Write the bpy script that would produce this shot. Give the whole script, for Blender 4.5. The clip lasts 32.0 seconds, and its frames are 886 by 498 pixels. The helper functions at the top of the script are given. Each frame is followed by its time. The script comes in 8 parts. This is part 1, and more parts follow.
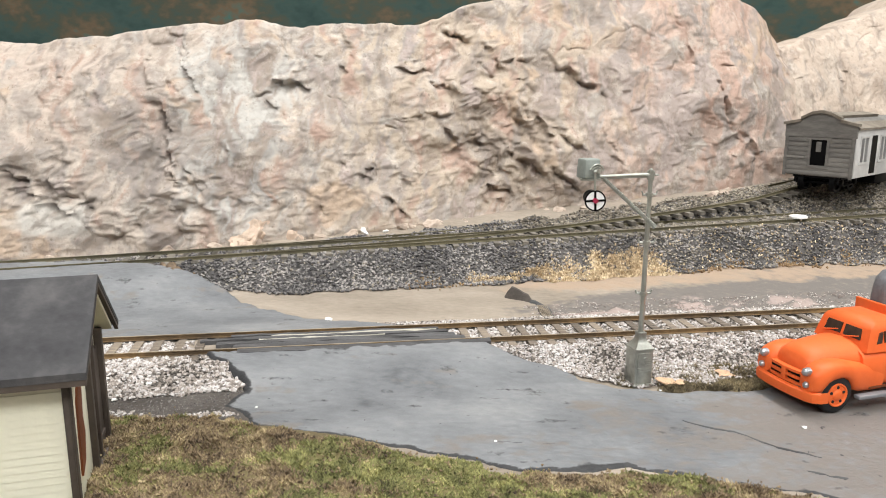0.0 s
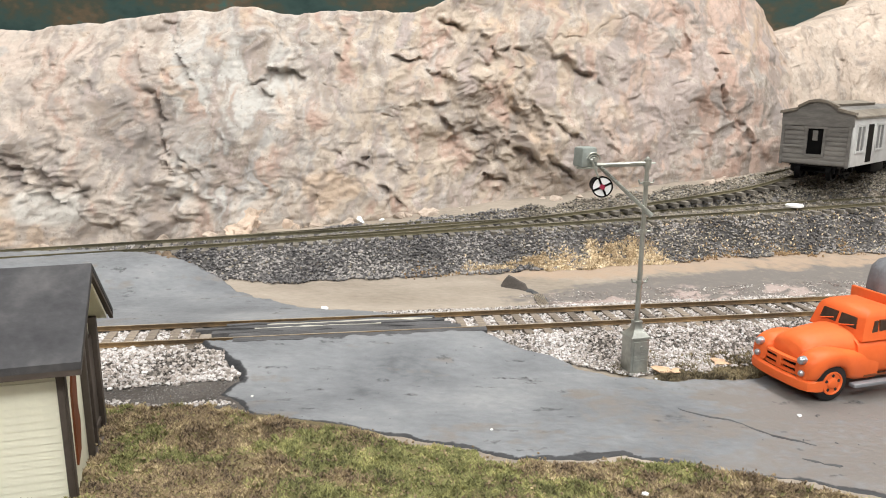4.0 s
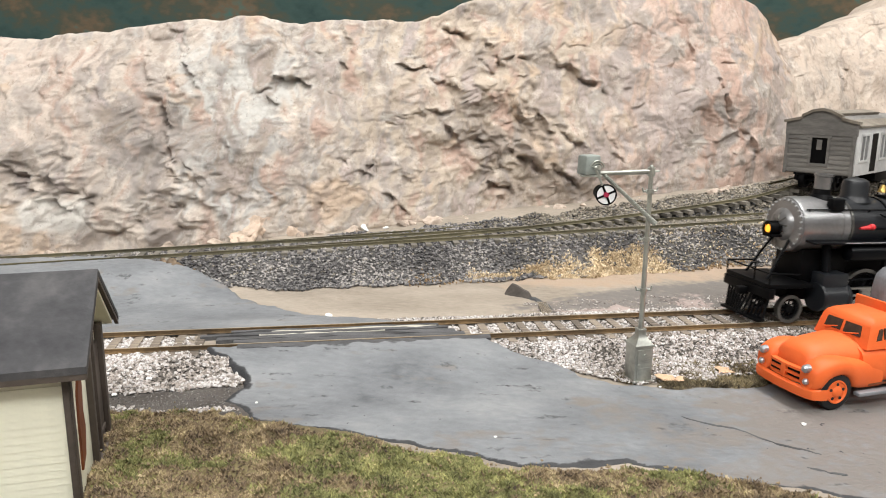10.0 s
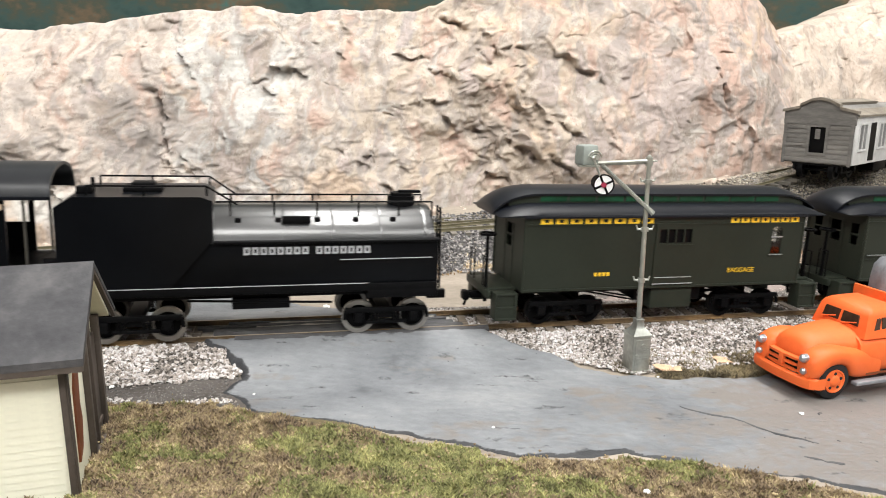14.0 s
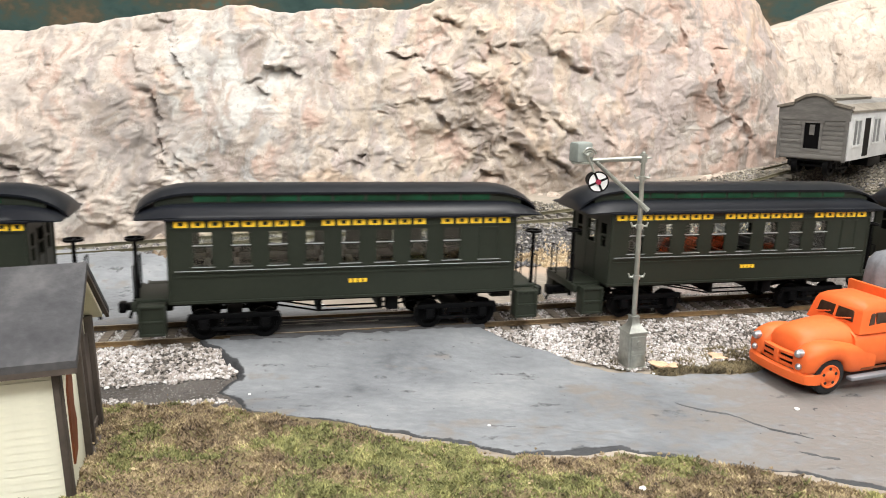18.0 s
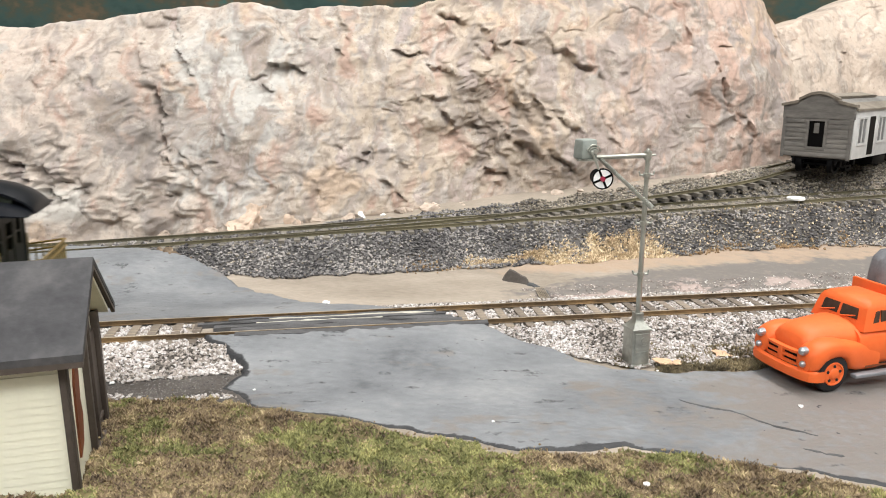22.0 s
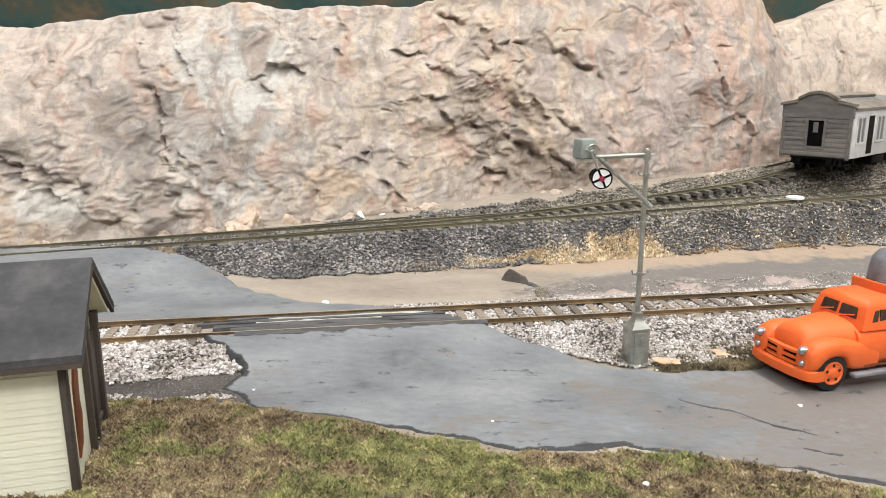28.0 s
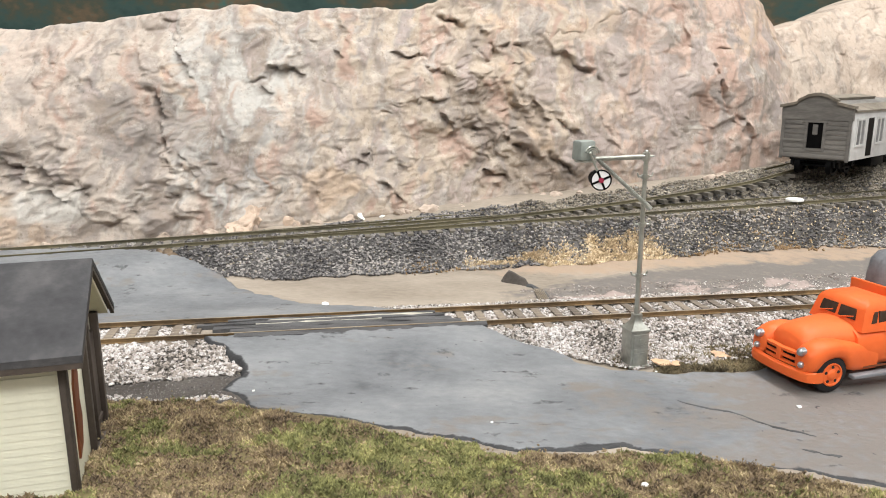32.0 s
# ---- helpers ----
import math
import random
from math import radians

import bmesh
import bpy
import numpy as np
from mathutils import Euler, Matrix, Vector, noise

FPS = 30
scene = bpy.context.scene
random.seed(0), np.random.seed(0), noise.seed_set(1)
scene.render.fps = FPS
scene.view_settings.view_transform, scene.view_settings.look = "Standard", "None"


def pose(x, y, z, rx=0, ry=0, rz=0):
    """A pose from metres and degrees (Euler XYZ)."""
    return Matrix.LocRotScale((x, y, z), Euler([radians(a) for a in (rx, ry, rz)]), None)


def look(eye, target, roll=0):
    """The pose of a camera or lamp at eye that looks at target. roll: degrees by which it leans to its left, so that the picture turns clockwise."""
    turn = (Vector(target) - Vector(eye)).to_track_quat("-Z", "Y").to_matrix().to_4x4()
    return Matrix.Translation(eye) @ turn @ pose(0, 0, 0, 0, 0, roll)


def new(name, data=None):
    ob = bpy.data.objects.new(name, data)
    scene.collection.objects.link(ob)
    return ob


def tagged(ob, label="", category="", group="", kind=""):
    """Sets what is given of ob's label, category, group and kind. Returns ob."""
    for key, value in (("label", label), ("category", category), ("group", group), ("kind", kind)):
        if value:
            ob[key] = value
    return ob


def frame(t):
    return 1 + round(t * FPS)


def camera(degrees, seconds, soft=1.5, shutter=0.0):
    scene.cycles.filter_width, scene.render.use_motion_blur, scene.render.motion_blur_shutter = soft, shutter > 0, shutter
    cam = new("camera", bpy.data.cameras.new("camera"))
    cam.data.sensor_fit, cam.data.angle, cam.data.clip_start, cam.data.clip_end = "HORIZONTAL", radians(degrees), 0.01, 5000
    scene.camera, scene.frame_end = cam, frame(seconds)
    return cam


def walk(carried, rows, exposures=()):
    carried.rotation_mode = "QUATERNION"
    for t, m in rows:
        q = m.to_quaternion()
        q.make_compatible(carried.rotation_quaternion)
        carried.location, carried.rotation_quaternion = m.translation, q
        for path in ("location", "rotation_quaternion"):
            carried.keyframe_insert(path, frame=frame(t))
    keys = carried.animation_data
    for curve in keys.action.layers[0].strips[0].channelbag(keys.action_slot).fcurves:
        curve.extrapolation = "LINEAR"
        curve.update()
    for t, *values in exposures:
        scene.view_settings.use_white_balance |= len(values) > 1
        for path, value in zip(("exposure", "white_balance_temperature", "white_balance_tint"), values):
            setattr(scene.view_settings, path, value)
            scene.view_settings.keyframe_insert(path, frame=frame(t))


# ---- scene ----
cam = camera(61.8, 32.0, soft=1.0, shutter=0.25)
PATH = [
    (0, pose(-0.00039, 0.00012, 0.09033, 77.973, -0.313, 0.289)),
    (0.5, pose(-0.00073, 0.00173, 0.09008, 77.134, -0.471, 0.047)),
    (1, pose(-0.00075, 0.00150, 0.08996, 76.721, -0.441, 0.122)),
    (1.5, pose(-0.00089, 0.00166, 0.08999, 76.571, -0.453, 0.226)),
    (2, pose(-0.00090, 0.00163, 0.09005, 76.470, -0.463, 0.217)),
    (2.5, pose(-0.00080, 0.00146, 0.08996, 76.481, -0.495, 0.219)),
    (3, pose(-0.00070, 0.00157, 0.08994, 76.602, -0.460, 0.155)),
    (3.5, pose(-0.00030, 0.00052, 0.09014, 77.249, -0.399, 0.067)),
    (5.5, pose(-0.00038, 0.00148, 0.08999, 76.444, -0.317, -0.062)),
    (6, pose(-0.00048, 0.00126, 0.08996, 76.647, -0.308, -0.094)),
    (6.5, pose(-0.00048, 0.00104, 0.09005, 76.805, -0.303, -0.083)),
    (7, pose(-0.00024, 0.00053, 0.09000, 77.191, -0.280, -0.060)),
    (7.5, pose(-0.00038, 0.00102, 0.08992, 77.136, -0.298, -0.028)),
    (8, pose(-0.00078, -0.00098, 0.08817, 77.128, -1.007, 1.072)),
    (8.5, pose(-0.00055, -0.00104, 0.08904, 77.446, -0.697, 0.800)),
    (9, pose(-0.00011, 0.00021, 0.08978, 77.444, -0.356, 0.204)),
    (9.5, pose(-0.00038, -0.00035, 0.08989, 77.919, -0.470, 0.471)),
    (10, pose(-0.00046, -0.00002, 0.08979, 77.807, -0.456, 0.321)),
    (10.5, pose(-0.00031, 0.00046, 0.08961, 77.543, -0.422, 0.352)),
    (11, pose(-0.00033, 0.00017, 0.08981, 77.445, -0.357, 0.251)),
    (11.5, pose(-0.00003, 0.00018, 0.08979, 77.499, -0.294, 0.212)),
    (12, pose(-0.00027, 0.00053, 0.08967, 77.449, -0.356, 0.165)),
    (12.5, pose(-0.00010, 0.00045, 0.08957, 77.273, -0.311, 0.180)),
    (13, pose(-0.00024, 0.00029, 0.08974, 77.242, -0.327, 0.150)),
    (13.5, pose(-0.00021, 0.00040, 0.08969, 77.243, -0.312, 0.161)),
    (14, pose(-0.00013, 0.00052, 0.08961, 77.114, -0.277, 0.165)),
    (14.5, pose(0.00009, 0.00010, 0.08971, 77.409, -0.193, 0.099)),
    (16.5, pose(0.00029, 0.00043, 0.08973, 77.192, -0.012, -0.075)),
    (17, pose(0.00033, 0.00066, 0.08956, 77.040, 0.056, -0.086)),
    (17.5, pose(0.00031, 0.00071, 0.08957, 76.890, 0.039, -0.126)),
    (18, pose(0.00042, 0.00072, 0.08959, 76.980, 0.074, -0.178)),
    (18.5, pose(0.00035, 0.00087, 0.08946, 76.828, 0.087, -0.197)),
    (19, pose(0.00005, 0.00036, 0.08935, 76.739, 0.060, -0.190)),
    (19.5, pose(0.00007, 0.00015, 0.08900, 76.943, -0.014, -0.023)),
    (20, pose(0.00014, -0.00009, 0.08922, 77.031, 0.022, 0.018)),
    (20.5, pose(0.00017, 0.00010, 0.08920, 77.087, 0.041, 0.019)),
    (21, pose(0.00003, -0.00001, 0.08909, 77.129, 0.008, 0.014)),
    (21.5, pose(-0.00005, 0.00027, 0.08915, 76.921, -0.027, 0.088)),
    (22, pose(0.00004, 0.00023, 0.08905, 76.873, -0.011, 0.085)),
    (22.5, pose(0.00014, -0.00002, 0.08912, 76.995, 0.003, 0.030)),
    (23, pose(-0.00000, -0.00000, 0.08910, 77.060, 0.000, -0.000)),
    (23.5, pose(0.00011, 0.00018, 0.08911, 76.973, 0.027, 0.049)),
    (24, pose(-0.00002, 0.00025, 0.08919, 76.934, -0.015, 0.031)),
    (24.5, pose(0.00013, 0.00011, 0.08902, 76.936, 0.012, 0.064)),
    (25, pose(0.00014, 0.00005, 0.08904, 76.941, 0.004, 0.060)),
    (25.5, pose(0.00012, 0.00034, 0.08911, 76.837, 0.054, 0.068)),
    (27.5, pose(0.00001, 0.00015, 0.08920, 76.832, 0.050, 0.012)),
    (28, pose(0.00009, 0.00023, 0.08915, 76.838, 0.048, 0.030)),
    (28.5, pose(0.00022, 0.00001, 0.08869, 76.878, 0.053, 0.062)),
    (29, pose(0.00028, -0.00013, 0.08893, 76.976, 0.038, 0.051)),
    (29.5, pose(0.00026, 0.00003, 0.08898, 76.886, 0.024, 0.087)),
    (30, pose(0.00026, -0.00028, 0.08898, 76.972, 0.005, 0.073)),
    (30.5, pose(0.00050, -0.00026, 0.08892, 76.998, 0.059, 0.104)),
    (31, pose(0.00045, -0.00028, 0.08893, 76.987, 0.025, 0.101)),
    (31.5, pose(0.00048, -0.00034, 0.08894, 77.055, 0.046, 0.058)),
    (32, pose(0.00032, -0.00023, 0.08897, 77.015, 0.031, 0.056)),
]
EXPOSURES = [(0, -0.05), (9.3, -0.05), (10.5, 0.0), (12.0, 0.14), (13.0, 0.27), (20.5, 0.27), (21.5, 0.12), (22.5, -0.02), (23.5, -0.05), (32, -0.05)]
walk(cam, PATH, EXPOSURES)

# ---- light: a closed room with ceiling lights over the layout table ----
world = bpy.data.worlds.new("room_air")
scene.world = world
world.use_nodes = True
world.node_tree.nodes["Background"].inputs[0].default_value = (0.9, 0.95, 1.0, 1)
world.node_tree.nodes["Background"].inputs[1].default_value = 0.05


def ceiling_lamp(name, at, target, sx, sy, watts, colour):
    data = bpy.data.lights.new(name, "AREA")
    data.shape, data.size, data.size_y, data.energy, data.color = "RECTANGLE", sx, sy, watts, colour
    ob = new(name, data)
    ob.matrix_world = look(at, target)
    return ob


ceiling_lamp("ceiling_lamp", (0.4, 0.36, 1.44), (0.2, 0.28, 0.0), 1.3, 0.22, 26, (1.0, 0.985, 0.955))
ceiling_lamp("ceiling_lamp", (0.1, -2.5, 1.44), (0.1, 0.3, 0.0), 2.6, 0.3, 12, (1.0, 0.985, 0.955))
ceiling_lamp("ceiling_lamp", (0.25, -1.0, 1.40), (0.1, 0.3, 0.0), 1.3, 0.3, 18, (1.0, 0.985, 0.955))
ceiling_lamp("ceiling_lamp", (-1.2, -0.9, 1.40), (-0.5, 0.3, 0.0), 1.3, 0.3, 21, (1.0, 0.985, 0.955))
ceiling_lamp("ceiling_lamp", (1.7, -0.8, 1.40), (0.9, 0.3, 0.0), 1.3, 0.3, 11, (1.0, 0.985, 0.955))

MM = 0.001


# ---- noise over arrays of points in millimetres ----
def hashed(ix, iy, iz, seed):
    n = (ix * 374761393 + iy * 668265263 + iz * 1440662683 + seed * 1274126177) & 0xFFFFFFFF
    n = ((n ^ (n >> 13)) * 1274126177) & 0xFFFFFFFF
    return ((n ^ (n >> 16)) & 0xFFFF) / 65535.0


def vnoise(x, y, z, seed=0):
    x, y, z = np.broadcast_arrays(np.asarray(x, float), np.asarray(y, float), np.asarray(z, float))
    ix, iy, iz = (np.floor(v).astype(np.int64) for v in (x, y, z))
    fx, fy, fz = x - ix, y - iy, z - iz
    fx, fy, fz = (f * f * (3 - 2 * f) for f in (fx, fy, fz))
    out = 0
    for a in (0, 1):
        for b in (0, 1):
            for c in (0, 1):
                w = (fx if a else 1 - fx) * (fy if b else 1 - fy) * (fz if c else 1 - fz)
                out = out + w * hashed(ix + a, iy + b, iz + c, seed)
    return out * 2 - 1


def fbm(x, y, z=0.0, octaves=4, seed=0, gain=0.5):
    total, amp, f = 0, 1.0, 1.0
    for k in range(octaves):
        total = total + amp * vnoise(np.asarray(x) * f, np.asarray(y) * f, np.asarray(z) * f, seed + k * 17)
        amp, f = amp * gain, f * 2.03
    return total


def smooth(a, b, v):
    t = np.clip((np.asarray(v, float) - a) / (b - a), 0, 1)
    return t * t * (3 - 2 * t)


# ---- materials ----
def ramp_node(nt, stops):
    r = nt.nodes.new("ShaderNodeValToRGB")
    while len(r.color_ramp.elements) < len(stops):
        r.color_ramp.elements.new(0.5)
    for e, (p, c) in zip(r.color_ramp.elements, stops):
        e.position, e.color = p, (*c, 1)
    return r


def shade(name, stops, scale=60.0, fine=900.0, rough=0.8, metal=0.0, bump=0.0, bump_scale=1500.0, per=None, spread=0.25, stretch=(1, 1, 1), spec=0.4, coat=0.0):
    """A surface whose colour runs over the stops by a coarse and a fine noise (sizes per metre), with relief; per varies it by object or island."""
    m = bpy.data.materials.new(name)
    m.use_nodes = True
    nt = m.node_tree
    b = nt.nodes["Principled BSDF"]
    co = nt.nodes.new("ShaderNodeTexCoord")
    mp = nt.nodes.new("ShaderNodeMapping")
    mp.inputs["Scale"].default_value = stretch
    nt.links.new(co.outputs["Object"], mp.inputs["Vector"])
    n1, n2 = nt.nodes.new("ShaderNodeTexNoise"), nt.nodes.new("ShaderNodeTexNoise")
    n1.inputs["Scale"].default_value, n2.inputs["Scale"].default_value = scale, fine
    n1.inputs["Detail"].default_value, n2.inputs["Detail"].default_value = 4, 3
    for n in (n1, n2):
        nt.links.new(mp.outputs["Vector"], n.inputs["Vector"])
    mix = nt.nodes.new("ShaderNodeMath")
    mix.operation = "MULTIPLY_ADD"
    mix.inputs[1].default_value = 0.45
    nt.links.new(n2.outputs["Fac"], mix.inputs[0])
    sub = nt.nodes.new("ShaderNodeMath")
    sub.operation = "MULTIPLY_ADD"
    sub.inputs[1].default_value, sub.inputs[2].default_value = 1.35, -0.4
    nt.links.new(n1.outputs["Fac"], sub.inputs[0])
    nt.links.new(sub.outputs[0], mix.inputs[2])
    fac = mix.outputs[0]
    if per:
        src = nt.nodes.new("ShaderNodeObjectInfo" if per == "object" else "ShaderNodeNewGeometry")
        out = src.outputs["Random" if per == "object" else "Random Per Island"]
        add = nt.nodes.new("ShaderNodeMath")
        add.operation = "MULTIPLY_ADD"
        add.inputs[1].default_value = spread * 2
        nt.links.new(out, add.inputs[0])
        off = nt.nodes.new("ShaderNodeMath")
        off.operation = "SUBTRACT"
        off.inputs[1].default_value = spread
        nt.links.new(fac, off.inputs[0])
        nt.links.new(off.outputs[0], add.inputs[2])
        fac = add.outputs[0]
    r = ramp_node(nt, stops)
    nt.links.new(fac, r.inputs[0])
    nt.links.new(r.outputs[0], b.inputs["Base Color"])
    b.inputs["Roughness"].default_value, b.inputs["Metallic"].default_value = rough, metal
    b.inputs["Specular IOR Level"].default_value = spec
    b.inputs["Coat Weight"].default_value = coat
    if bump:
        nb = nt.nodes.new("ShaderNodeTexNoise")
        nb.inputs["Scale"].default_value, nb.inputs["Detail"].default_value = bump_scale, 5
        nt.links.new(mp.outputs["Vector"], nb.inputs["Vector"])
        bp = nt.nodes.new("ShaderNodeBump")
        bp.inputs["Strength"].default_value, bp.inputs["Distance"].default_value = min(1.0, bump), 0.0004
        nt.links.new(nb.outputs["Fac"], bp.inputs["Height"])
        nt.links.new(bp.outputs[0], b.inputs["Normal"])
    return m


def paint(name, rgb, rough=0.5, metal=0.0, var=0.12, bump=0.0, spec=0.4, per=None, coat=0.0):
    lo, hi = (tuple(max(0, c * (1 - var)) for c in rgb)), (tuple(min(1, c * (1 + var)) for c in rgb))
    return shade(name, [(0.25, lo), (0.75, hi)], 90, 700, rough, metal, bump, per=per, spec=spec, coat=coat)


M_ASPHALT = shade("grey_painted_road", [(0.10, (0.082, 0.088, 0.096)), (0.30, (0.142, 0.15, 0.162)), (0.55, (0.188, 0.198, 0.21)), (0.80, (0.245, 0.253, 0.262)), (0.96, (0.34, 0.345, 0.35))], 30, 340, 0.62, bump=1.0, bump_scale=520, stretch=(0.8, 1.3, 1))


def over(m, layer, rgb, grain=900.0):
    """Lays another colour over a material where the mesh's layer of that name says, broken by a grain."""
    nt = m.node_tree
    base = nt.nodes["Principled BSDF"].inputs["Base Color"]
    at, co, n = nt.nodes.new("ShaderNodeAttribute"), nt.nodes.new("ShaderNodeTexCoord"), nt.nodes.new("ShaderNodeTexNoise")
    at.attribute_name = layer
    n.inputs["Scale"].default_value, n.inputs["Detail"].default_value = grain, 4
    nt.links.new(co.outputs["Object"], n.inputs["Vector"])
    add, ran, mix = nt.nodes.new("ShaderNodeMath"), nt.nodes.new("ShaderNodeMapRange"), nt.nodes.new("ShaderNodeMix")
    nt.links.new(at.outputs["Fac"], add.inputs[0])
    nt.links.new(n.outputs["Fac"], add.inputs[1])
    ran.inputs[1].default_value, ran.inputs[2].default_value = 0.75, 1.15
    nt.links.new(add.outputs[0], ran.inputs[0])
    mix.data_type = "RGBA"
    nt.links.new(ran.outputs[0], mix.inputs[0])
    nt.links.new(base.links[0].from_socket, mix.inputs[6])
    mix.inputs[7].default_value = (*rgb, 1)
    nt.links.new(mix.outputs[2], base)


def layer_of(me, name, values):
    me.attributes.new(name, "FLOAT", "POINT").data.foreach_set("value", np.asarray(values, np.float32).ravel())


over(M_ASPHALT, "dust", (0.178, 0.163, 0.152), 260)
over(M_ASPHALT, "tar", (0.032, 0.033, 0.036), 700)
M_ROAD_EDGE = shade("dark_broken_road_edge", [(0.2, (0.035, 0.036, 0.04)), (0.5, (0.07, 0.073, 0.078)), (0.8, (0.14, 0.145, 0.15))], 60, 500, 0.8, bump=0.5, bump_scale=1200)
M_DIRT = shade("tan_dirt", [(0.2, (0.20, 0.17, 0.135)), (0.5, (0.29, 0.25, 0.205)), (0.8, (0.37, 0.32, 0.265))], 22, 420, 0.95, bump=1.0, bump_scale=600, stretch=(0.7, 1.5, 1))
over(M_DIRT, "grey", (0.17, 0.155, 0.143), 260)
over(M_DIRT, "pink", (0.36, 0.295, 0.27), 420)
over(M_DIRT, "peach", (0.36, 0.275, 0.205), 160)
M_BALLAST = shade("pale_ballast", [(0.04, (0.10, 0.09, 0.08)), (0.22, (0.26, 0.23, 0.205)), (0.45, (0.395, 0.352, 0.32)), (0.65, (0.45, 0.42, 0.408)), (0.95, (0.63, 0.61, 0.60))], 60, 500, 0.9, per="island", spread=0.45)
M_BLACK_BALLAST = shade("dark_grey_ballast", [(0.05, (0.04, 0.038, 0.04)), (0.35, (0.10, 0.096, 0.098)), (0.7, (0.215, 0.205, 0.20)), (0.98, (0.38, 0.355, 0.335))], 40, 500, 0.9, per="island", spread=0.4)
M_BROWN_BALLAST = shade("dusty_brown_ballast", [(0.05, (0.09, 0.078, 0.062)), (0.35, (0.17, 0.15, 0.12)), (0.7, (0.27, 0.24, 0.195)), (0.98, (0.42, 0.38, 0.31))], 40, 500, 0.9, per="island", spread=0.4)
M_TIE = shade("weathered_tie", [(0.2, (0.10, 0.083, 0.068)), (0.5, (0.19, 0.158, 0.128)), (0.8, (0.30, 0.25, 0.195))], 120, 900, 0.85, bump=0.3, per="object", spread=0.2, stretch=(1, 6, 1))
M_BACK_TIE = shade("grey_tie", [(0.2, (0.10, 0.092, 0.078)), (0.8, (0.22, 0.20, 0.17))], 120, 900, 0.9, per="island", spread=0.25)
M_RAIL = shade("rusty_rail_side", [(0.2, (0.06, 0.042, 0.026)), (0.5, (0.13, 0.085, 0.042)), (0.8, (0.26, 0.165, 0.075))], 40, 600, 0.7)
M_RAIL_TOP = shade("worn_rail_head", [(0.2, (0.24, 0.195, 0.14)), (0.8, (0.50, 0.42, 0.31))], 60, 600, 0.38, metal=0.4)
M_OLIVE_RAIL = shade("olive_rail_side", [(0.2, (0.06, 0.055, 0.036)), (0.8, (0.17, 0.15, 0.09))], 30, 600, 0.7)
M_OLIVE_TOP = shade("bright_rail_head", [(0.2, (0.11, 0.10, 0.065)), (0.8, (0.26, 0.24, 0.17))], 30, 600, 0.4, metal=0.5)
M_WALL = paint("room_wall_paint", (0.42, 0.41, 0.40), 0.9, bump=0.1)
M_CEILING = paint("white_ceiling_paint", (0.78, 0.78, 0.77), 0.9)
M_FLOOR = paint("grey_floor", (0.34, 0.33, 0.32), 0.7)
M_FASCIA = paint("dark_fascia_board", (0.06, 0.05, 0.045), 0.6)
M_BACKDROP = shade("dark_green_backdrop_paint", [(0.2, (0.018, 0.045, 0.042)), (0.42, (0.035, 0.07, 0.062)), (0.56, (0.06, 0.065, 0.045)), (0.7, (0.12, 0.085, 0.05)), (0.85, (0.05, 0.12, 0.105))], 12, 90, 0.8, stretch=(1, 1, 1.6))


def cliff_material():
    """Plaster rock: the washes brushed on it lie in the mesh's colour layer; flecks, grain and fine relief are added here."""
    m = bpy.data.materials.new("washed_plaster_rock")
    m.use_nodes = True
    nt = m.node_tree
    b = nt.nodes["Principled BSDF"]
    co = nt.nodes.new("ShaderNodeTexCoord")
    wash = nt.nodes.new("ShaderNodeAttribute")
    wash.attribute_name = "wash"

    def noise_tex(scale, detail=5, stretch=(1, 1, 1), rough=0.55, at=(0, 0, 0)):
        mp = nt.nodes.new("ShaderNodeMapping")
        mp.inputs["Scale"].default_value, mp.inputs["Location"].default_value = stretch, at
        nt.links.new(co.outputs["Object"], mp.inputs["Vector"])
        n = nt.nodes.new("ShaderNodeTexNoise")
        n.inputs["Scale"].default_value, n.inputs["Detail"].default_value, n.inputs["Roughness"].default_value = scale, detail, rough
        nt.links.new(mp.outputs["Vector"], n.inputs["Vector"])
        return n.outputs["Fac"]

    def blend(fac, a, c, kind="MIX"):
        x = nt.nodes.new("ShaderNodeMix")
        x.data_type, x.blend_type = "RGBA", kind
        nt.links.new(fac, x.inputs[0])
        nt.links.new(a, x.inputs[6])
        x.inputs[7].default_value = (*c, 1)
        return x.outputs[2]

    def band(v, lo, hi, top=1.0):
        mr = nt.nodes.new("ShaderNodeMapRange")
        mr.inputs[1].default_value, mr.inputs[2].default_value, mr.inputs[4].default_value = lo, hi, top
        nt.links.new(v, mr.inputs[0])
        return mr.outputs[0]

    speck = blend(band(noise_tex(170, 6, (1, 1, 1.2), 0.68), 0.52, 0.70, 0.5), wash.outputs["Color"], (0.30, 0.24, 0.20))
    light = blend(band(noise_tex(95, 6, rough=0.68, at=(0.5, 0.5, 0.2)), 0.53, 0.70, 0.5), speck, (0.74, 0.67, 0.59))
    fleck = blend(band(noise_tex(420, 4, (1.2, 1, 0.8), 0.6, (0.2, 0.6, 0.3)), 0.62, 0.70, 0.5), light, (0.20, 0.165, 0.14))
    nt.links.new(fleck, b.inputs["Base Color"])
    b.inputs["Roughness"].default_value = 0.95
    b.inputs["Specular IOR Level"].default_value = 0.15
    bp = nt.nodes.new("ShaderNodeBump")
    bp.inputs["Strength"].default_value, bp.inputs["Distance"].default_value = 0.6, 0.0014
    nt.links.new(noise_tex(240, 8, (1, 1, 1.1), rough=0.68), bp.inputs["Height"])
    nt.links.new(bp.outputs[0], b.inputs["Normal"])
    return m


M_CLIFF = cliff_material()


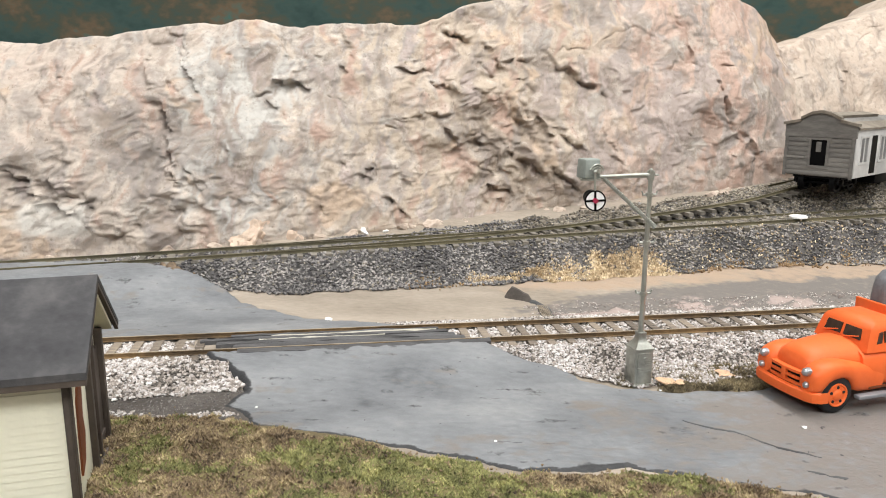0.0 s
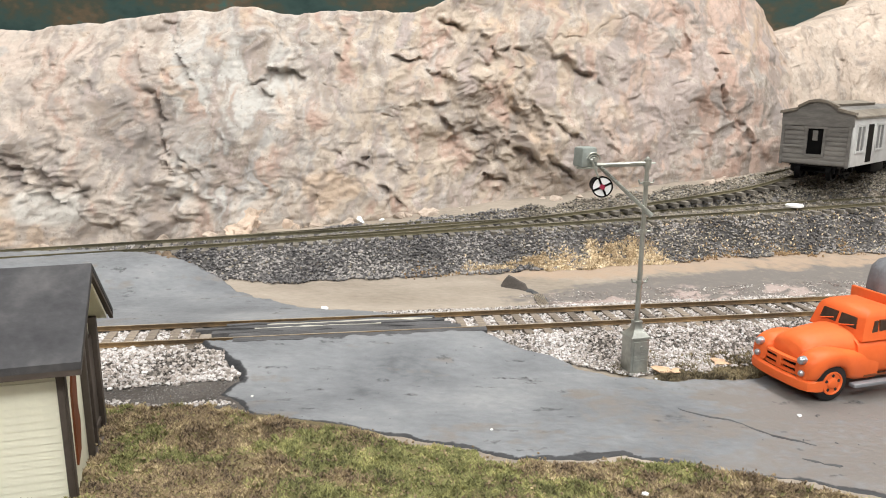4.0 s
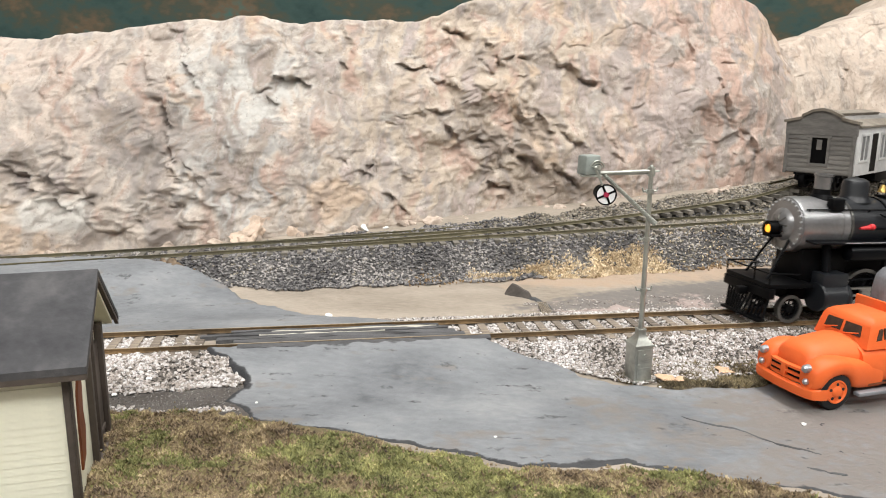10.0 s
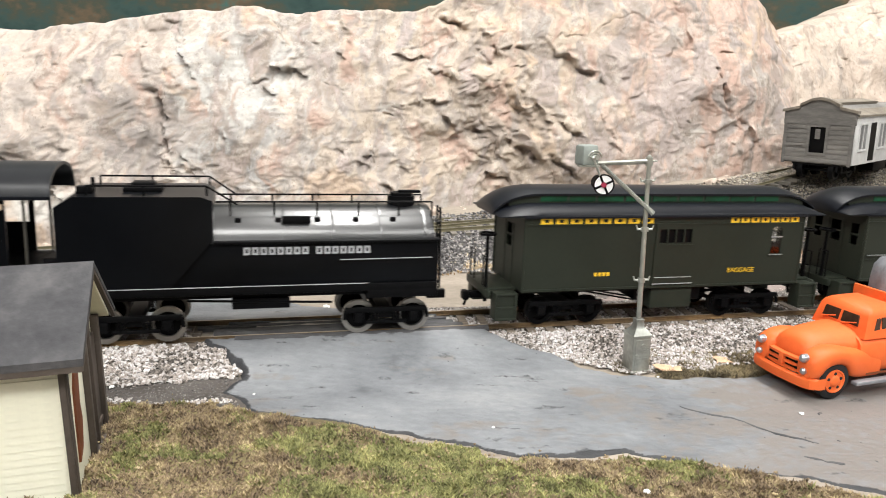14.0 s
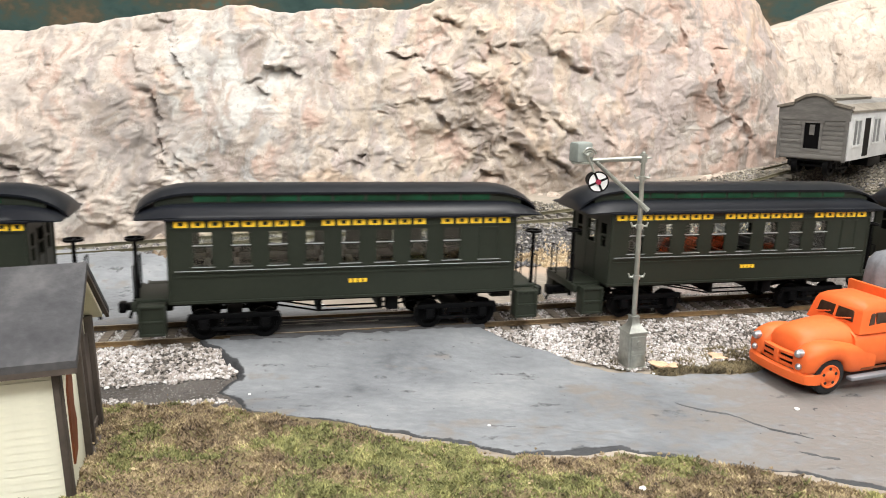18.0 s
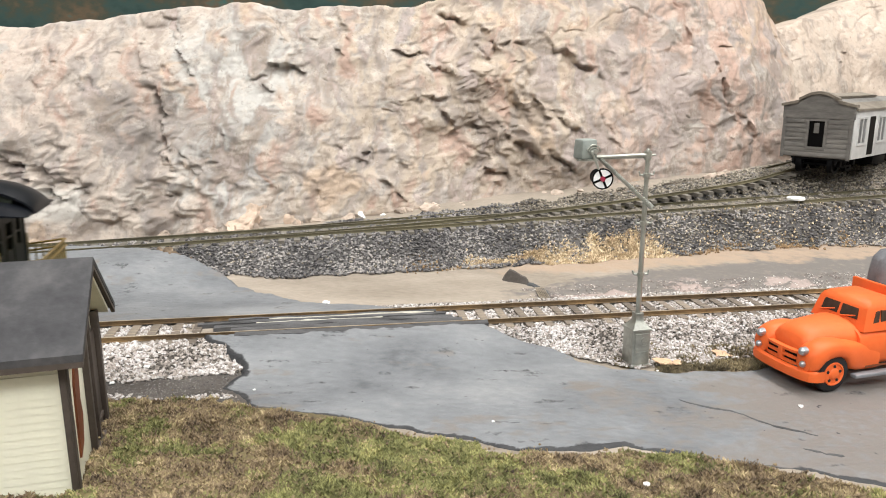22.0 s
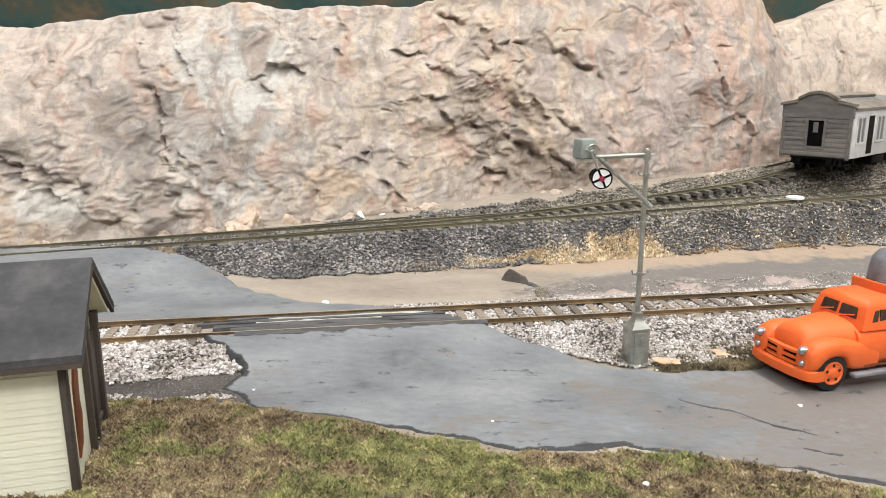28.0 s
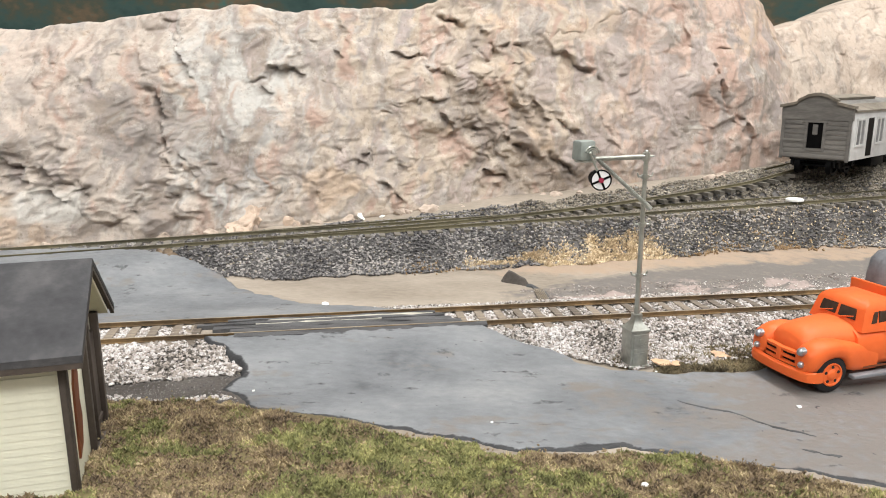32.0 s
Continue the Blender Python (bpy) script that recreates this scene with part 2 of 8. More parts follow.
# ---- the lie of the land ----
EYE = np.array([0.0, 0.0, 89.1])
SKEW = 4.5e-4


def spread(x):
    """How much further off the layout lies at x than on the square plan: the tracks run away from the viewer to the east."""
    x = np.asarray(x, float)
    a = np.abs(x)
    far = 400 + 120 * np.tanh(np.maximum(a - 400, 0) / 120)
    return 1 / (1 - SKEW * np.sign(x) * np.where(a < 400, a, far))


def lie(p):
    """Points of the square plan (mm), carried to where they lie."""
    p = np.asarray(p, float)
    return EYE + (p - EYE) * spread(p[..., 0])[..., None]


def stood(m):
    """A thing's pose on the square plan, carried to where it stands."""
    k = float(spread(m.translation.x * 1000))
    e = Vector(EYE * 0.001)
    return Matrix.Translation(e) @ Matrix.Scale(k, 4) @ Matrix.Translation(-e) @ m


# ---- mesh helpers (sizes in millimetres) ----
def mesh_from(name, verts, faces, mat, smooth_angle=40, slots=None):
    """A mesh of the ground or of what is laid on it, from points of the square plan."""
    me = bpy.data.meshes.new(name)
    me.from_pydata(lie(verts) * MM, [], faces)
    mats = mat if isinstance(mat, (list, tuple)) else [mat]
    for m in mats:
        me.materials.append(m)
    if slots is not None:
        me.polygons.foreach_set("material_index", np.asarray(slots, np.int32))
    if smooth_angle:
        me.polygons.foreach_set("use_smooth", np.ones(len(me.polygons), bool))
        me.set_sharp_from_angle(angle=radians(smooth_angle))
    me.update()
    return me


def sheet(name, xs, ys, zfun, mat, keep=None, plan=False):
    """A surface over a grid of xs and ys with heights zfun; keep picks the quads; plan gives the points of the square plan too."""
    X, Y = np.meshgrid(xs, ys)
    Z = zfun(X, Y)
    nx, ny = len(xs), len(ys)
    idx = np.arange(nx * ny).reshape(ny, nx)
    q = np.stack([idx[:-1, :-1], idx[:-1, 1:], idx[1:, 1:], idx[1:, :-1]], -1)
    if keep is not None:
        K = keep(X, Y)
        k = K[:-1, :-1] | K[:-1, 1:] | K[1:, 1:] | K[1:, :-1]
        q = q[k]
    q = q.reshape(-1, 4)
    used, inv = np.unique(q, return_inverse=True)
    verts = np.stack([X.ravel(), Y.ravel(), Z.ravel()], -1)[used]
    me = mesh_from(name, verts, inv.reshape(-1, 4).tolist(), mat, 80)
    return (me, verts) if plan else me


def part(name, bm, material, parent=None, label="", smooth_angle=35):
    """Links a bmesh drawn in millimetres as one mesh object under a thing or part."""
    me = bpy.data.meshes.new(name)
    bmesh.ops.scale(bm, vec=(MM, MM, MM), verts=bm.verts)
    bm.to_mesh(me)
    bm.free()
    for m in material if isinstance(material, (list, tuple)) else [material]:
        me.materials.append(m)
    if smooth_angle:
        me.polygons.foreach_set("use_smooth", np.ones(len(me.polygons), bool))
        me.set_sharp_from_angle(angle=radians(smooth_angle))
    ob = new(name, me)
    ob.parent = parent
    return tagged(ob, label) if label else ob


def thing(name, m, label, category, group="", kind=""):
    ob = new(name)
    ob.matrix_world = m
    ob.empty_display_size = 0.01
    return tagged(ob, label, category, group, kind)


def box(bm, x0, x1, y0, y1, z0, z1, bevel=0.0, slot=0, taper=0.0):
    r = bmesh.ops.create_cube(bm, size=1.0)
    vs = r["verts"]
    for v in vs:
        top = v.co.z > 0
        fx, fy = v.co.x + 0.5, v.co.y + 0.5
        v.co = Vector((x0 + (x1 - x0) * fx, y0 + (y1 - y0) * fy, z1 if top else z0))
        if taper and top:
            v.co.x += taper * (0.5 - fx) * (x1 - x0)
            v.co.y += taper * (0.5 - fy) * (y1 - y0)
    faces = {f for v in vs for f in v.link_faces}
    for f in faces:
        f.material_index = slot
    if bevel:
        edges = {e for v in vs for e in v.link_edges}
        out = bmesh.ops.bevel(bm, geom=list(edges), offset=bevel, segments=2, profile=0.5, affect="EDGES", clamp_overlap=True)
        for f in out["faces"]:
            f.material_index = slot
    return bm


def rod(bm, a, b, r0, r1=None, n=10, slot=0):
    """A round bar or cone from a to b."""
    a, b = Vector(a), Vector(b)
    d = b - a
    r = bmesh.ops.create_cone(bm, cap_ends=True, segments=n, radius1=r0, radius2=r0 if r1 is None else r1, depth=d.length)
    m = Matrix.Translation((a + b) / 2) @ d.to_track_quat("Z", "Y").to_matrix().to_4x4()
    bmesh.ops.transform(bm, matrix=m, verts=r["verts"])
    for f in {f for v in r["verts"] for f in v.link_faces}:
        f.material_index = slot
    return r["verts"]


def ball(bm, c, r, sz=1.0, n=12, slot=0):
    o = bmesh.ops.create_uvsphere(bm, u_segments=n, v_segments=max(6, n // 2), radius=r)
    bmesh.ops.transform(bm, matrix=Matrix.Translation(c) @ Matrix.Diagonal((1, 1, sz, 1)), verts=o["verts"])
    for f in {f for v in o["verts"] for f in v.link_faces}:
        f.material_index = slot


def lathe(bm, profile, axis_m=Matrix.Identity(4), n=20, slot=0, cap=True):
    """A body of revolution round z from (radius, z) pairs, then moved by axis_m."""
    rings = []
    for r, z in profile:
        rings.append([bm.verts.new(axis_m @ Vector((r * math.cos(2 * math.pi * k / n), r * math.sin(2 * math.pi * k / n), z))) for k in range(n)])
    for p, q in zip(rings, rings[1:]):
        for k in range(n):
            bm.faces.new((p[k], p[(k + 1) % n], q[(k + 1) % n], q[k])).material_index = slot
    if cap:
        for ring in (rings[0][::-1], rings[-1]):
            bm.faces.new(ring).material_index = slot


def prism(bm, outline, x0, x1, axis="x", slot=0):
    """A solid with the outline (pairs in the two other axes) drawn out along one axis."""
    def at(a, u, v):
        return {"x": (a, u, v), "y": (u, a, v), "z": (u, v, a)}[axis]
    A = [bm.verts.new(at(x0, u, v)) for u, v in outline]
    B = [bm.verts.new(at(x1, u, v)) for u, v in outline]
    n = len(outline)
    made = [bm.faces.new(A[::-1]), bm.faces.new(B)]
    for k in range(n):
        made.append(bm.faces.new((A[k], A[(k + 1) % n], B[(k + 1) % n], B[k])))
    for f in made:
        f.material_index = slot
    bmesh.ops.recalc_face_normals(bm, faces=made)
    return made


# ---- the plan, in millimetres ----
YAW = 8.73
CA, SA = math.cos(radians(YAW)), math.sin(radians(YAW))
TRACK_Y, RAIL_Z = 254.5, 6.0


def to_track(x, y):
    x, y = np.asarray(x, float), np.asarray(y, float) - TRACK_Y
    return x * CA + y * SA, -x * SA + y * CA


def from_track(s, n):
    return s * CA - n * SA, TRACK_Y + s * SA + n * CA


ROAD = [(13, 247), (20, 239), (33, 230), (48, 220), (64, 215.5), (80, 216), (93, 215.5), (108, 221), (135, 226), (180, 236), (420, 268), (420, 118),
        (160, 134), (97, 148), (69, 160), (45, 167), (18, 165), (-9, 176), (-33, 183), (-52, 188), (-65, 201), (-60, 210), (-66, 219), (-75, 226), (-82, 234), (-87, 241), (-96, 247.5), (-130, 243.5),
        (-300, 218), (-300, 352), (-170, 349), (-143, 340), (-117, 328), (-97, 316), (-72, 297), (-45, 279), (-19, 266), (0, 258)]


def road_distance(x, y):
    """Signed distance to the road's outline, positive inside, with a ragged edge."""
    x, y = np.asarray(x, float), np.asarray(y, float)
    best = np.full(x.shape, 1e9)
    inside = np.zeros(x.shape, bool)
    for (ax, ay), (bx, by) in zip(ROAD, ROAD[1:] + ROAD[:1]):
        dx, dy = bx - ax, by - ay
        t = np.clip(((x - ax) * dx + (y - ay) * dy) / (dx * dx + dy * dy), 0, 1)
        best = np.minimum(best, np.hypot(x - ax - t * dx, y - ay - t * dy))
        cross = ((ay > y) != (by > y)) & (x < (bx - ax) * (y - ay) / (by - ay + 1e-12) + ax)
        inside ^= cross
    d = np.where(inside, best, -best)
    return d + 1.6 * fbm(x / 9, y / 9, 3.0, 3, 5)


def back_z(s):
    return 9 + 15 * (np.clip(s, -420, 420) + 191) / 397


def natural(x, y):
    """The layout's bare ground."""
    s, n = to_track(x, y)
    z = 0.35 * fbm(x / 14, y / 14, 0.0, 4, 11)
    z = z + (0.75 * fbm(x / 4.2, y / 3.0, 2.0, 3, 13) + 0.9 * smooth(0.1, 0.5, fbm(x / 12, y / 7, 6.0, 3, 14))) * smooth(20, 26, n) * (1 - smooth(44, 60, n + 8 * fbm(x / 15, 0, 0, 2, 12))) * smooth(35, 75, s)
    a = np.abs(n)
    z = z + 3.1 * (1 - smooth(16, 28, a))
    toe = 82 + 6 * smooth(0, 120, s) + 1.5 * fbm(s / 20, 0, 0, 2, 21)
    bank = smooth(0, 1, (n - toe) / (106 - toe))
    far = smooth(120, 158, n) * np.clip((s + 110) / 355, 0, 1.3) * 12
    back = back_z(s) - 2.75 + far + 0.5 * fbm(x / 12, y / 12, 5.0, 3, 31)
    rise = 3.0 * smooth(35, 85, n) * smooth(0, 200, s)
    return (z + rise) * (1 - bank) + back * bank


def road_z(x, y):
    s, n = to_track(x, y)
    a = np.abs(n)
    h = 0.4 + 5.0 * (1 - smooth(9, 46, a)) + 0.25 * fbm(x / 25, y / 25, 0, 3, 41)
    up = smooth(62, 100, n)
    return h * (1 - up) + (back_z(s) - 0.8) * up


def ground_z(x, y):
    d = road_distance(x, y)
    under = np.minimum(road_z(x, y) - 1.6, natural(x, y) + 4)
    k = smooth(0.5, 3.0, d)
    return natural(x, y) * (1 - k) + under * k


def pavement_z(x, y):
    d = road_distance(x, y)
    s, n = to_track(x, y)
    top = road_z(x, y) + 0.12 * fbm(x / 3.0, y / 6.0, 0, 3, 43)
    edge = smooth(-1.5, 1.0 + 0.5 * fbm(x / 4, y / 4, 8.0, 2, 45), d)
    low = np.minimum(natural(x, y), top) - 1.3
    gap = np.where(np.abs(n) < 9.4, -3.0, 0)
    return low * (1 - edge) + top * edge + gap


# ground sheet: fine where the camera looks, coarse beyond
def spaced(a, b, c, d, fine, coarse):
    return np.concatenate([np.arange(a, b, coarse), np.arange(b, c, fine), np.arange(c, d + 1, coarse)])


gx, gy = spaced(-3000, -230, 330, 2150, 1.3, 30), spaced(-420, 112, 420, 700, 1.3, 12)
ground_me, ground_at = sheet("ground", gx, gy, ground_z, M_DIRT, plan=True)
gs, gn = to_track(ground_at[:, 0], ground_at[:, 1])
behind = smooth(17, 24, gn)
layer_of(ground_me, "grey", 0.7 * behind * smooth(18, 80, gs + 26 * fbm(gs / 34, gn / 9, 0, 4, 221)) * (1 - smooth(0, 16, gn - np.interp(gs, [30, 70, 120, 260], [30, 54, 66, 74]) + 9 * fbm(gs / 30, gn / 7, 2, 4, 222))))
layer_of(ground_me, "pink", 0.72 * behind * smooth(40, 60, gs) * (1 - smooth(36, 50, gn + 8 * fbm(gs / 13, 0, 0, 3, 229))) * smooth(-0.1, 0.55, fbm(gs / 16, gn / 8, 0, 4, 227, 0.6)))
layer_of(ground_me, "peach", 0.62 * smooth(60, 72, gn + 5 * fbm(gs / 20, 0, 5, 3, 230)) * smooth(10, 60, gs) * (1 - smooth(90, 100, gn)))
ground = tagged(new("ground", ground_me), "tan dirt and plaster ground of the layout table", "ground", kind="structure")
rx, ry = spaced(-300, -150, 130, 420, 0.6, 1.6), spaced(116, 117, 250, 356, 0.6, 1.3)
road_me, road_at = sheet("road", rx, ry, pavement_z, M_ASPHALT, keep=lambda x, y: road_distance(x, y) > -2.2, plan=True)
rd, px, py = road_distance(road_at[:, 0], road_at[:, 1]), road_at[:, 0], road_at[:, 1]
tar_edge = 1 - smooth(0.5, 1.9 + 1.2 * (1 - smooth(-62, -30, px)) + 1.0 * fbm(px / 5, py / 5, 2.0, 3, 77), rd)
smear = 0.42 * smooth(0.6, 1.1, fbm(px / 9, py / 3.2, 6.0, 4, 311, 0.6)) * smooth(2, 6, rd)
raw = np.maximum(smooth(212, 203, py), (1 - smooth(-58, -50, px)) * smooth(240, 232, py))
layer_of(road_me, "tar", np.maximum(tar_edge * raw, smear))
layer_of(road_me, "dust", 0.62 * smooth(20, 95, px + 26 * fbm(px / 24, py / 14, 1.0, 3, 313)) * smooth(236, 200, py) + 0.45 * smooth(0.35, 0.9, fbm(px / 20, py / 7, 3.0, 4, 315)))
road = tagged(new("road", road_me), "worn grey painted road with ragged edges at the crossing", "road", kind="structure")


# ---- cliff ----
def cliff_mesh():
    us = np.concatenate([np.arange(-900, -260, 12), np.arange(-260, 360, 0.95), np.arange(360, 1200, 12)])
    vs = np.linspace(0, 1, 235)
    U, V = np.meshgrid(us, vs)
    foot = np.interp(U, [-900, -210, -108, -40, 25, 90, 155, 185, 205, 225, 240, 300, 420, 1200], [340, 356, 385, 402, 422, 434, 446, 456, 468, 482, 494, 540, 560, 570])
    top = np.interp(U, [-900, -250, -225, -210, -183, -163, -119, -86, -16, 5, 40, 90, 150, 190, 215, 236, 275, 312, 360, 1200], [113, 115, 113, 115, 119, 124, 131, 128, 132, 140, 152, 160, 160, 152, 140, 124, 131, 145, 165, 165])
    base = back_z(to_track(U, foot)[0]) - 6
    top = top + 3.0 * fbm(U / 26, 0, 0, 4, 51)
    # the face leans back, steeper below; the last tenth rounds over to the back
    lean = 18 * V + 42 * V ** 2.2
    Y = foot + lean + 60 * smooth(0.93, 1.0, V) ** 2
    Z = base + (top - base) * np.minimum(V / 0.95, 1.0) - 3 * smooth(0.97, 1.0, V)
    # relief: buttresses, broken rock in the rough zones, soft lumps elsewhere
    def zone(cx, cz, wu, wz, tilt=0.0):
        """1 in a blurred oval round (cx, cz), its long axis turned by tilt degrees."""
        c, q = math.cos(radians(tilt)), math.sin(radians(tilt))
        du, dz = U - cx, Z - cz
        return np.exp(-((du * c + dz * q) / wu) ** 2 - ((dz * c - du * q) / wz) ** 2)

    big = fbm(U / 75, Z / 60, Y / 90, 3, 61)
    big = big * (1 - 0.85 * np.exp(-((U - 225) / 38) ** 2))
    w1, w2 = 5 * fbm(U / 16, Z / 16, 4.0, 3, 73), 5 * fbm(U / 16, Z / 16, 9.0, 3, 74)
    rough = zone(38, 68, 62, 20, -58) + 0.8 * zone(15, 50, 34, 17) + 0.85 * zone(-150, 62, 11, 45, 8) + 0.8 * zone(-212, 44, 34, 12, -20) + 0.75 * zone(178, 70, 12, 40, 10)
    rough = rough + 0.45 * zone(-45, 46, 22, 10) + 0.35 * zone(-12, 92, 20, 16) + 0.45 * zone(110, 34, 40, 12) + 0.35 * zone(-110, 30, 40, 12)
    rough = np.clip((0.17 + rough) * (0.6 + 0.8 * smooth(-0.5, 0.5, fbm(U / 22, Z / 22, 1.0, 2, 97))), 0, 1.15)
    a, b = 0.84 * (U + w1) + 0.54 * (Z + w2), 0.84 * (Z + w2) - 0.54 * (U + w1)
    blocks = 1 - np.abs(fbm((U + w1) / 17, (Z + w2) / 14, 5.0, 4, 81, 0.52))
    slabs = 1 - np.abs(fbm(a / 13, b / 24, 2.0, 4, 71, 0.5))
    chips = np.abs(fbm((U + w2) / 6.5, (Z + w1) / 5.2, 7.0, 3, 91, 0.55))
    grit = fbm((U + w1) / 3.4, (Z + w2) / 2.9, 17.0, 3, 89, 0.62)
    lumps = fbm((U + 0.5 * w1) / 15, (Z + 0.5 * w2) / 13, 6.0, 5, 85, 0.52)
    runs = fbm((U + w1) / 6, (Z + w2) / 26, 15.0, 3, 88, 0.55)
    step = 3.2 * fbm((U + w1) / 24, (Z + w2) / 17, 9.0, 3, 95)
    step = np.floor(step) + smooth(0.72, 1.0, step - np.floor(step))
    line = np.abs(fbm((U + w1) / 42, (Z + w2) / 34, 12.0, 3, 98))
    crack = (1 - smooth(0.0, 0.035, line)) * smooth(0.05, 0.5, fbm(U / 30, Z / 30, 3.0, 2, 93))
    fade = 1 - 0.7 * smooth(0.9, 1.0, V)
    soft = 1 - 0.35 * smooth(90, 200, U)
    d = 8 * big + soft * (4.8 * rough * (blocks - 0.6) + 3.4 * rough * (slabs - 0.6) + (0.1 + 0.7 * rough) * step + (0.95 + 0.6 * rough) * lumps + (0.25 + 1.2 * rough) * (chips - 0.4) + (0.22 + 0.42 * rough) * grit + 0.5 * runs - 1.3 * crack) * fade
    # ledges and clefts that stand out, as (across, height, half length, half height, depth, slant), then lesser ones strewn over the rough zones
    rs = random.Random(15)
    lesser = []
    while len(lesser) < 130:
        cu, cz = rs.uniform(-235, 300), rs.uniform(20, 122)
        i, j = int(np.argmin(np.abs(us - cu))), int(np.argmin(np.abs(Z[:, int(np.argmin(np.abs(us - cu)))] - cz)))
        if rs.random() < 0.06 + rough[j, i]:
            lesser.append((cu, cz, rs.uniform(1.4, 4.5), rs.uniform(0.4, 1.1), rs.uniform(0.8, 2.3), rs.gauss(-0.55, 0.6)))
    for cx, cz, hl, hh, deep, sl in CLEFTS + MORE_CLEFTS + lesser:
        near = (np.abs(U - cx) < 2.2 * hl + 9) & (np.abs(Z - cz) < 2.2 * hl * abs(sl) + 9 * hh + 8)
        u, z = U[near], Z[near]
        wx, wz = 3.0 * fbm(u / 7, z / 7, cx, 3, 103), 2.4 * fbm(u / 6, z / 6, cx + 9, 3, 104)
        du, dz = u + wx - cx, z + wz - cz - sl * (u - cx)
        thick = hh * (0.5 + smooth(-0.6, 0.8, fbm(u / 5, 0, cx, 2, 105))) * (1 + 0.6 * abs(sl))
        along = np.exp(-(du / hl) ** 4) * smooth(-0.8, 0.0, fbm(u / 4.5, z / 4.5, cx + 3, 2, 106))
        cut = along * np.where(dz > 0, 1 - smooth(0.5, 1.0, dz / thick), np.exp(-(dz / (2.2 * thick)) ** 2))
        d[near] += -0.75 * deep * cut + 0.4 * deep * along * np.exp(-((dz - 2.4 * hh) / (1.6 * hh)) ** 2)
    Y = Y - d * (0.35 + 0.65 * smooth(0, 0.06, V))
    X = U + 1.3 * fbm(U / 9, Z / 9, 11.0, 3, 101)
    # washes of thinned paint, brushed on in broad patches
    col = np.zeros(U.shape + (3,)) + (0.64, 0.545, 0.455)

    def brush(k, rgb):
        col[...] = col + np.clip(k, 0, 1)[..., None] * (np.array(rgb) - col)

    drip, cloud = fbm((U + w1) / 9, (Z + w2) / 24, 2.0, 5, 301, 0.6), fbm((U + w1) / 17, (Z + w2) / 15, 5.0, 5, 303, 0.58)
    brush(0.9 * smooth(-30, -120, U + 30 * cloud), (0.68, 0.60, 0.54))
    brush(0.8 * smooth(75, 120, U + 25 * cloud), (0.72, 0.535, 0.465))
    brush(0.9 * smooth(-0.2, 0.5, drip + 1.2 * zone(-116, 75, 34, 48) - 0.35), (0.70, 0.695, 0.675))
    brush(0.8 * smooth(-0.1, 0.6, cloud + 0.9 * zone(-208, 95, 50, 30) - 0.3), (0.74, 0.63, 0.56))
    brush(0.75 * smooth(0.0, 0.6, cloud + drip * 0.6 + 1.0 * zone(-104, 45, 22, 16) - 0.35), (0.47, 0.47, 0.475))
    brush(0.85 * smooth(0.1, 0.7, drip + 1.3 * zone(-157, 60, 15, 30, 6) - 0.1), (0.33, 0.295, 0.285))
    brush(0.8 * smooth(0.1, 0.7, drip * 0.7 + cloud * 0.6 + 1.0 * zone(50, 60, 70, 22, -58) - 0.15), (0.44, 0.365, 0.305))
    brush(0.75 * smooth(0.1, 0.6, -cloud + 0.9 * zone(40, 118, 34, 12) + 0.8 * zone(-55, 33, 40, 10) - 0.4), (0.72, 0.555, 0.425))
    brush(0.8 * smooth(0.0, 0.6, drip + 0.9 * zone(128, 75, 26, 40) - 0.45), (0.62, 0.53, 0.505))
    brush(0.8 * smooth(0.0, 0.6, -drip + 0.9 * zone(172, 75, 22, 50, 8) - 0.4), (0.57, 0.40, 0.335))
    brush(0.85 * smooth(0.0, 0.5, zone(-205, 26, 34, 9) * 1.2 + 0.4 * cloud - 0.3), (0.80, 0.775, 0.735))
    brush(0.8 * smooth(215, 245, U + 12 * cloud), (0.72, 0.62, 0.53))
    brush(0.55 * smooth(0.35, 0.9, fbm((U + w2) / 4.5, (Z + w1) / 8, 8.0, 4, 305, 0.62) + 0.25 * rough), (0.36, 0.305, 0.27))
    brush(0.6 * smooth(0.2, 0.9, fbm((U + w1) / 5, (Z + w2) / 16, 21.0, 5, 307, 0.66) + 0.35 * zone(-165, 70, 60, 45)), (0.43, 0.39, 0.37))
    col *= (0.725, 0.718, 0.702)
    nx, ny = len(us), len(vs)
    idx = np.arange(nx * ny).reshape(ny, nx)
    q = np.stack([idx[:-1, :-1], idx[:-1, 1:], idx[1:, 1:], idx[1:, :-1]], -1).reshape(-1, 4)
    me = mesh_from("cliff", np.stack([X.ravel(), Y.ravel(), Z.ravel()], -1), q.tolist(), M_CLIFF, 80)
    layer = me.attributes.new("wash", "FLOAT_COLOR", "POINT")
    layer.data.foreach_set("color", np.concatenate([col.reshape(-1, 3), np.ones((nx * ny, 1))], 1).ravel().astype(np.float32))
    return me


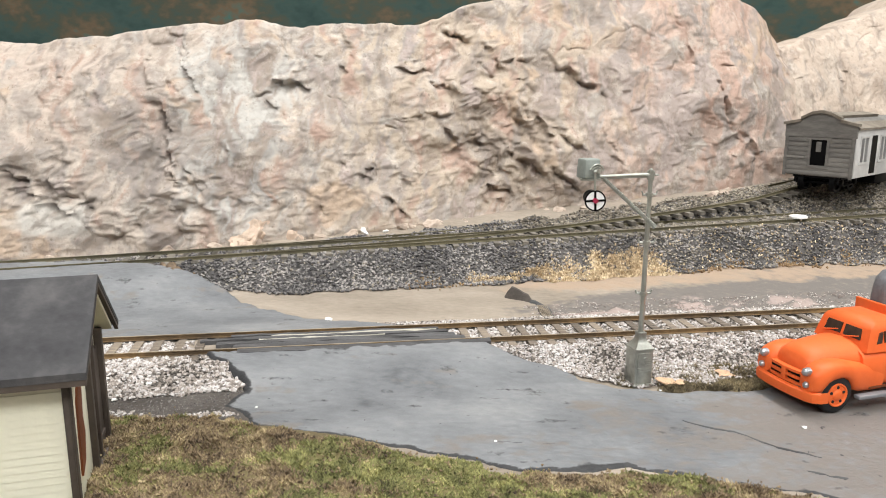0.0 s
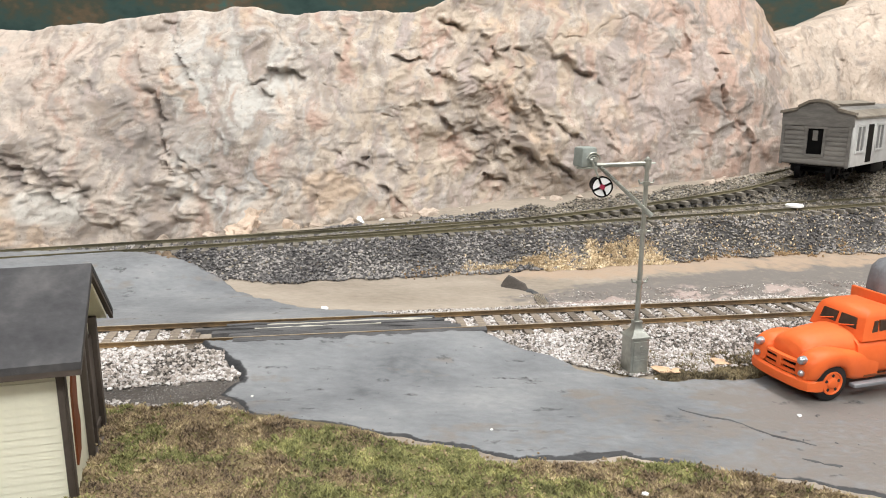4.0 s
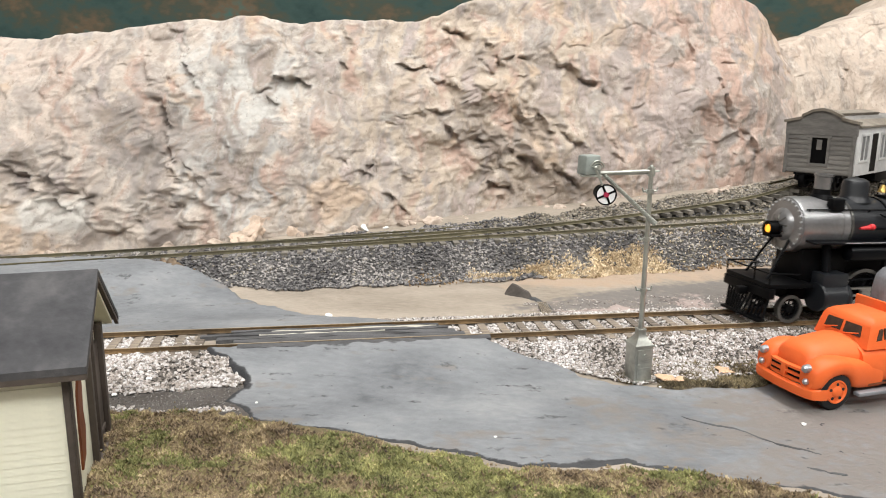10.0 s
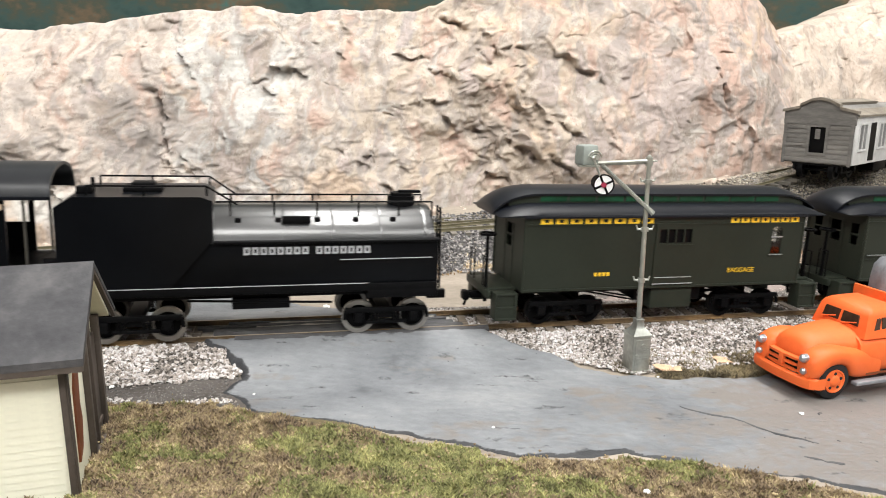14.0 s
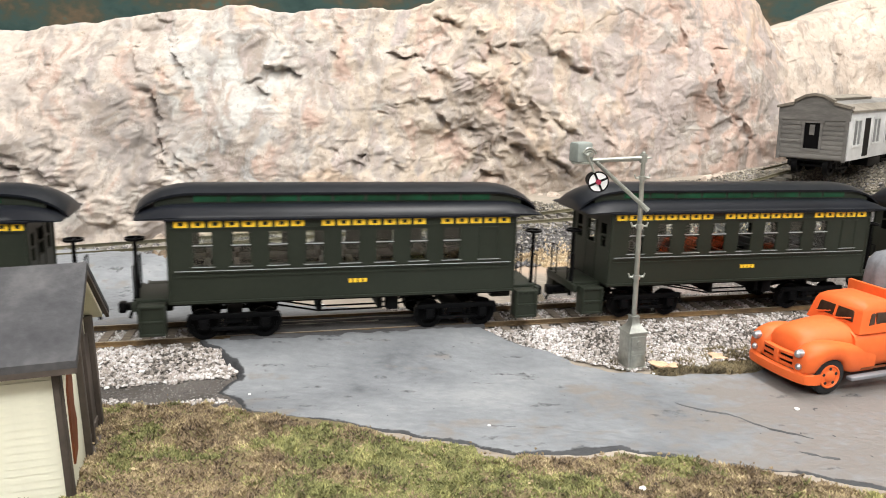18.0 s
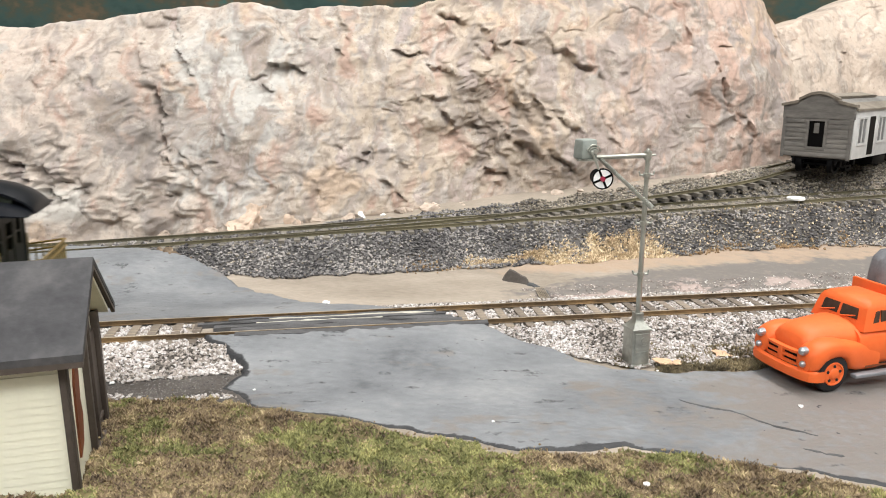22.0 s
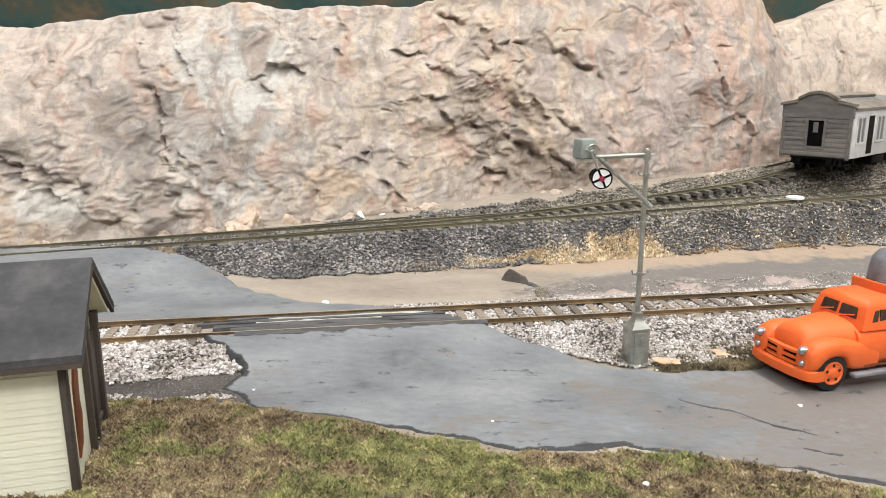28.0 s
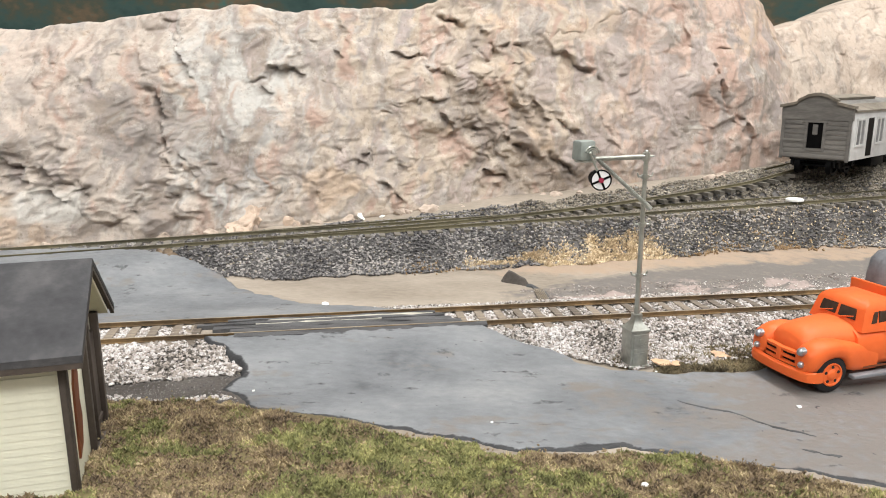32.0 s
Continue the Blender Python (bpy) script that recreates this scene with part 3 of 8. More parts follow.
CLEFTS = [(-86, 93, 9, 1.5, 8, -0.05), (-101, 90, 6, 0.9, 4, 0.5), (-98, 82, 3, 1.8, 4, -0.3), (-139, 94, 7, 1.0, 4, -1.5), (-154, 83, 7, 1.5, 6, -1.6),
          (-147, 62, 3, 1.3, 6, -4.5), (-214, 47, 9, 1.2, 5, -0.5), (-202, 34, 11, 1.3, 6, -0.5), (-18, 103, 10, 1.0, 5, 0.0), (0, 93, 6, 1.8, 6, -0.3),
          (-10, 76, 11, 0.9, 5, 0.1), (8, 122, 8, 1.7, 7, -0.5), (26, 110, 6, 1.5, 6, -1.3), (40, 107, 9, 0.9, 4, 0.2), (78, 98, 17, 1.2, 6, -0.65), (-28, 27, 5, 1.3, 4, -1.0)]
MORE_CLEFTS = [(174, 84, 3, 1.4, 6, -3.0), (20, 60, 9, 2.2, 7, -0.5), (3, 64, 5, 2.0, 6, -0.9), (46, 50, 11, 2.0, 7, -0.7), (70, 38, 10, 1.8, 6, -0.6), (-40, 47, 5, 1.6, 5, -0.2),
               (54, 72, 10, 1.6, 6, -1.0), (74, 60, 9, 1.6, 6, -0.8), (-58, 103, 6, 0.9, 3, -1.0), (-172, 18, 7, 0.9, 4, 0.15), (152, 115, 3, 1.2, 4, -2.0), (192, 58, 6, 1.5, 5, -1.0), (-134, 44, 5, 1.2, 4, -1.2), (28, 36, 12, 1.6, 6, -0.4)]
cliff = tagged(new("cliff", cliff_mesh()), "pale cream and pinkish plaster rock cliff with ledges", "cliff", kind="structure")

# ---- backdrop and the room round the table ----
def slab(name, x0, x1, y0, y1, z0, z1, mat, label, category):
    bm = bmesh.new()
    box(bm, x0, x1, y0, y1, z0, z1)
    return tagged(part(name, bm, mat, None, "", 0), label, category, kind="structure")


slab("backdrop", -2750, 2750, 930, 950, -100, 700, M_BACKDROP, "backdrop painted in dark green and brown", "backdrop")
slab("wall_north", -2800, 2800, 951, 1000, -1000, 1500, M_WALL, "plain painted room wall", "wall")
slab("wall_south", -2800, 2800, -4250, -4200, -1000, 1500, M_WALL, "plain painted room wall", "wall")
slab("wall_east", 2801, 2850, -4250, 1000, -1000, 1500, M_WALL, "plain painted room wall", "wall")
slab("wall_west", -2850, -2801, -4250, 1000, -1000, 1500, M_WALL, "plain painted room wall", "wall")
slab("floor", -2850, 2850, -4250, 1000, -1050, -1001, M_FLOOR, "plain grey room floor", "floor")
slab("ceiling", -2850, 2850, -4250, 1000, 1501, 1550, M_CEILING, "plain white room ceiling", "ceiling")
slab("layout_table", -2470, 2730, -520, 928, -190, -40, M_FASCIA, "dark wooden table that carries the layout", "table")


# ---- tracks ----
RAIL_H = 1.65
RAIL_PROFILE = [(-0.75, 0.0), (0.75, 0.0), (0.75, 0.2), (0.2, 0.35), (0.2, 1.15), (0.36, 1.3), (0.36, 1.65), (-0.36, 1.65), (-0.36, 1.3), (-0.2, 1.15), (-0.2, 0.35), (-0.75, 0.2)]


def rail_mesh(name, s_list, n_of, z_of, mats):
    verts, faces, slots = [], [], []
    k = len(RAIL_PROFILE)
    for i, s in enumerate(s_list):
        n, z = float(n_of(s)), float(z_of(s))
        for u, w in RAIL_PROFILE:
            x, y = from_track(s, n + u)
            verts.append((x, y, z - RAIL_H + w))
        if i:
            a, b = (i - 1) * k, i * k
            for j in range(k):
                faces.append((a + j, a + (j + 1) % k, b + (j + 1) % k, b + j))
                slots.append(1 if j == 6 else 0)
    return mesh_from(name, verts, faces, mats, 30, slots)


def tie_block(w, l, h):
    bm = bmesh.new()
    box(bm, -w / 2, w / 2, -l / 2, l / 2, -h, 0, 0.15)
    bmesh.ops.scale(bm, vec=(MM, MM, MM), verts=bm.verts)
    me = bpy.data.meshes.new("tie")
    bm.to_mesh(me)
    bm.free()
    return me


def many_blocks(name, items, mat, size):
    """Boxes joined into one mesh: items are (x, y, z, turn in degrees)."""
    w, l, h = size
    c = np.array([(-w, -l, -2 * h), (w, -l, -2 * h), (w, l, -2 * h), (-w, l, -2 * h), (-w, -l, 0), (w, -l, 0), (w, l, 0), (-w, l, 0)]) * 0.5
    f = np.array([(4, 5, 6, 7), (0, 1, 5, 4), (1, 2, 6, 5), (2, 3, 7, 6), (3, 0, 4, 7)])
    V, Q = [], []
    for i, (x, y, z, a) in enumerate(items):
        ca, sa = math.cos(radians(a)), math.sin(radians(a))
        V.append(np.stack([x + c[:, 0] * ca - c[:, 1] * sa, y + c[:, 0] * sa + c[:, 1] * ca, z + c[:, 2]], -1))
        Q.append(f + 8 * i)
    return mesh_from(name, np.concatenate(V), np.concatenate(Q).tolist(), mat, 0)


main_track = thing("railway_track", Matrix.Identity(4), "straight main track with rusty rails on weathered ties", "railway track", kind="structure")
for side in (-8.7, 8.7):
    ob = new("rail", rail_mesh("rail", np.linspace(-2900, 2120, 240), lambda s, d=side: d, lambda s: RAIL_Z, [M_RAIL, M_RAIL_TOP]))
    ob.parent = main_track
tie_me = tie_block(2.9, 27.5, 2.0)
tie_me.materials.append(M_TIE)
rnd = random.Random(4)
far_ties = []
for k in range(-400, 295):
    s = k * 7.15
    x, y = from_track(s + rnd.uniform(-0.3, 0.3), rnd.uniform(-0.6, 0.6))
    if -190 < s < 260:
        if -82 < s < 2:
            continue
        t = new("tie", tie_me)
        t.parent = main_track
        t.matrix_basis = stood(pose(x * MM, y * MM, (RAIL_Z - RAIL_H) * MM, 0, 0, YAW + rnd.uniform(-1.2, 1.2)))
    else:
        far_ties.append((x, y, RAIL_Z - RAIL_H, YAW))
ob = new("distant_ties", many_blocks("distant_ties", far_ties, M_TIE, (2.9, 30, 2)))
ob.parent = main_track
tagged(ob, kind="stuff")


def siding_n(s):
    return 118.0


def branch_n(s):
    return 118.0 + 34 * max(0.0, min(1.6, (s + 120) / 365)) ** 1.45 + 0.0035 * max(0.0, min(90.0, s - 185)) ** 2


def branch_z(s):
    return float(back_z(s)) + 12 * float(smooth(120, 158, branch_n(s))) * max(0.0, min(1.3, (s + 110) / 355))


for name, nf, zf, a, b, label in (("siding_track", siding_n, back_z, -600, 900, "siding track with olive rails on dark ties"), ("branch_track", branch_n, branch_z, -112, 700, "branch track that leaves the siding at a turnout")):
    tr = thing(name, Matrix.Identity(4), label, "railway track", kind="structure")
    for side in (-8.7, 8.7):
        ob = new("rail", rail_mesh("rail", np.linspace(a, b, 120), lambda s, d=side, nf=nf: nf(s) + d, zf, [M_OLIVE_RAIL, M_OLIVE_TOP]))
        ob.parent = tr
    items = []
    for k in range(int(a / 7), int(b / 7)):
        s = k * 7.0
        x, y = from_track(s, nf(s))
        slope = math.degrees(math.atan((nf(s + 2) - nf(s - 2)) / 4))
        items.append((x, y, float(zf(s)) - RAIL_H + 0.05, YAW + slope + rnd.uniform(-1.5, 1.5)))
    ob = new("ties", many_blocks("ties", items, M_BACK_TIE, (2.9, 31 if name == "siding_track" else 29, 1.8)))
    ob.parent = tr
    tagged(ob, kind="stuff")


# ---- ballast, gravel ----
def stones(name, pts, sizes, mat, label, flat=0.75, seed=1):
    """Angular stones, each a jittered octahedron, in one mesh."""
    r = np.random.RandomState(seed)
    pts = np.asarray(pts)
    n = len(pts)
    base = np.array([(1, 0, 0), (0, 1, 0), (-1, 0, 0), (0, -1, 0), (0, 0, 1), (0, 0, -1)], float)
    v = base[None] * (0.65 + 0.7 * r.rand(n, 6, 1)) + 0.35 * (r.rand(n, 6, 3) - 0.5)
    ang = r.rand(n) * 6.283
    ca, sa = np.cos(ang)[:, None], np.sin(ang)[:, None]
    x, y, z = v[..., 0] * ca - v[..., 1] * sa, v[..., 0] * sa + v[..., 1] * ca, v[..., 2] * flat
    tip = (r.rand(n, 1) - 0.5) * 1.2
    x, z = x * np.cos(tip) - z * np.sin(tip), x * np.sin(tip) + z * np.cos(tip)
    V = np.stack([x, y, z], -1) * (np.asarray(sizes)[:, None, None] * 0.5) + pts[:, None, :]
    f = np.array([(0, 1, 4), (1, 2, 4), (2, 3, 4), (3, 0, 4), (1, 0, 5), (2, 1, 5), (3, 2, 5), (0, 3, 5)])
    F = (f[None] + 6 * np.arange(n)[:, None, None]).reshape(-1, 3)
    ob = new(name, mesh_from(name, V.reshape(-1, 3), F.tolist(), mat, 0))
    return tagged(ob, label, "gravel", kind="stuff")


def scatter(count, s0, s1, n0, n1, accept, seed):
    r = np.random.RandomState(seed)
    s, n = r.uniform(s0, s1, count), r.uniform(n0, n1, count)
    x, y = from_track(s, n)
    k = accept(x, y, s, n, r)
    x, y = x[k], y[k]
    return x, y, r


def near_edge(s):
    """How far the pale ballast reaches towards the viewer's side of the main track."""
    return np.interp(s, [-200, -90, -70, 5, 20, 35, 48, 60, 110, 200], [-33, -33, -32, -21, -26, -34, -42, -46, -42, -34])


def on_main(x, y, s, n, r):
    tie = (np.abs(((s + 3.575) % 7.15) - 3.575) < 1.5) & (np.abs(n) < 12.6 + 1.2 * fbm(s / 3, n, 0, 2, 16))
    rail = np.abs(np.abs(n) - 8.7) < 1.0
    lim = near_edge(s) + 2.0 * fbm(s / 6, 0, 0, 3, 7)
    far = 24 + 2.5 * fbm(s / 7, 0, 0, 3, 8) - 6 * smooth(70, 120, s)
    keep = (n > lim) & (n < far) & ~rail & (road_distance(x, y) < 0.3 + 3.5 * r.rand(len(s)) ** 4)
    thin = np.where(tie, 0.05, np.where(n > 20, 0.55, np.where(np.abs(n) < 8, 0.6, 1.0)))
    grassy = smooth(0.1, 0.5, fbm(x / 14, y / 10, 0, 3, 15)) * ((s > 55) & (n < -27))
    return keep & (r.rand(len(s)) < thin * (1 - 0.85 * grassy))


x, y, r = scatter(95000, -175, 240, -50, 30, on_main, 3)
size = r.uniform(0.7, 1.55, len(x)) * np.where(x < -60, 1.2, 1.0)
stones("pale_ballast", np.stack([x, y, ground_z(x, y) + 0.45 + 0.7 * r.rand(len(x)) * (1 - 0.5 * (np.abs(to_track(x, y)[1]) < 8))], -1), size, M_BALLAST, "pale grey and white crushed stone ballast along the main track", seed=3)


def straw_density(s, n):
    """Loose patches of dry grass on the lower bank, thick in the middle of the band."""
    mid = 87.5 + 4 * smooth(60, 110, s) + 2.5 * fbm(s / 14, 0, 0, 3, 9)
    d = np.abs(n - mid) / (4.0 + 3.0 * smooth(55, 100, s) + 2.2 * fbm(s / 8, 3, 0, 3, 12))
    return (1.15 - d) * smooth(22, 36, s) * (1 - smooth(112, 132, s)) * (0.35 + 0.65 * smooth(-0.35, 0.25, fbm(s / 7, n / 4, 2.0, 3, 317)))


def on_back(x, y, s, n, r):
    toe = 81 + 6 * smooth(0, 120, s) + 3 * fbm(s / 9, 0, 0, 3, 21)
    br = 118 + 34 * np.clip((s + 120) / 365, 0, 1.6) ** 1.45 + 0.0035 * np.clip(s - 185, 0, 90) ** 2
    rail = (np.abs(np.abs(n - 118) - 8.7) < 1.0) | (np.abs(np.abs(n - br) - 8.7) < 1.0)
    tie = (np.abs(((s + 3.5) % 7.0) - 3.5) < 1.6) & (np.abs(n - 118) < 15)
    lim = br + 12 + 3 * fbm(s / 12, 1.0, 0, 3, 23)
    left = np.interp(s, [-130, -60, -40], [0.5, 0.9, 1.0])
    keep = (n > toe) & (n < lim) & ~rail & (road_distance(x, y) < 0.0)
    return keep & (r.rand(len(s)) < np.where(tie, 0.1, 0.95)) & (r.rand(len(s)) < left) & (r.rand(len(s)) > 1.15 * straw_density(s, n))


x, y, r = scatter(135000, -240, 330, 76, 215, on_back, 9)
size = r.uniform(0.9, 2.1, len(x))
s_, n_ = to_track(x, y)
brown = r.rand(len(x)) < smooth(10, 90, s_ + 20 * fbm(s_ / 20, n_ / 12, 0, 3, 27)) * (0.25 + 0.6 * smooth(100, 112, n_)) + 0.06
P = np.stack([x, y, natural(x, y) + 0.45 + 0.6 * r.rand(len(x)) + 0.55 * smooth(124, 134, n_)], -1)
stones("dark_ballast", P[~brown], size[~brown], M_BLACK_BALLAST, "dark grey crushed stone ballast bank under the siding", seed=5)
stones("brown_ballast", P[brown], size[brown] * 0.85, M_BROWN_BALLAST, "dusty brown grey ballast round the branch tracks", seed=6)


# ---- more materials ----
M_SIGNAL = paint("silver_signal_paint", (0.40, 0.41, 0.375), 0.38, metal=0.75, var=0.25, bump=0.15)
M_SIGNAL_BOX = paint("grey_green_signal_paint", (0.27, 0.30, 0.28), 0.5, metal=0.3, var=0.2, bump=0.15)
M_WHITE = paint("white_enamel", (0.78, 0.79, 0.80), 0.5, var=0.06)
M_BLACK = paint("satin_black", (0.0024, 0.0025, 0.003), 0.5, var=0.3, spec=0.1)
M_RED = paint("red_enamel", (0.62, 0.03, 0.035), 0.4)
M_LENS = paint("dark_red_lens", (0.30, 0.015, 0.05), 0.2, coat=0.5)
M_ORANGE = shade("orange_truck_paint", [(0.2, (0.70, 0.115, 0.024)), (0.8, (0.82, 0.155, 0.036))], 60, 700, 0.5, bump=0.06, spec=0.3)
M_TYRE_AND_SHADE = paint("black_rubber_and_shade", (0.014, 0.0145, 0.016), 0.8, var=0.3)
M_CHROME = paint("dull_chrome", (0.45, 0.47, 0.5), 0.3, metal=0.8)
M_DARKPANE = paint("dark_window_pane", (0.05, 0.03, 0.02), 0.15, var=0.4)
M_STEP = paint("grey_step_metal", (0.25, 0.26, 0.28), 0.5, metal=0.4)
M_TARP = shade("grey_tarpaulin", [(0.2, (0.10, 0.104, 0.115)), (0.8, (0.22, 0.227, 0.245))], 120, 900, 0.85, bump=0.4)
M_CREAM = paint("cream_clapboard_paint", (0.78, 0.77, 0.63), 0.6, var=0.06, bump=0.08)
M_BROWN = paint("dark_brown_trim", (0.075, 0.06, 0.05), 0.65, var=0.25, bump=0.15)
M_RUST = paint("red_brown_door_paint", (0.16, 0.045, 0.015), 0.6, var=0.3)
M_ROOF = shade("charcoal_roof_paper", [(0.15, (0.03, 0.031, 0.034)), (0.5, (0.053, 0.053, 0.057)), (0.85, (0.10, 0.098, 0.10))], 70, 500, 0.85, bump=0.35, bump_scale=1200)
M_OLDWOOD = shade("weathered_grey_boards", [(0.2, (0.12, 0.115, 0.108)), (0.8, (0.225, 0.215, 0.20))], 60, 400, 0.9, bump=0.3, stretch=(1, 1, 5), per="object", spread=0.15)
M_WHITEWASH = shade("chalky_white_boards", [(0.2, (0.46, 0.46, 0.46)), (0.8, (0.64, 0.64, 0.63))], 60, 400, 0.9, bump=0.2)
M_GREYPANE = paint("grey_pane", (0.16, 0.165, 0.17), 0.35, var=0.3)
M_OLDROOF = shade("brown_grey_roof", [(0.2, (0.14, 0.12, 0.095)), (0.8, (0.27, 0.24, 0.20))], 60, 500, 0.9, bump=0.3)
M_COACH = shade("dark_olive_coach_paint", [(0.2, (0.0165, 0.0205, 0.0145)), (0.8, (0.0235, 0.0285, 0.0205))], 40, 800, 0.5, bump=0.04, spec=0.25)
M_COACH_ROOF = shade("black_coach_roof", [(0.2, (0.0035, 0.0043, 0.0066)), (0.8, (0.0075, 0.009, 0.0132))], 40, 700, 0.38, spec=0.22)
M_GREEN_GLASS = paint("green_clerestory_glass", (0.003, 0.048, 0.021), 0.25, var=0.4, spec=0.3)
M_YELLOW = paint("yellow_lettering", (0.82, 0.52, 0.03), 0.5, var=0.08)
M_BRASS = paint("brass", (0.46, 0.32, 0.10), 0.35, metal=0.9)
M_OLD_BRASS = paint("dull_brass_railing", (0.34, 0.28, 0.13), 0.5, metal=0.5)
M_LOCO = shade("black_locomotive_paint", [(0.2, (0.0015, 0.0018, 0.0026)), (0.8, (0.0035, 0.0041, 0.0054))], 50, 700, 0.32, spec=0.14)
M_SMOKEBOX = shade("graphite_smokebox", [(0.2, (0.20, 0.20, 0.205)), (0.8, (0.33, 0.33, 0.335))], 50, 700, 0.33, metal=0.75)
M_TANK = shade("satin_black_boiler_paint", [(0.2, (0.007, 0.0083, 0.0108)), (0.8, (0.012, 0.0138, 0.0172))], 50, 700, 0.4, spec=0.5)
M_TENDER = shade("glossy_black_tender_paint", [(0.2, (0.003, 0.0035, 0.0047)), (0.8, (0.0065, 0.0072, 0.009))], 50, 700, 0.3, spec=1.0, coat=0.35)
M_STEEL = paint("worn_steel_tyre", (0.17, 0.167, 0.155), 0.32, metal=0.85, var=0.2)
M_ROD = paint("bright_steel_rod", (0.33, 0.315, 0.29), 0.32, metal=0.8, var=0.15)
M_FIREBOX = paint("grey_firebox", (0.12, 0.12, 0.118), 0.6, var=0.15)
M_TAN = paint("tan_awning", (0.62, 0.48, 0.34), 0.7)
M_SILVER_TXT = paint("silver_lettering", (0.42, 0.43, 0.45), 0.5)
M_EDGE = paint("pale_edge_line", (0.40, 0.41, 0.42), 0.45)


def glass_material():
    m = bpy.data.materials.new("clear_window_glass")
    m.use_nodes = True
    b = m.node_tree.nodes["Principled BSDF"]
    b.inputs["Base Color"].default_value = (0.85, 0.88, 0.85, 1)
    b.inputs["Roughness"].default_value, b.inputs["IOR"].default_value = 0.02, 1.45
    b.inputs["Transmission Weight"].default_value = 1.0
    return m


M_GLASS = glass_material()


def glow_material():
    m = bpy.data.materials.new("amber_headlight_glow")
    m.use_nodes = True
    b = m.node_tree.nodes["Principled BSDF"]
    b.inputs["Base Color"].default_value = (0.8, 0.35, 0.05, 1)
    b.inputs["Emission Color"].default_value = (1.0, 0.42, 0.03, 1)
    b.inputs["Emission Strength"].default_value = 1.6
    return m


M_GLOW = glow_material()


def laid(ob):
    """Carries a mesh drawn on the square plan to where it lies."""
    vs = ob.data.vertices
    co = np.empty(len(vs) * 3, np.float32)
    vs.foreach_get("co", co)
    vs.foreach_set("co", (lie(co.reshape(-1, 3) * 1000.0) * MM).ravel().astype(np.float32))
    ob.data.update()
    return ob


def placed(x, y, z, rz=0.0):
    return pose(x * MM, y * MM, z * MM, 0, 0, rz)


def loft(bm, sections, slot=0, cap=True):
    """Skin through equal rings of points."""
    rings = [[bm.verts.new(p) for p in sec] for sec in sections]
    n = len(rings[0])
    made = []
    for p, q in zip(rings, rings[1:]):
        for k in range(n):
            made.append(bm.faces.new((p[k], p[(k + 1) % n], q[(k + 1) % n], q[k])))
    if cap:
        made += [bm.faces.new(rings[0][::-1]), bm.faces.new(rings[-1])]
    for f in made:
        f.material_index = slot
    bmesh.ops.recalc_face_normals(bm, faces=made)


def oval(x, cy, w, z0, z1, e=2.6, n=20):
    """A squarish oval ring in the plane x, half width w, from z0 to z1."""
    out = []
    cz, h = (z0 + z1) / 2, (z1 - z0) / 2
    for k in range(n):
        a = 2 * math.pi * k / n
        c, s = math.cos(a), math.sin(a)
        out.append((x, cy + w * math.copysign(abs(c) ** (2 / e), c), cz + h * math.copysign(abs(s) ** (2 / e), s)))
    return out


def quick(name, parent, mat, draw, label="", smooth_angle=35):
    bm = bmesh.new()
    draw(bm)
    return part(name, bm, mat, parent, label, smooth_angle)


# ---- crossing signal with its swinging banner ----
signal = thing("crossing_signal", stood(placed(60.8, 221.5, 0.2)), "silver wigwag crossing signal with a swinging banner beside the track", "signal")


def d_cabinet(bm):
    box(bm, -3.1, 3.1, -3.1, 3.1, 0, 12, 0.35)
    box(bm, -3.5, 3.5, -3.5, 3.5, 0, 0.7, 0.15)
    loft(bm, [[(x * w, y * w, z) for x, y in ((-1, -1), (1, -1), (1, 1), (-1, 1))] for w, z in ((3.3, 11.6), (3.3, 12.2), (2.6, 12.9), (1.35, 14.6), (1.2, 16.4))])
    box(bm, -1.4, 1.4, -1.4, 1.4, 16.3, 17.0, 0.2)
    bmesh.ops.rotate(bm, cent=(0, 0, 0), matrix=Matrix.Rotation(radians(16), 3, "Z"), verts=bm.verts)


cabinet = quick("cabinet", signal, M_SIGNAL, d_cabinet)


def d_door(bm):
    box(bm, -2.4, 2.5, -3.42, -3.0, 1.2, 10.9, 0.15)
    box(bm, -2.0, 2.1, -3.55, -3.3, 4.8, 5.1)
    box(bm, -2.5, -1.4, -3.75, -3.3, 5.7, 6.3, 0.1)
    rod(bm, (0.2, -3.4, 9.0), (0.2, -3.8, 9.0), 0.7, n=10)
    for z in (6.9, 7.6, 8.2):
        box(bm, 0.2, 2.0, -3.55, -3.3, z, z + 0.25)
    bmesh.ops.rotate(bm, cent=(0, 0, 0), matrix=Matrix.Rotation(radians(16), 3, "Z"), verts=bm.verts)


quick("cabinet_door", cabinet, M_SIGNAL, d_door)
quick("mast", signal, M_SIGNAL, lambda bm: rod(bm, (0, 0, 16.5), (0, 0, 66.5), 0.82, 0.66, 14))
for z, a in ((60, 15), (45.3, 0), (29.3, 5)):
    def d_clamp(bm, z=z, a=a):
        rod(bm, (0, 0, z - 0.6), (0, 0, z + 0.6), 1.2, n=12)
        ca, sa = math.cos(radians(a)), math.sin(radians(a))
        for sgn in (-1, 1):
            rod(bm, (0, 0, z), (sgn * 2.3 * ca, sgn * 2.3 * sa, z + 0.1), 0.35, n=8)
            rod(bm, (sgn * 2.1 * ca, sgn * 2.1 * sa, z - 0.2), (sgn * 2.6 * ca, sgn * 2.6 * sa, z + 1.2), 0.28, n=6)
    quick("clamp", signal, M_SIGNAL, d_clamp)
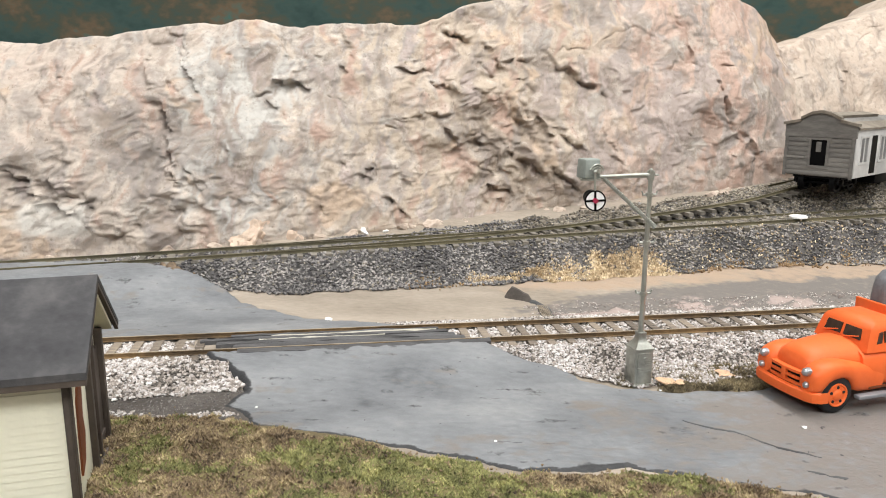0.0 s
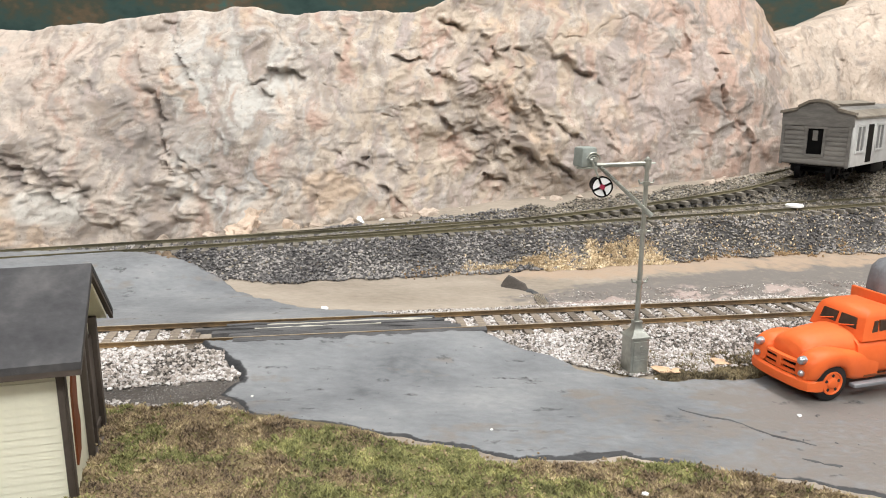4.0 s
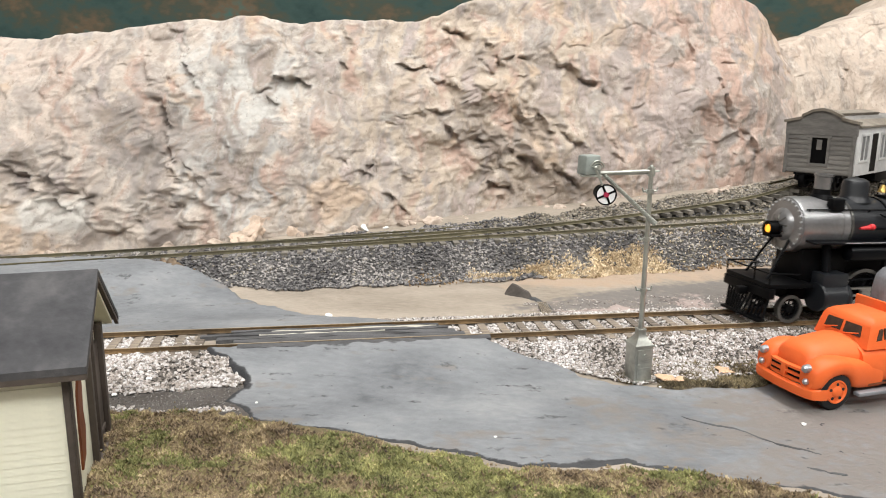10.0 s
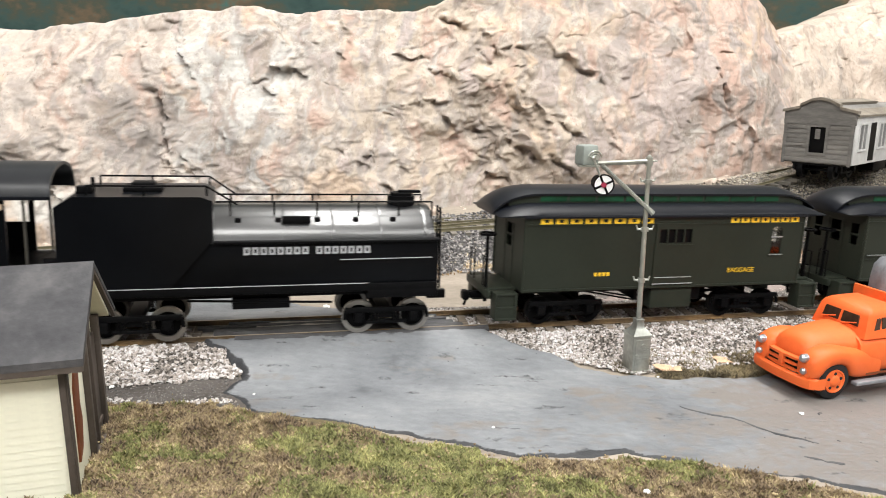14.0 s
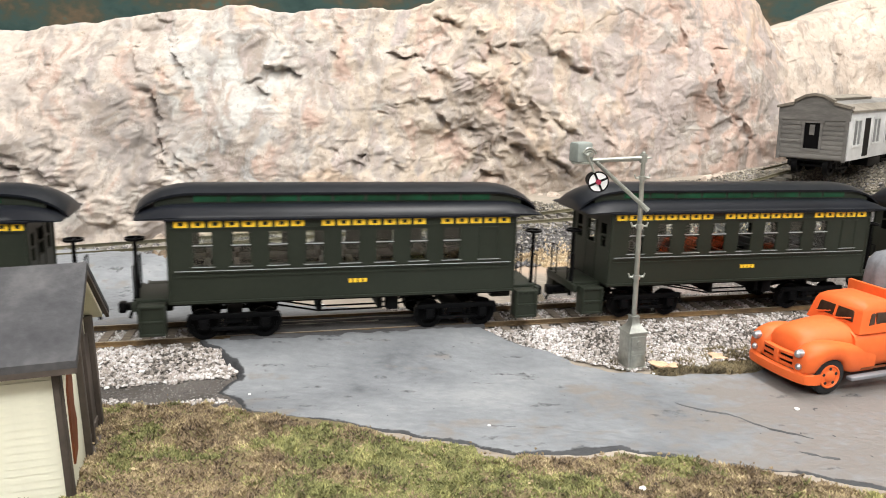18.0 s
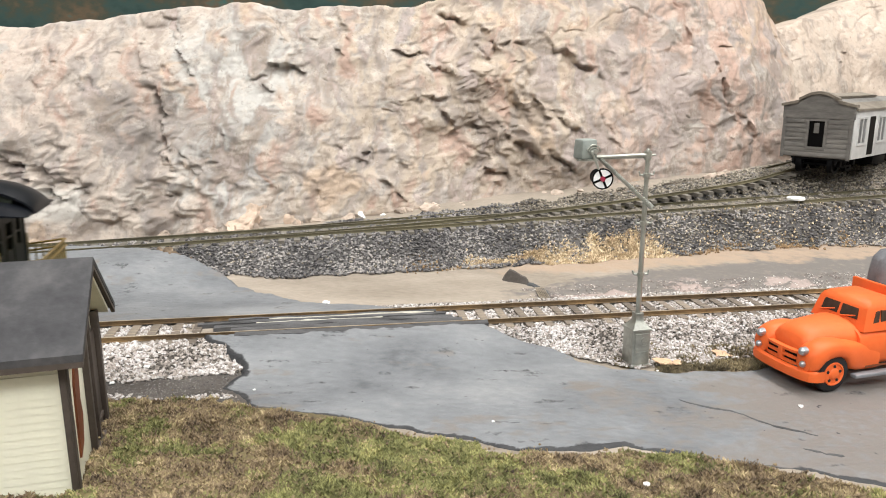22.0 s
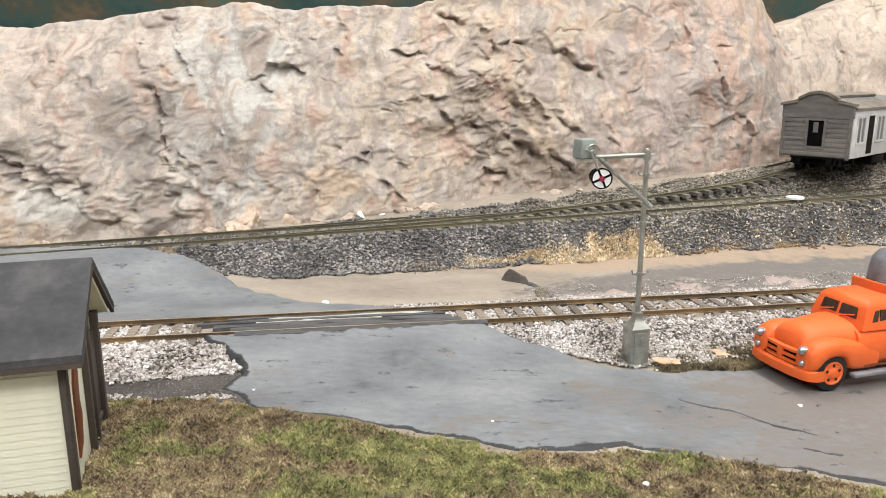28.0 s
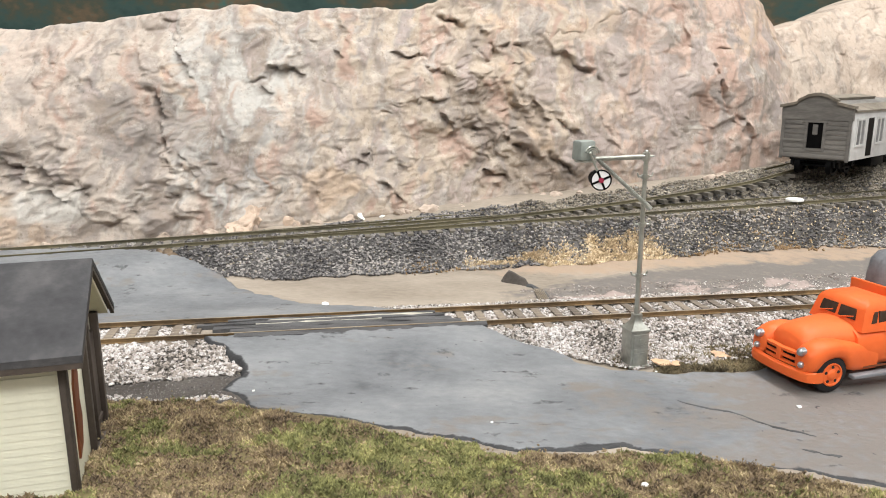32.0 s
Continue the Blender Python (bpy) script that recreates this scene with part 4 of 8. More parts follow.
quick("mast_cap", signal, M_SIGNAL, lambda bm: (rod(bm, (0, 0, 64.6), (0, 0, 67.2), 1.15, n=12), ball(bm, (0, 0, 67.3), 0.7), rod(bm, (-1, 0, 65.9), (2.4, 0, 66.1), 0.5, 0.25, 8)))
quick("arm", signal, M_SIGNAL, lambda bm: (rod(bm, (0.5, -0.4, 66.2), (-17.0, -0.6, 65.3), 0.55, n=10), rod(bm, (0.5, 0.5, 65.5), (-16.0, 0.4, 64.9), 0.4, n=8), box(bm, -21.3, -15.2, -2.4, 1.8, 64.4, 65.0, 0.1)))


def d_brace(bm):
    a, b = Vector((-14.2, -0.6, 64.9)), Vector((1.0, -1.1, 51.2))
    rod(bm, a, b, 0.62, n=8)
    for k in range(26):
        p = a.lerp(b, (k + 0.5) / 26)
        ball(bm, p + Vector((0.25, -0.55, 0.25)), 0.3, n=6)
    rod(bm, b + Vector((-1, 0.3, 0.9)), b + Vector((1.0, 0.0, -0.9)), 0.8, n=8)


quick("brace", signal, M_SIGNAL, d_brace)


def d_motor(bm):
    box(bm, -21.6, -15.9, -2.6, 2.4, 65.0, 70.8, 0.6, taper=0.08)
    bmesh.ops.rotate(bm, cent=(-18.7, 0, 68), matrix=Matrix.Rotation(radians(24), 3, "Z"), verts=bm.verts)


motor = quick("motor_box", signal, M_SIGNAL_BOX, d_motor)


def d_fins(bm):
    for r in (1.2, 1.9, 2.6):
        pts = [(-17.6 + r * math.cos(a), -2.75, 66.6 + r * math.sin(a)) for a in np.linspace(0.25, 2.7, 9)]
        for p, q in zip(pts, pts[1:]):
            rod(bm, p, q, 0.22, n=6)
    rod(bm, (-17.4, -2.5, 67.3), (-17.4, -3.6, 67.3), 0.7, n=10)
    bmesh.ops.rotate(bm, cent=(-18.7, 0, 68), matrix=Matrix.Rotation(radians(24), 3, "Z"), verts=bm.verts)


quick("housing_fins", motor, M_SIGNAL, d_fins)
banner = quick("banner", signal, M_BLACK, lambda bm: (lathe(bm, [(2.75, -0.25), (3.15, -0.25), (3.15, 0.25), (2.75, 0.25), (2.75, -0.25)], Matrix.Translation((0, 0, -8.6)) @ Matrix.Rotation(radians(90), 4, "X"), 28, cap=False), box(bm, -0.32, 0.32, -0.3, 0.1, -11.5, -5.7), box(bm, -2.9, 2.9, -0.3, 0.1, -8.92, -8.28), rod(bm, (-0.6, 0.2, -8.2), (-0.6, 4.0, -8.0), 2.0, 2.3, 18)))
quick("disc", banner, M_WHITE, lambda bm: rod(bm, (0, -0.15, -8.6), (0, 0.15, -8.6), 2.85, n=28), "white enamel disc")
quick("lamp", banner, M_LENS, lambda bm: rod(bm, (0, -0.8, -8.6), (0, 0.1, -8.6), 0.75, 0.9, 16), "dark red lamp")
quick("hanger", banner, M_SIGNAL, lambda bm: (rod(bm, (0, 0, 0), (0, 0, -5.6), 0.36, n=8), ball(bm, (0, 0, 0), 0.6)), "silver hanger rod")
BANNER_AT = Vector((-17.4, -3.4, 67.2)) * MM
banner.location = BANNER_AT


# ---- orange truck ----
truck = thing("pickup_truck", stood(placed(100.6, 208.1, 0.55, 17.5)) @ Matrix.Scale(1.18, 4), "orange toy flatbed truck with chrome lamps parked on the road", "truck")


def d_body(bm):
    loft(bm, [oval(1.8, 0, 5.6, 5, 12.2), oval(3.0, 0, 6.1, 4.6, 13.5), oval(4.5, 0, 6.3, 4.6, 14.2), oval(7, 0, 6.6, 4.6, 14.8), oval(12, 0, 7.2, 4.6, 15.2), oval(17.5, 0, 8.1, 4.6, 15.5)])
    loft(bm, [oval(15.5, 0, 8.6, 4.2, 14.2, 4), oval(17.5, 0, 9.1, 3.6, 14.6, 3.6), oval(30, 0, 9.1, 3.6, 14.6, 3.6), oval(31, 0, 8.7, 4.2, 14.2, 3.6)])


body = quick("body", truck, M_ORANGE, d_body, "", 50)


def d_cab(bm):
    loft(bm, [[(23.6 + (p[1] * lx), p[0] * ly, z) for p in ((-1, -1), (-0.75, -1.02), (0, -1.03), (0.75, -1.02), (1, -1), (1, 0), (1, 1), (0.75, 1.02), (0, 1.03), (-0.75, 1.02), (-1, 1), (-1.04, 0)) for p in [(p[1], p[0])]] for lx, ly, z in ((7.4, 8.5, 13.6), (7.0, 8.2, 15), (5.9, 7.5, 18.8), (5.3, 7.0, 19.9), (4.2, 5.9, 20.7), (1.9, 3.0, 21.1))])


cab = quick("cab", truck, M_ORANGE, d_cab, "", 50)


def fender(sgn):
    def d(bm):
        y = sgn * 7.4
        secs = []
        for x, w, z0, z1 in ((-0.2, 2.2, 5.4, 9.6), (0.6, 2.8, 5.0, 11.0), (2.2, 3.1, 4.8, 12.0), (4.2, 3.25, 7.3, 12.4), (5.6, 3.3, 8.0, 12.6), (7.5, 3.3, 8.3, 12.6), (9.4, 3.2, 8.0, 12.4), (10.8, 3.1, 7.2, 12.1), (12.4, 2.9, 4.6, 11.8), (15, 2.3, 3.8, 11.2), (18.5, 1.85, 3.6, 10.4), (22, 1.65, 3.6, 9.4)):
            secs.append(oval(x, y, w, z0, z1, 3.0, 16))
        loft(bm, secs)
    return d


for sgn in (-1, 1):
    quick("front_fender", truck, M_ORANGE, fender(sgn), "", 55)
    quick("headlight", truck, M_CHROME, lambda bm: (rod(bm, (0.3, sgn * 7.3, 10.2), (-0.9, sgn * 7.3, 10.2), 1.1, 1.0, 16), ball(bm, (-0.7, sgn * 7.3, 10.2), 0.98)), "chrome headlight")
    quick("parking_lamp", truck, M_CHROME, lambda bm: ball(bm, (-0.5, sgn * 7.6, 7.0), 0.85), "small chrome lamp")
    quick("running_board", truck, M_STEP, lambda bm: box(bm, 13.2, 31, sgn * 9.9 - 1.0, sgn * 9.9 + 1.0, 2.6, 3.6, 0.3), "grey running board")
bumper = quick("bumper", truck, M_ORANGE, lambda bm: loft(bm, [[(x + dx * 0.5, y, z) for dx, z in ((0.6, 2.8), (-1.2, 3.0), (-1.7, 4.2), (-1.3, 5.2), (0.6, 5.6))] for x, y in ((3.6, -10.5), (1.8, -10.4), (0.5, -9.7), (-0.3, -8), (-0.8, -4.5), (-1.0, 0), (-0.8, 4.5), (-0.3, 8), (0.5, 9.7), (1.8, 10.4), (3.6, 10.5))]))
# the grille's recess has its shade put in as a solid black block
quick("grille_opening", truck, M_BLACK, lambda bm: (box(bm, 0.2, 1.6, -5.9, 5.9, 6.2, 8.7, 0.2)), "black block for the shade in the grille")
for z in (5.95, 7.4, 8.9):
    quick("grille_bar", truck, M_ORANGE, lambda bm: loft(bm, [[(x, y, z + dz) for x, dz in ((xx + 1, -0.35), (xx - 0.4, -0.3), (xx - 0.4, 0.35), (xx + 1, 0.4))] for xx, y in ((1.0, -6.4), (0.1, -4), (-0.2, 0), (0.1, 4), (1.0, 6.4))]))
quick("grille_post", truck, M_ORANGE, lambda bm: box(bm, -0.7, 1.0, -0.8, 0.8, 5.6, 9.2, 0.3))


def truck_wheel(x, y, sgn):
    w = quick("wheel", truck, M_TYRE_AND_SHADE, lambda bm: lathe(bm, [(2.6, -1.3), (4.1, -1.35), (4.65, -1.0), (4.8, -0.5), (4.8, 0.5), (4.65, 1.0), (4.1, 1.35), (2.6, 1.3)], Matrix.Translation((x, y, 4.25)) @ Matrix.Rotation(radians(90), 4, "X"), 32), "black rubber tyre")
    out = Matrix.Translation((x, y, 4.25)) @ Matrix.Rotation(radians(90 * -sgn), 4, "X")
    quick("rim", w, M_ORANGE, lambda bm: lathe(bm, [(3.0, 1.2), (2.95, 1.6), (2.65, 1.65), (2.45, 1.38), (1.5, 1.42), (1.2, 1.75), (0.7, 1.9), (0.1, 1.9)], out, 28), "orange dished rim")
    for k in range(5):
        a = k * 2 * math.pi / 5 + 0.3
        c = Vector((1.95 * math.cos(a), 1.95 * math.sin(a), 1.36))
        # no hole is cut: its shade is a dark disc on the rim
        quick("rim_hole", w, M_TYRE_AND_SHADE, lambda bm: (rod(bm, out @ c, out @ (c + Vector((0, 0, 0.16))), 0.42, 0.38, 10)), "dark disc for the shade in a hand hole")
    # shade behind the wheel, put in as a dark block
    quick("wheel_well", truck, M_TYRE_AND_SHADE, lambda bm: box(bm, x - 4.6, x + 4.6, min(sgn * 5.5, sgn * 7.4), max(sgn * 5.5, sgn * 7.4), 3.6, 9.2, 0.4), "dark block for the shade in the wheel well")


for x in (7.3, 43):
    for sgn in (-1, 1):
        truck_wheel(x, sgn * 8.3, sgn)
for y0, y1 in ((-5.7, -0.55), (0.55, 5.7)):
    quick("windscreen_pane", cab, M_DARKPANE, lambda bm: prism(bm, [(y0, 16.1), (y1, 16.1), (y1 * 0.95, 16.4), (y1 * 0.92, 18.5), (y1 * 0.88, 18.9), (y0 * 0.88, 18.9), (y0 * 0.92, 18.5)], 0, 0.4, "x"), "dark windscreen pane")
    ob = cab.children[-1]
    ob.matrix_basis = Matrix.Translation((16.2 * MM, 0, 15 * MM)) @ Matrix.Rotation(radians(16), 4, "Y") @ Matrix.Translation((-0.1 * MM, 0, -15 * MM))
for sgn in (-1, 1):
    for pts in ([(19.0, 15.0), (21.0, 15.0), (21.0, 18.5), (20.2, 18.3)], [(21.6, 15.0), (27.6, 15.0), (27.0, 18.5), (21.6, 18.6)]):
        quick("side_window", cab, M_DARKPANE, lambda bm: prism(bm, [(x, z) for x, z in pts], sgn * 6.9 - 0.2, sgn * 8.0 + sgn * 0.28, "y"), "dark side window")
    quick("door_handle", cab, M_CHROME, lambda bm: rod(bm, (27.5, sgn * 9.2, 12.6), (29.3, sgn * 9.3, 12.6), 0.35, n=8), "small door handle")
    quick("sill_band", body, M_RUST, lambda bm: box(bm, 17.5, 31, sgn * 9.12 - 0.08, sgn * 9.12 + 0.08, 4.5, 5.0), "dark sill line")
quick("wiper", cab, M_ORANGE, lambda bm: (rod(bm, (16.0, -1.2, 15.9), (16.7, -5.2, 16.9), 0.16, n=6), rod(bm, (16.0, 5.0, 15.9), (16.7, 1.3, 16.9), 0.16, n=6)))
quick("headboard", truck, M_ORANGE, lambda bm: box(bm, 31.6, 32.6, -11.0, 11.0, 8.5, 21.8, 0.25))
quick("flatbed", truck, M_ORANGE, lambda bm: (box(bm, 32, 66, -11.5, 11.5, 7.5, 9.5, 0.3), box(bm, 30, 62, -4, 4, 4, 7.5, 0.2), box(bm, 42.5, 43.5, -8, 8, 3.6, 4.8)))
for sgn in (-1, 1):
    quick("side_board", truck, M_ORANGE, lambda bm: box(bm, 32.6, 66, sgn * 11.0 - 0.4, sgn * 11.0 + 0.4, 9.5, 14, 0.2))


def d_load(bm):
    n = 40
    secs = []
    for r, z in ((7.4, 0), (7.6, 8), (7.4, 14), (6.9, 17.5), (5.5, 19.6), (3.1, 20.6)):
        secs.append([(r * (1 + 0.045 * (-1) ** (k // 2)) * math.cos(2 * math.pi * k / n), r * (1 + 0.045 * (-1) ** (k // 2)) * math.sin(2 * math.pi * k / n), z) for k in range(n)])
    loft(bm, secs)


load = thing("covered_load", truck.matrix_world @ placed(40.4, 4.0, 9.55), "grey ribbed tarpaulin load on the truck bed", "load")
quick("cover", load, M_TARP, d_load, "", 60)

# ---- cream shed ----
shed = thing("shed", stood(placed(-79.4, 142.3, 0.0, 16.7)), "cream clapboard shed with brown trim and charcoal roof", "shed")
quick("wall_core", shed, M_CREAM, lambda bm: prism(bm, [(2.6, -2), (39.6, -2), (39.6, 31), (21.5, 46), (2.6, 31)], -86, 0.6, "x"))
quick("roof", shed, M_ROOF, lambda bm: (prism(bm, [(-2.4, 32.5), (21.5, 47.3), (45.8, 29.4), (45.8, 30.8), (21.5, 48.9), (-2.4, 34.1)], -92, 5.6, "x")), "charcoal roof with worn edges", 20)
quick("rake_trim", shed, M_BROWN, lambda bm: prism(bm, [(-2.2, 31.3), (21.5, 46.1), (45.6, 28.2), (45.6, 29.4), (21.5, 47.3), (-2.2, 32.5)], 4.6, 5.5, "x"), "brown rake board", 20)
quick("soffit", shed, M_CREAM, lambda bm: prism(bm, [(2.0, 31), (21.5, 45.0), (41, 29.8), (41, 31), (21.5, 46.2), (2.0, 32.2)], 0.6, 4.6, "x"), "cream soffit", 20)
quick("fascia", shed, M_BROWN, lambda bm: box(bm, -91, 5.4, -2.3, -1.7, 31.2, 32.9), "brown eave board")
bm = bmesh.new()
prism(bm, [(2.6, 0.0), (2.6, 1.72), (2.34, 1.72), (2.22, 0.0)], -86, 0.6, "x")
bmesh.ops.scale(bm, vec=(MM, MM, MM), verts=bm.verts)
board_me = bpy.data.meshes.new("clapboard")
bm.to_mesh(board_me)
bm.free()
board_me.materials.append(M_CREAM)
for k in range(17):
    ob = new("clapboard", board_me)
    ob.parent, ob.location = shed, (0, 0, (-0.6 + 1.72 * k) * MM)
quick("corner_board", shed, M_BROWN, lambda bm: (box(bm, 0.5, 1.4, 1.9, 3.9, -1, 32, 0.15), box(bm, -0.2, 1.1, 1.5, 2.2, -1, 32, 0.1)), "brown corner board")
quick("gable_panel", shed, M_CREAM, lambda bm: box(bm, 0.5, 1.0, 3.6, 20, -1, 33, 0.1))
quick("window", shed, M_RUST, lambda bm: loft(bm, [[(x, y, z) for y, z in ((6.5, 7), (10.5, 9), (12.6, 15), (11.6, 19), (12.8, 25), (11.5, 28), (9.5, 27.5), (7.5, 24), (6.8, 16))] for x in (0.8, 1.5)]), "red-brown shutter")
for y, w, x1 in ((20.6, 0.9, 2.4), (27.0, 0.7, 2.2), (38.6, 1.2, 2.4)):
    quick("post", shed, M_BROWN, lambda bm: box(bm, 0.5, x1, y - w, y + w, -0.6, 31 if y > 30 else 36, 0.15), "dark brown post")
quick("door", shed, M_BROWN, lambda bm: (box(bm, 0.5, 1.2, 21, 38, 0, 27, 0.1), box(bm, 1.1, 1.6, 22, 37, 3.4, 4.6)), "dark brown door")
quick("door_sill", shed, M_BROWN, lambda bm: box(bm, 0.5, 2.8, 19.5, 39, -0.6, 1.4, 0.2))

# ---- old work car on the branch ----
work_car = thing("work_car", stood(placed(206.0, 414.0, 36.5, 42)), "weathered grey bunk car with whitewashed side on the branch track", "railway car")


def d_wbody(bm):
    prism(bm, [(-18.2, 8.5), (18.2, 8.5), (18.2, 35), (-18.2, 35)], 0.6, 99, "x")
    prism(bm, [(-18.4, 34.8), (18.4, 34.8), (9, 40.5), (-9, 40.5)], 0.6, 99, "x")


quick("body", work_car, M_OLDWOOD, d_wbody, "", 20)
quick("false_front", work_car, M_OLDWOOD, lambda bm: prism(bm, [(-19, 30), (-19, 37.0), (-11, 38.6), (-10.5, 40.4), (-5, 43.0), (0, 43.8), (5, 43.0), (10.5, 40.4), (11, 38.6), (19, 37.0), (19, 30)], -0.6, 1.4, "x"), "", 20)
quick("cornice", work_car, M_OLDROOF, lambda bm: [prism(bm, [(a[0], a[1]), (b[0], b[1]), (b[0], b[1] + 1.5), (a[0], a[1] + 1.5)], -1.8, 2.0, "x") for a, b in (((-20, 36.4), (-10.6, 38.4)), ((-10.6, 39.6), (-5, 42.4)), ((-5, 42.4), (0, 43.3)), ((0, 43.3), (5, 42.4)), ((5, 42.4), (10.6, 39.6)), ((10.6, 38.4), (20, 36.4)))], "", 20)
quick("roof", work_car, M_OLDROOF, lambda bm: (prism(bm, [(-20, 34.6), (20, 34.6), (20, 35.6), (8.5, 40.0), (-8.5, 40.0), (-20, 35.6)], 1.4, 101, "x"), prism(bm, [(-7.5, 39.5), (7.5, 39.5), (8.6, 42.0), (0, 43.4), (-8.6, 42.0)], 1.4, 60, "x")), "", 20)
for k, z in enumerate(np.arange(9, 34, 2.6)):
    def d_plank(bm, z=z):
        for a, b in (((-18.0, 18.0),) if not 14 < z < 29 else ((-18.0, -5.0), (5.2, 18.0))):
            box(bm, -0.25, 0.6, a, b, z, z + 2.45, 0.12)
    quick("plank", work_car, M_OLDWOOD, d_plank)
# the body stays closed: a black slab gives the shade within the window
quick("window_recess", work_car, M_BLACK, lambda bm: box(bm, 0.3, 0.62, -4.4, 4.4, 14.5, 28.5), "black slab for the shade inside the open window")
quick("window_frame", work_car, M_OLDWOOD, lambda bm: (box(bm, -0.6, 0.4, -5.6, -4.2, 14, 29), box(bm, -0.6, 0.4, 4.2, 5.6, 14, 29), box(bm, -0.8, 0.4, -6.5, 6.5, 28.6, 29.8), box(bm, -0.7, 0.4, -5.6, 5.6, 13, 14.4), box(bm, -0.3, 0.4, -1.2, 1.4, 22, 27.5)))
for y0, y1, z0, z1 in ((17.0, 18.6, 8, 36), (-18.6, -17.0, 8, 36), (7, 17, 27.5, 28.7), (7, 17, 18, 19)):
    quick("end_batten", work_car, M_OLDWOOD, lambda bm: box(bm, -0.7, 0.2, y0, y1, z0, z1))
side = quick("white_side", work_car, M_WHITEWASH, lambda bm: box(bm, 1.0, 99, -18.9, -18.2, 8.6, 34.5, 0.1), "whitewashed side wall")
for x0, x1, z0, z1 in ((7, 17, 17, 30), (36, 46, 17, 30), (56, 66, 17, 30), (76, 86, 17, 30)):
    w = quick("side_window", work_car, M_GREYPANE, lambda bm: box(bm, x0, x1, -19.05, -18.8, z0, z1), "grey side window")
    quick("window_frame", w, M_WHITEWASH, lambda bm: (box(bm, x0 - 1, x1 + 1, -19.5, -18.8, z1, z1 + 1.2), box(bm, x0 - 1, x1 + 1, -19.5, -18.8, z0 - 1.2, z0), box(bm, x0 - 1, x0, -19.4, -18.8, z0, z1), box(bm, x1, x1 + 1, -19.4, -18.8, z0, z1), box(bm, (x0 + x1) / 2 - 0.5, (x0 + x1) / 2 + 0.5, -19.4, -18.8, z0, z1)), "white window frame")
# doorway shade as a black slab on the uncut side wall
quick("side_door", work_car, M_BLACK, lambda bm: box(bm, 23, 31, -19.1, -18.8, 10, 31), "black slab for the shade in the doorway")


def rail_truck(parent, cx, wheels=(-9.5, 9.5), r=4.8, rim=None, side_y=11.5, name="truck"):
    """A four-wheel truck: side frames with journal boxes and springs, bolster, wheels."""
    def d_frame(bm):
        for sg in (-1, 1):
            y = sg * side_y
            box(bm, cx + wheels[0] - 4.6, cx + wheels[1] + 4.6, y - 0.7, y + 0.7, 6.9, 8.6, 0.25)
            box(bm, cx + wheels[0] + 2.4, cx + wheels[1] - 2.4, y - 0.6, y + 0.6, 3.0, 4.1, 0.2)
            rod(bm, (cx + wheels[0] - 4.4, y, 7.6), (cx + wheels[0] - 4.9, y, 4.6), 0.6, n=6)
            rod(bm, (cx + wheels[1] + 4.4, y, 7.6), (cx + wheels[1] + 4.9, y, 4.6), 0.6, n=6)
        box(bm, cx - 2.4, cx + 2.4, -side_y, side_y, 5, 8.2, 0.3)
    t = quick(name, parent, M_BLACK, d_frame)
    for sg in (-1, 1):
        y = sg * side_y
        for wx in wheels:
            quick("journal_box", t, M_BLACK, lambda bm: (box(bm, cx + wx - 1.5, cx + wx + 1.5, y - 1.2, y + 1.0, 3.6, 7.0, 0.3), box(bm, cx + wx - 1.0, cx + wx + 1.0, y + sg * 1.1 - 0.15, y + sg * 1.1 + 0.15, 4.2, 6.2)))
        def d_springs(bm):
            for k in (-4.4, -2.9, 2.9, 4.4):
                for z in np.arange(4.2, 6.8, 0.62):
                    rod(bm, (cx + k, y, z), (cx + k, y, z + 0.4), 0.7, n=8)
        quick("springs", t, M_BLACK, d_springs)
    for wx in wheels:
        w = quick("wheelset", t, M_BLACK, lambda bm: [lathe(bm, [(0.8, -1.2), (r - 1.0, -0.9), (r - 0.7, 0.3), (0.8, 0.5)], Matrix.Translation((cx + wx, sg * 8.4, r)) @ Matrix.Rotation(radians(90), 4, "X"), 22) for sg in (-1, 1)] + [rod(bm, (cx + wx, -8, r), (cx + wx, 8, r), 0.9, n=8)])
        quick("wheel_rims", w, rim or M_BLACK, lambda bm: [lathe(bm, [(r - 1.1, -1.45), (r, -1.45), (r, 1.0), (r + 0.5, 1.1), (r + 0.5, 1.5), (r - 1.1, 1.5), (r - 1.1, -1.45)], Matrix.Translation((cx + wx, sg * 8.4, r)) @ Matrix.Rotation(radians(90 if sg < 0 else -90), 4, "X"), 26, cap=False) for sg in (-1, 1)])
    return t


for cx in (15, 80):
    rail_truck(work_car, cx)
quick("sill", work_car, M_BLACK, lambda bm: (box(bm, 1, 99, -13, 13, 7.4, 8.7), box(bm, 40, 60, -17, -8, 3, 7.6, 0.3)))


# ---- the train ----
RUN_T = [0, 10, 11, 12, 13, 14, 14.5, 16.5, 17, 18, 19, 20, 21, 21.5, 32]
RUN_S = [1110, 104.5, 7.2, -94.8, -189.5, -286.8, -335.8, -533.5, -585.2, -691.2, -799, -908.8, -1024, -1084, -2320]
LINE_S = np.linspace(-2880, 2110, 3400)
LINE = lie(np.stack([*from_track(LINE_S, np.zeros(3400)), np.full(3400, RAIL_Z)], -1))
LINE_L = np.concatenate([[0.0], np.cumsum(np.linalg.norm(np.diff(LINE, axis=0), axis=1))])
LINE_L = LINE_L - np.interp(0.0, LINE_S, LINE_L)


def run(t):
    """How far the train has come along the track, in millimetres, falling as it rolls on."""
    return float(np.interp(t, RUN_T, RUN_S))


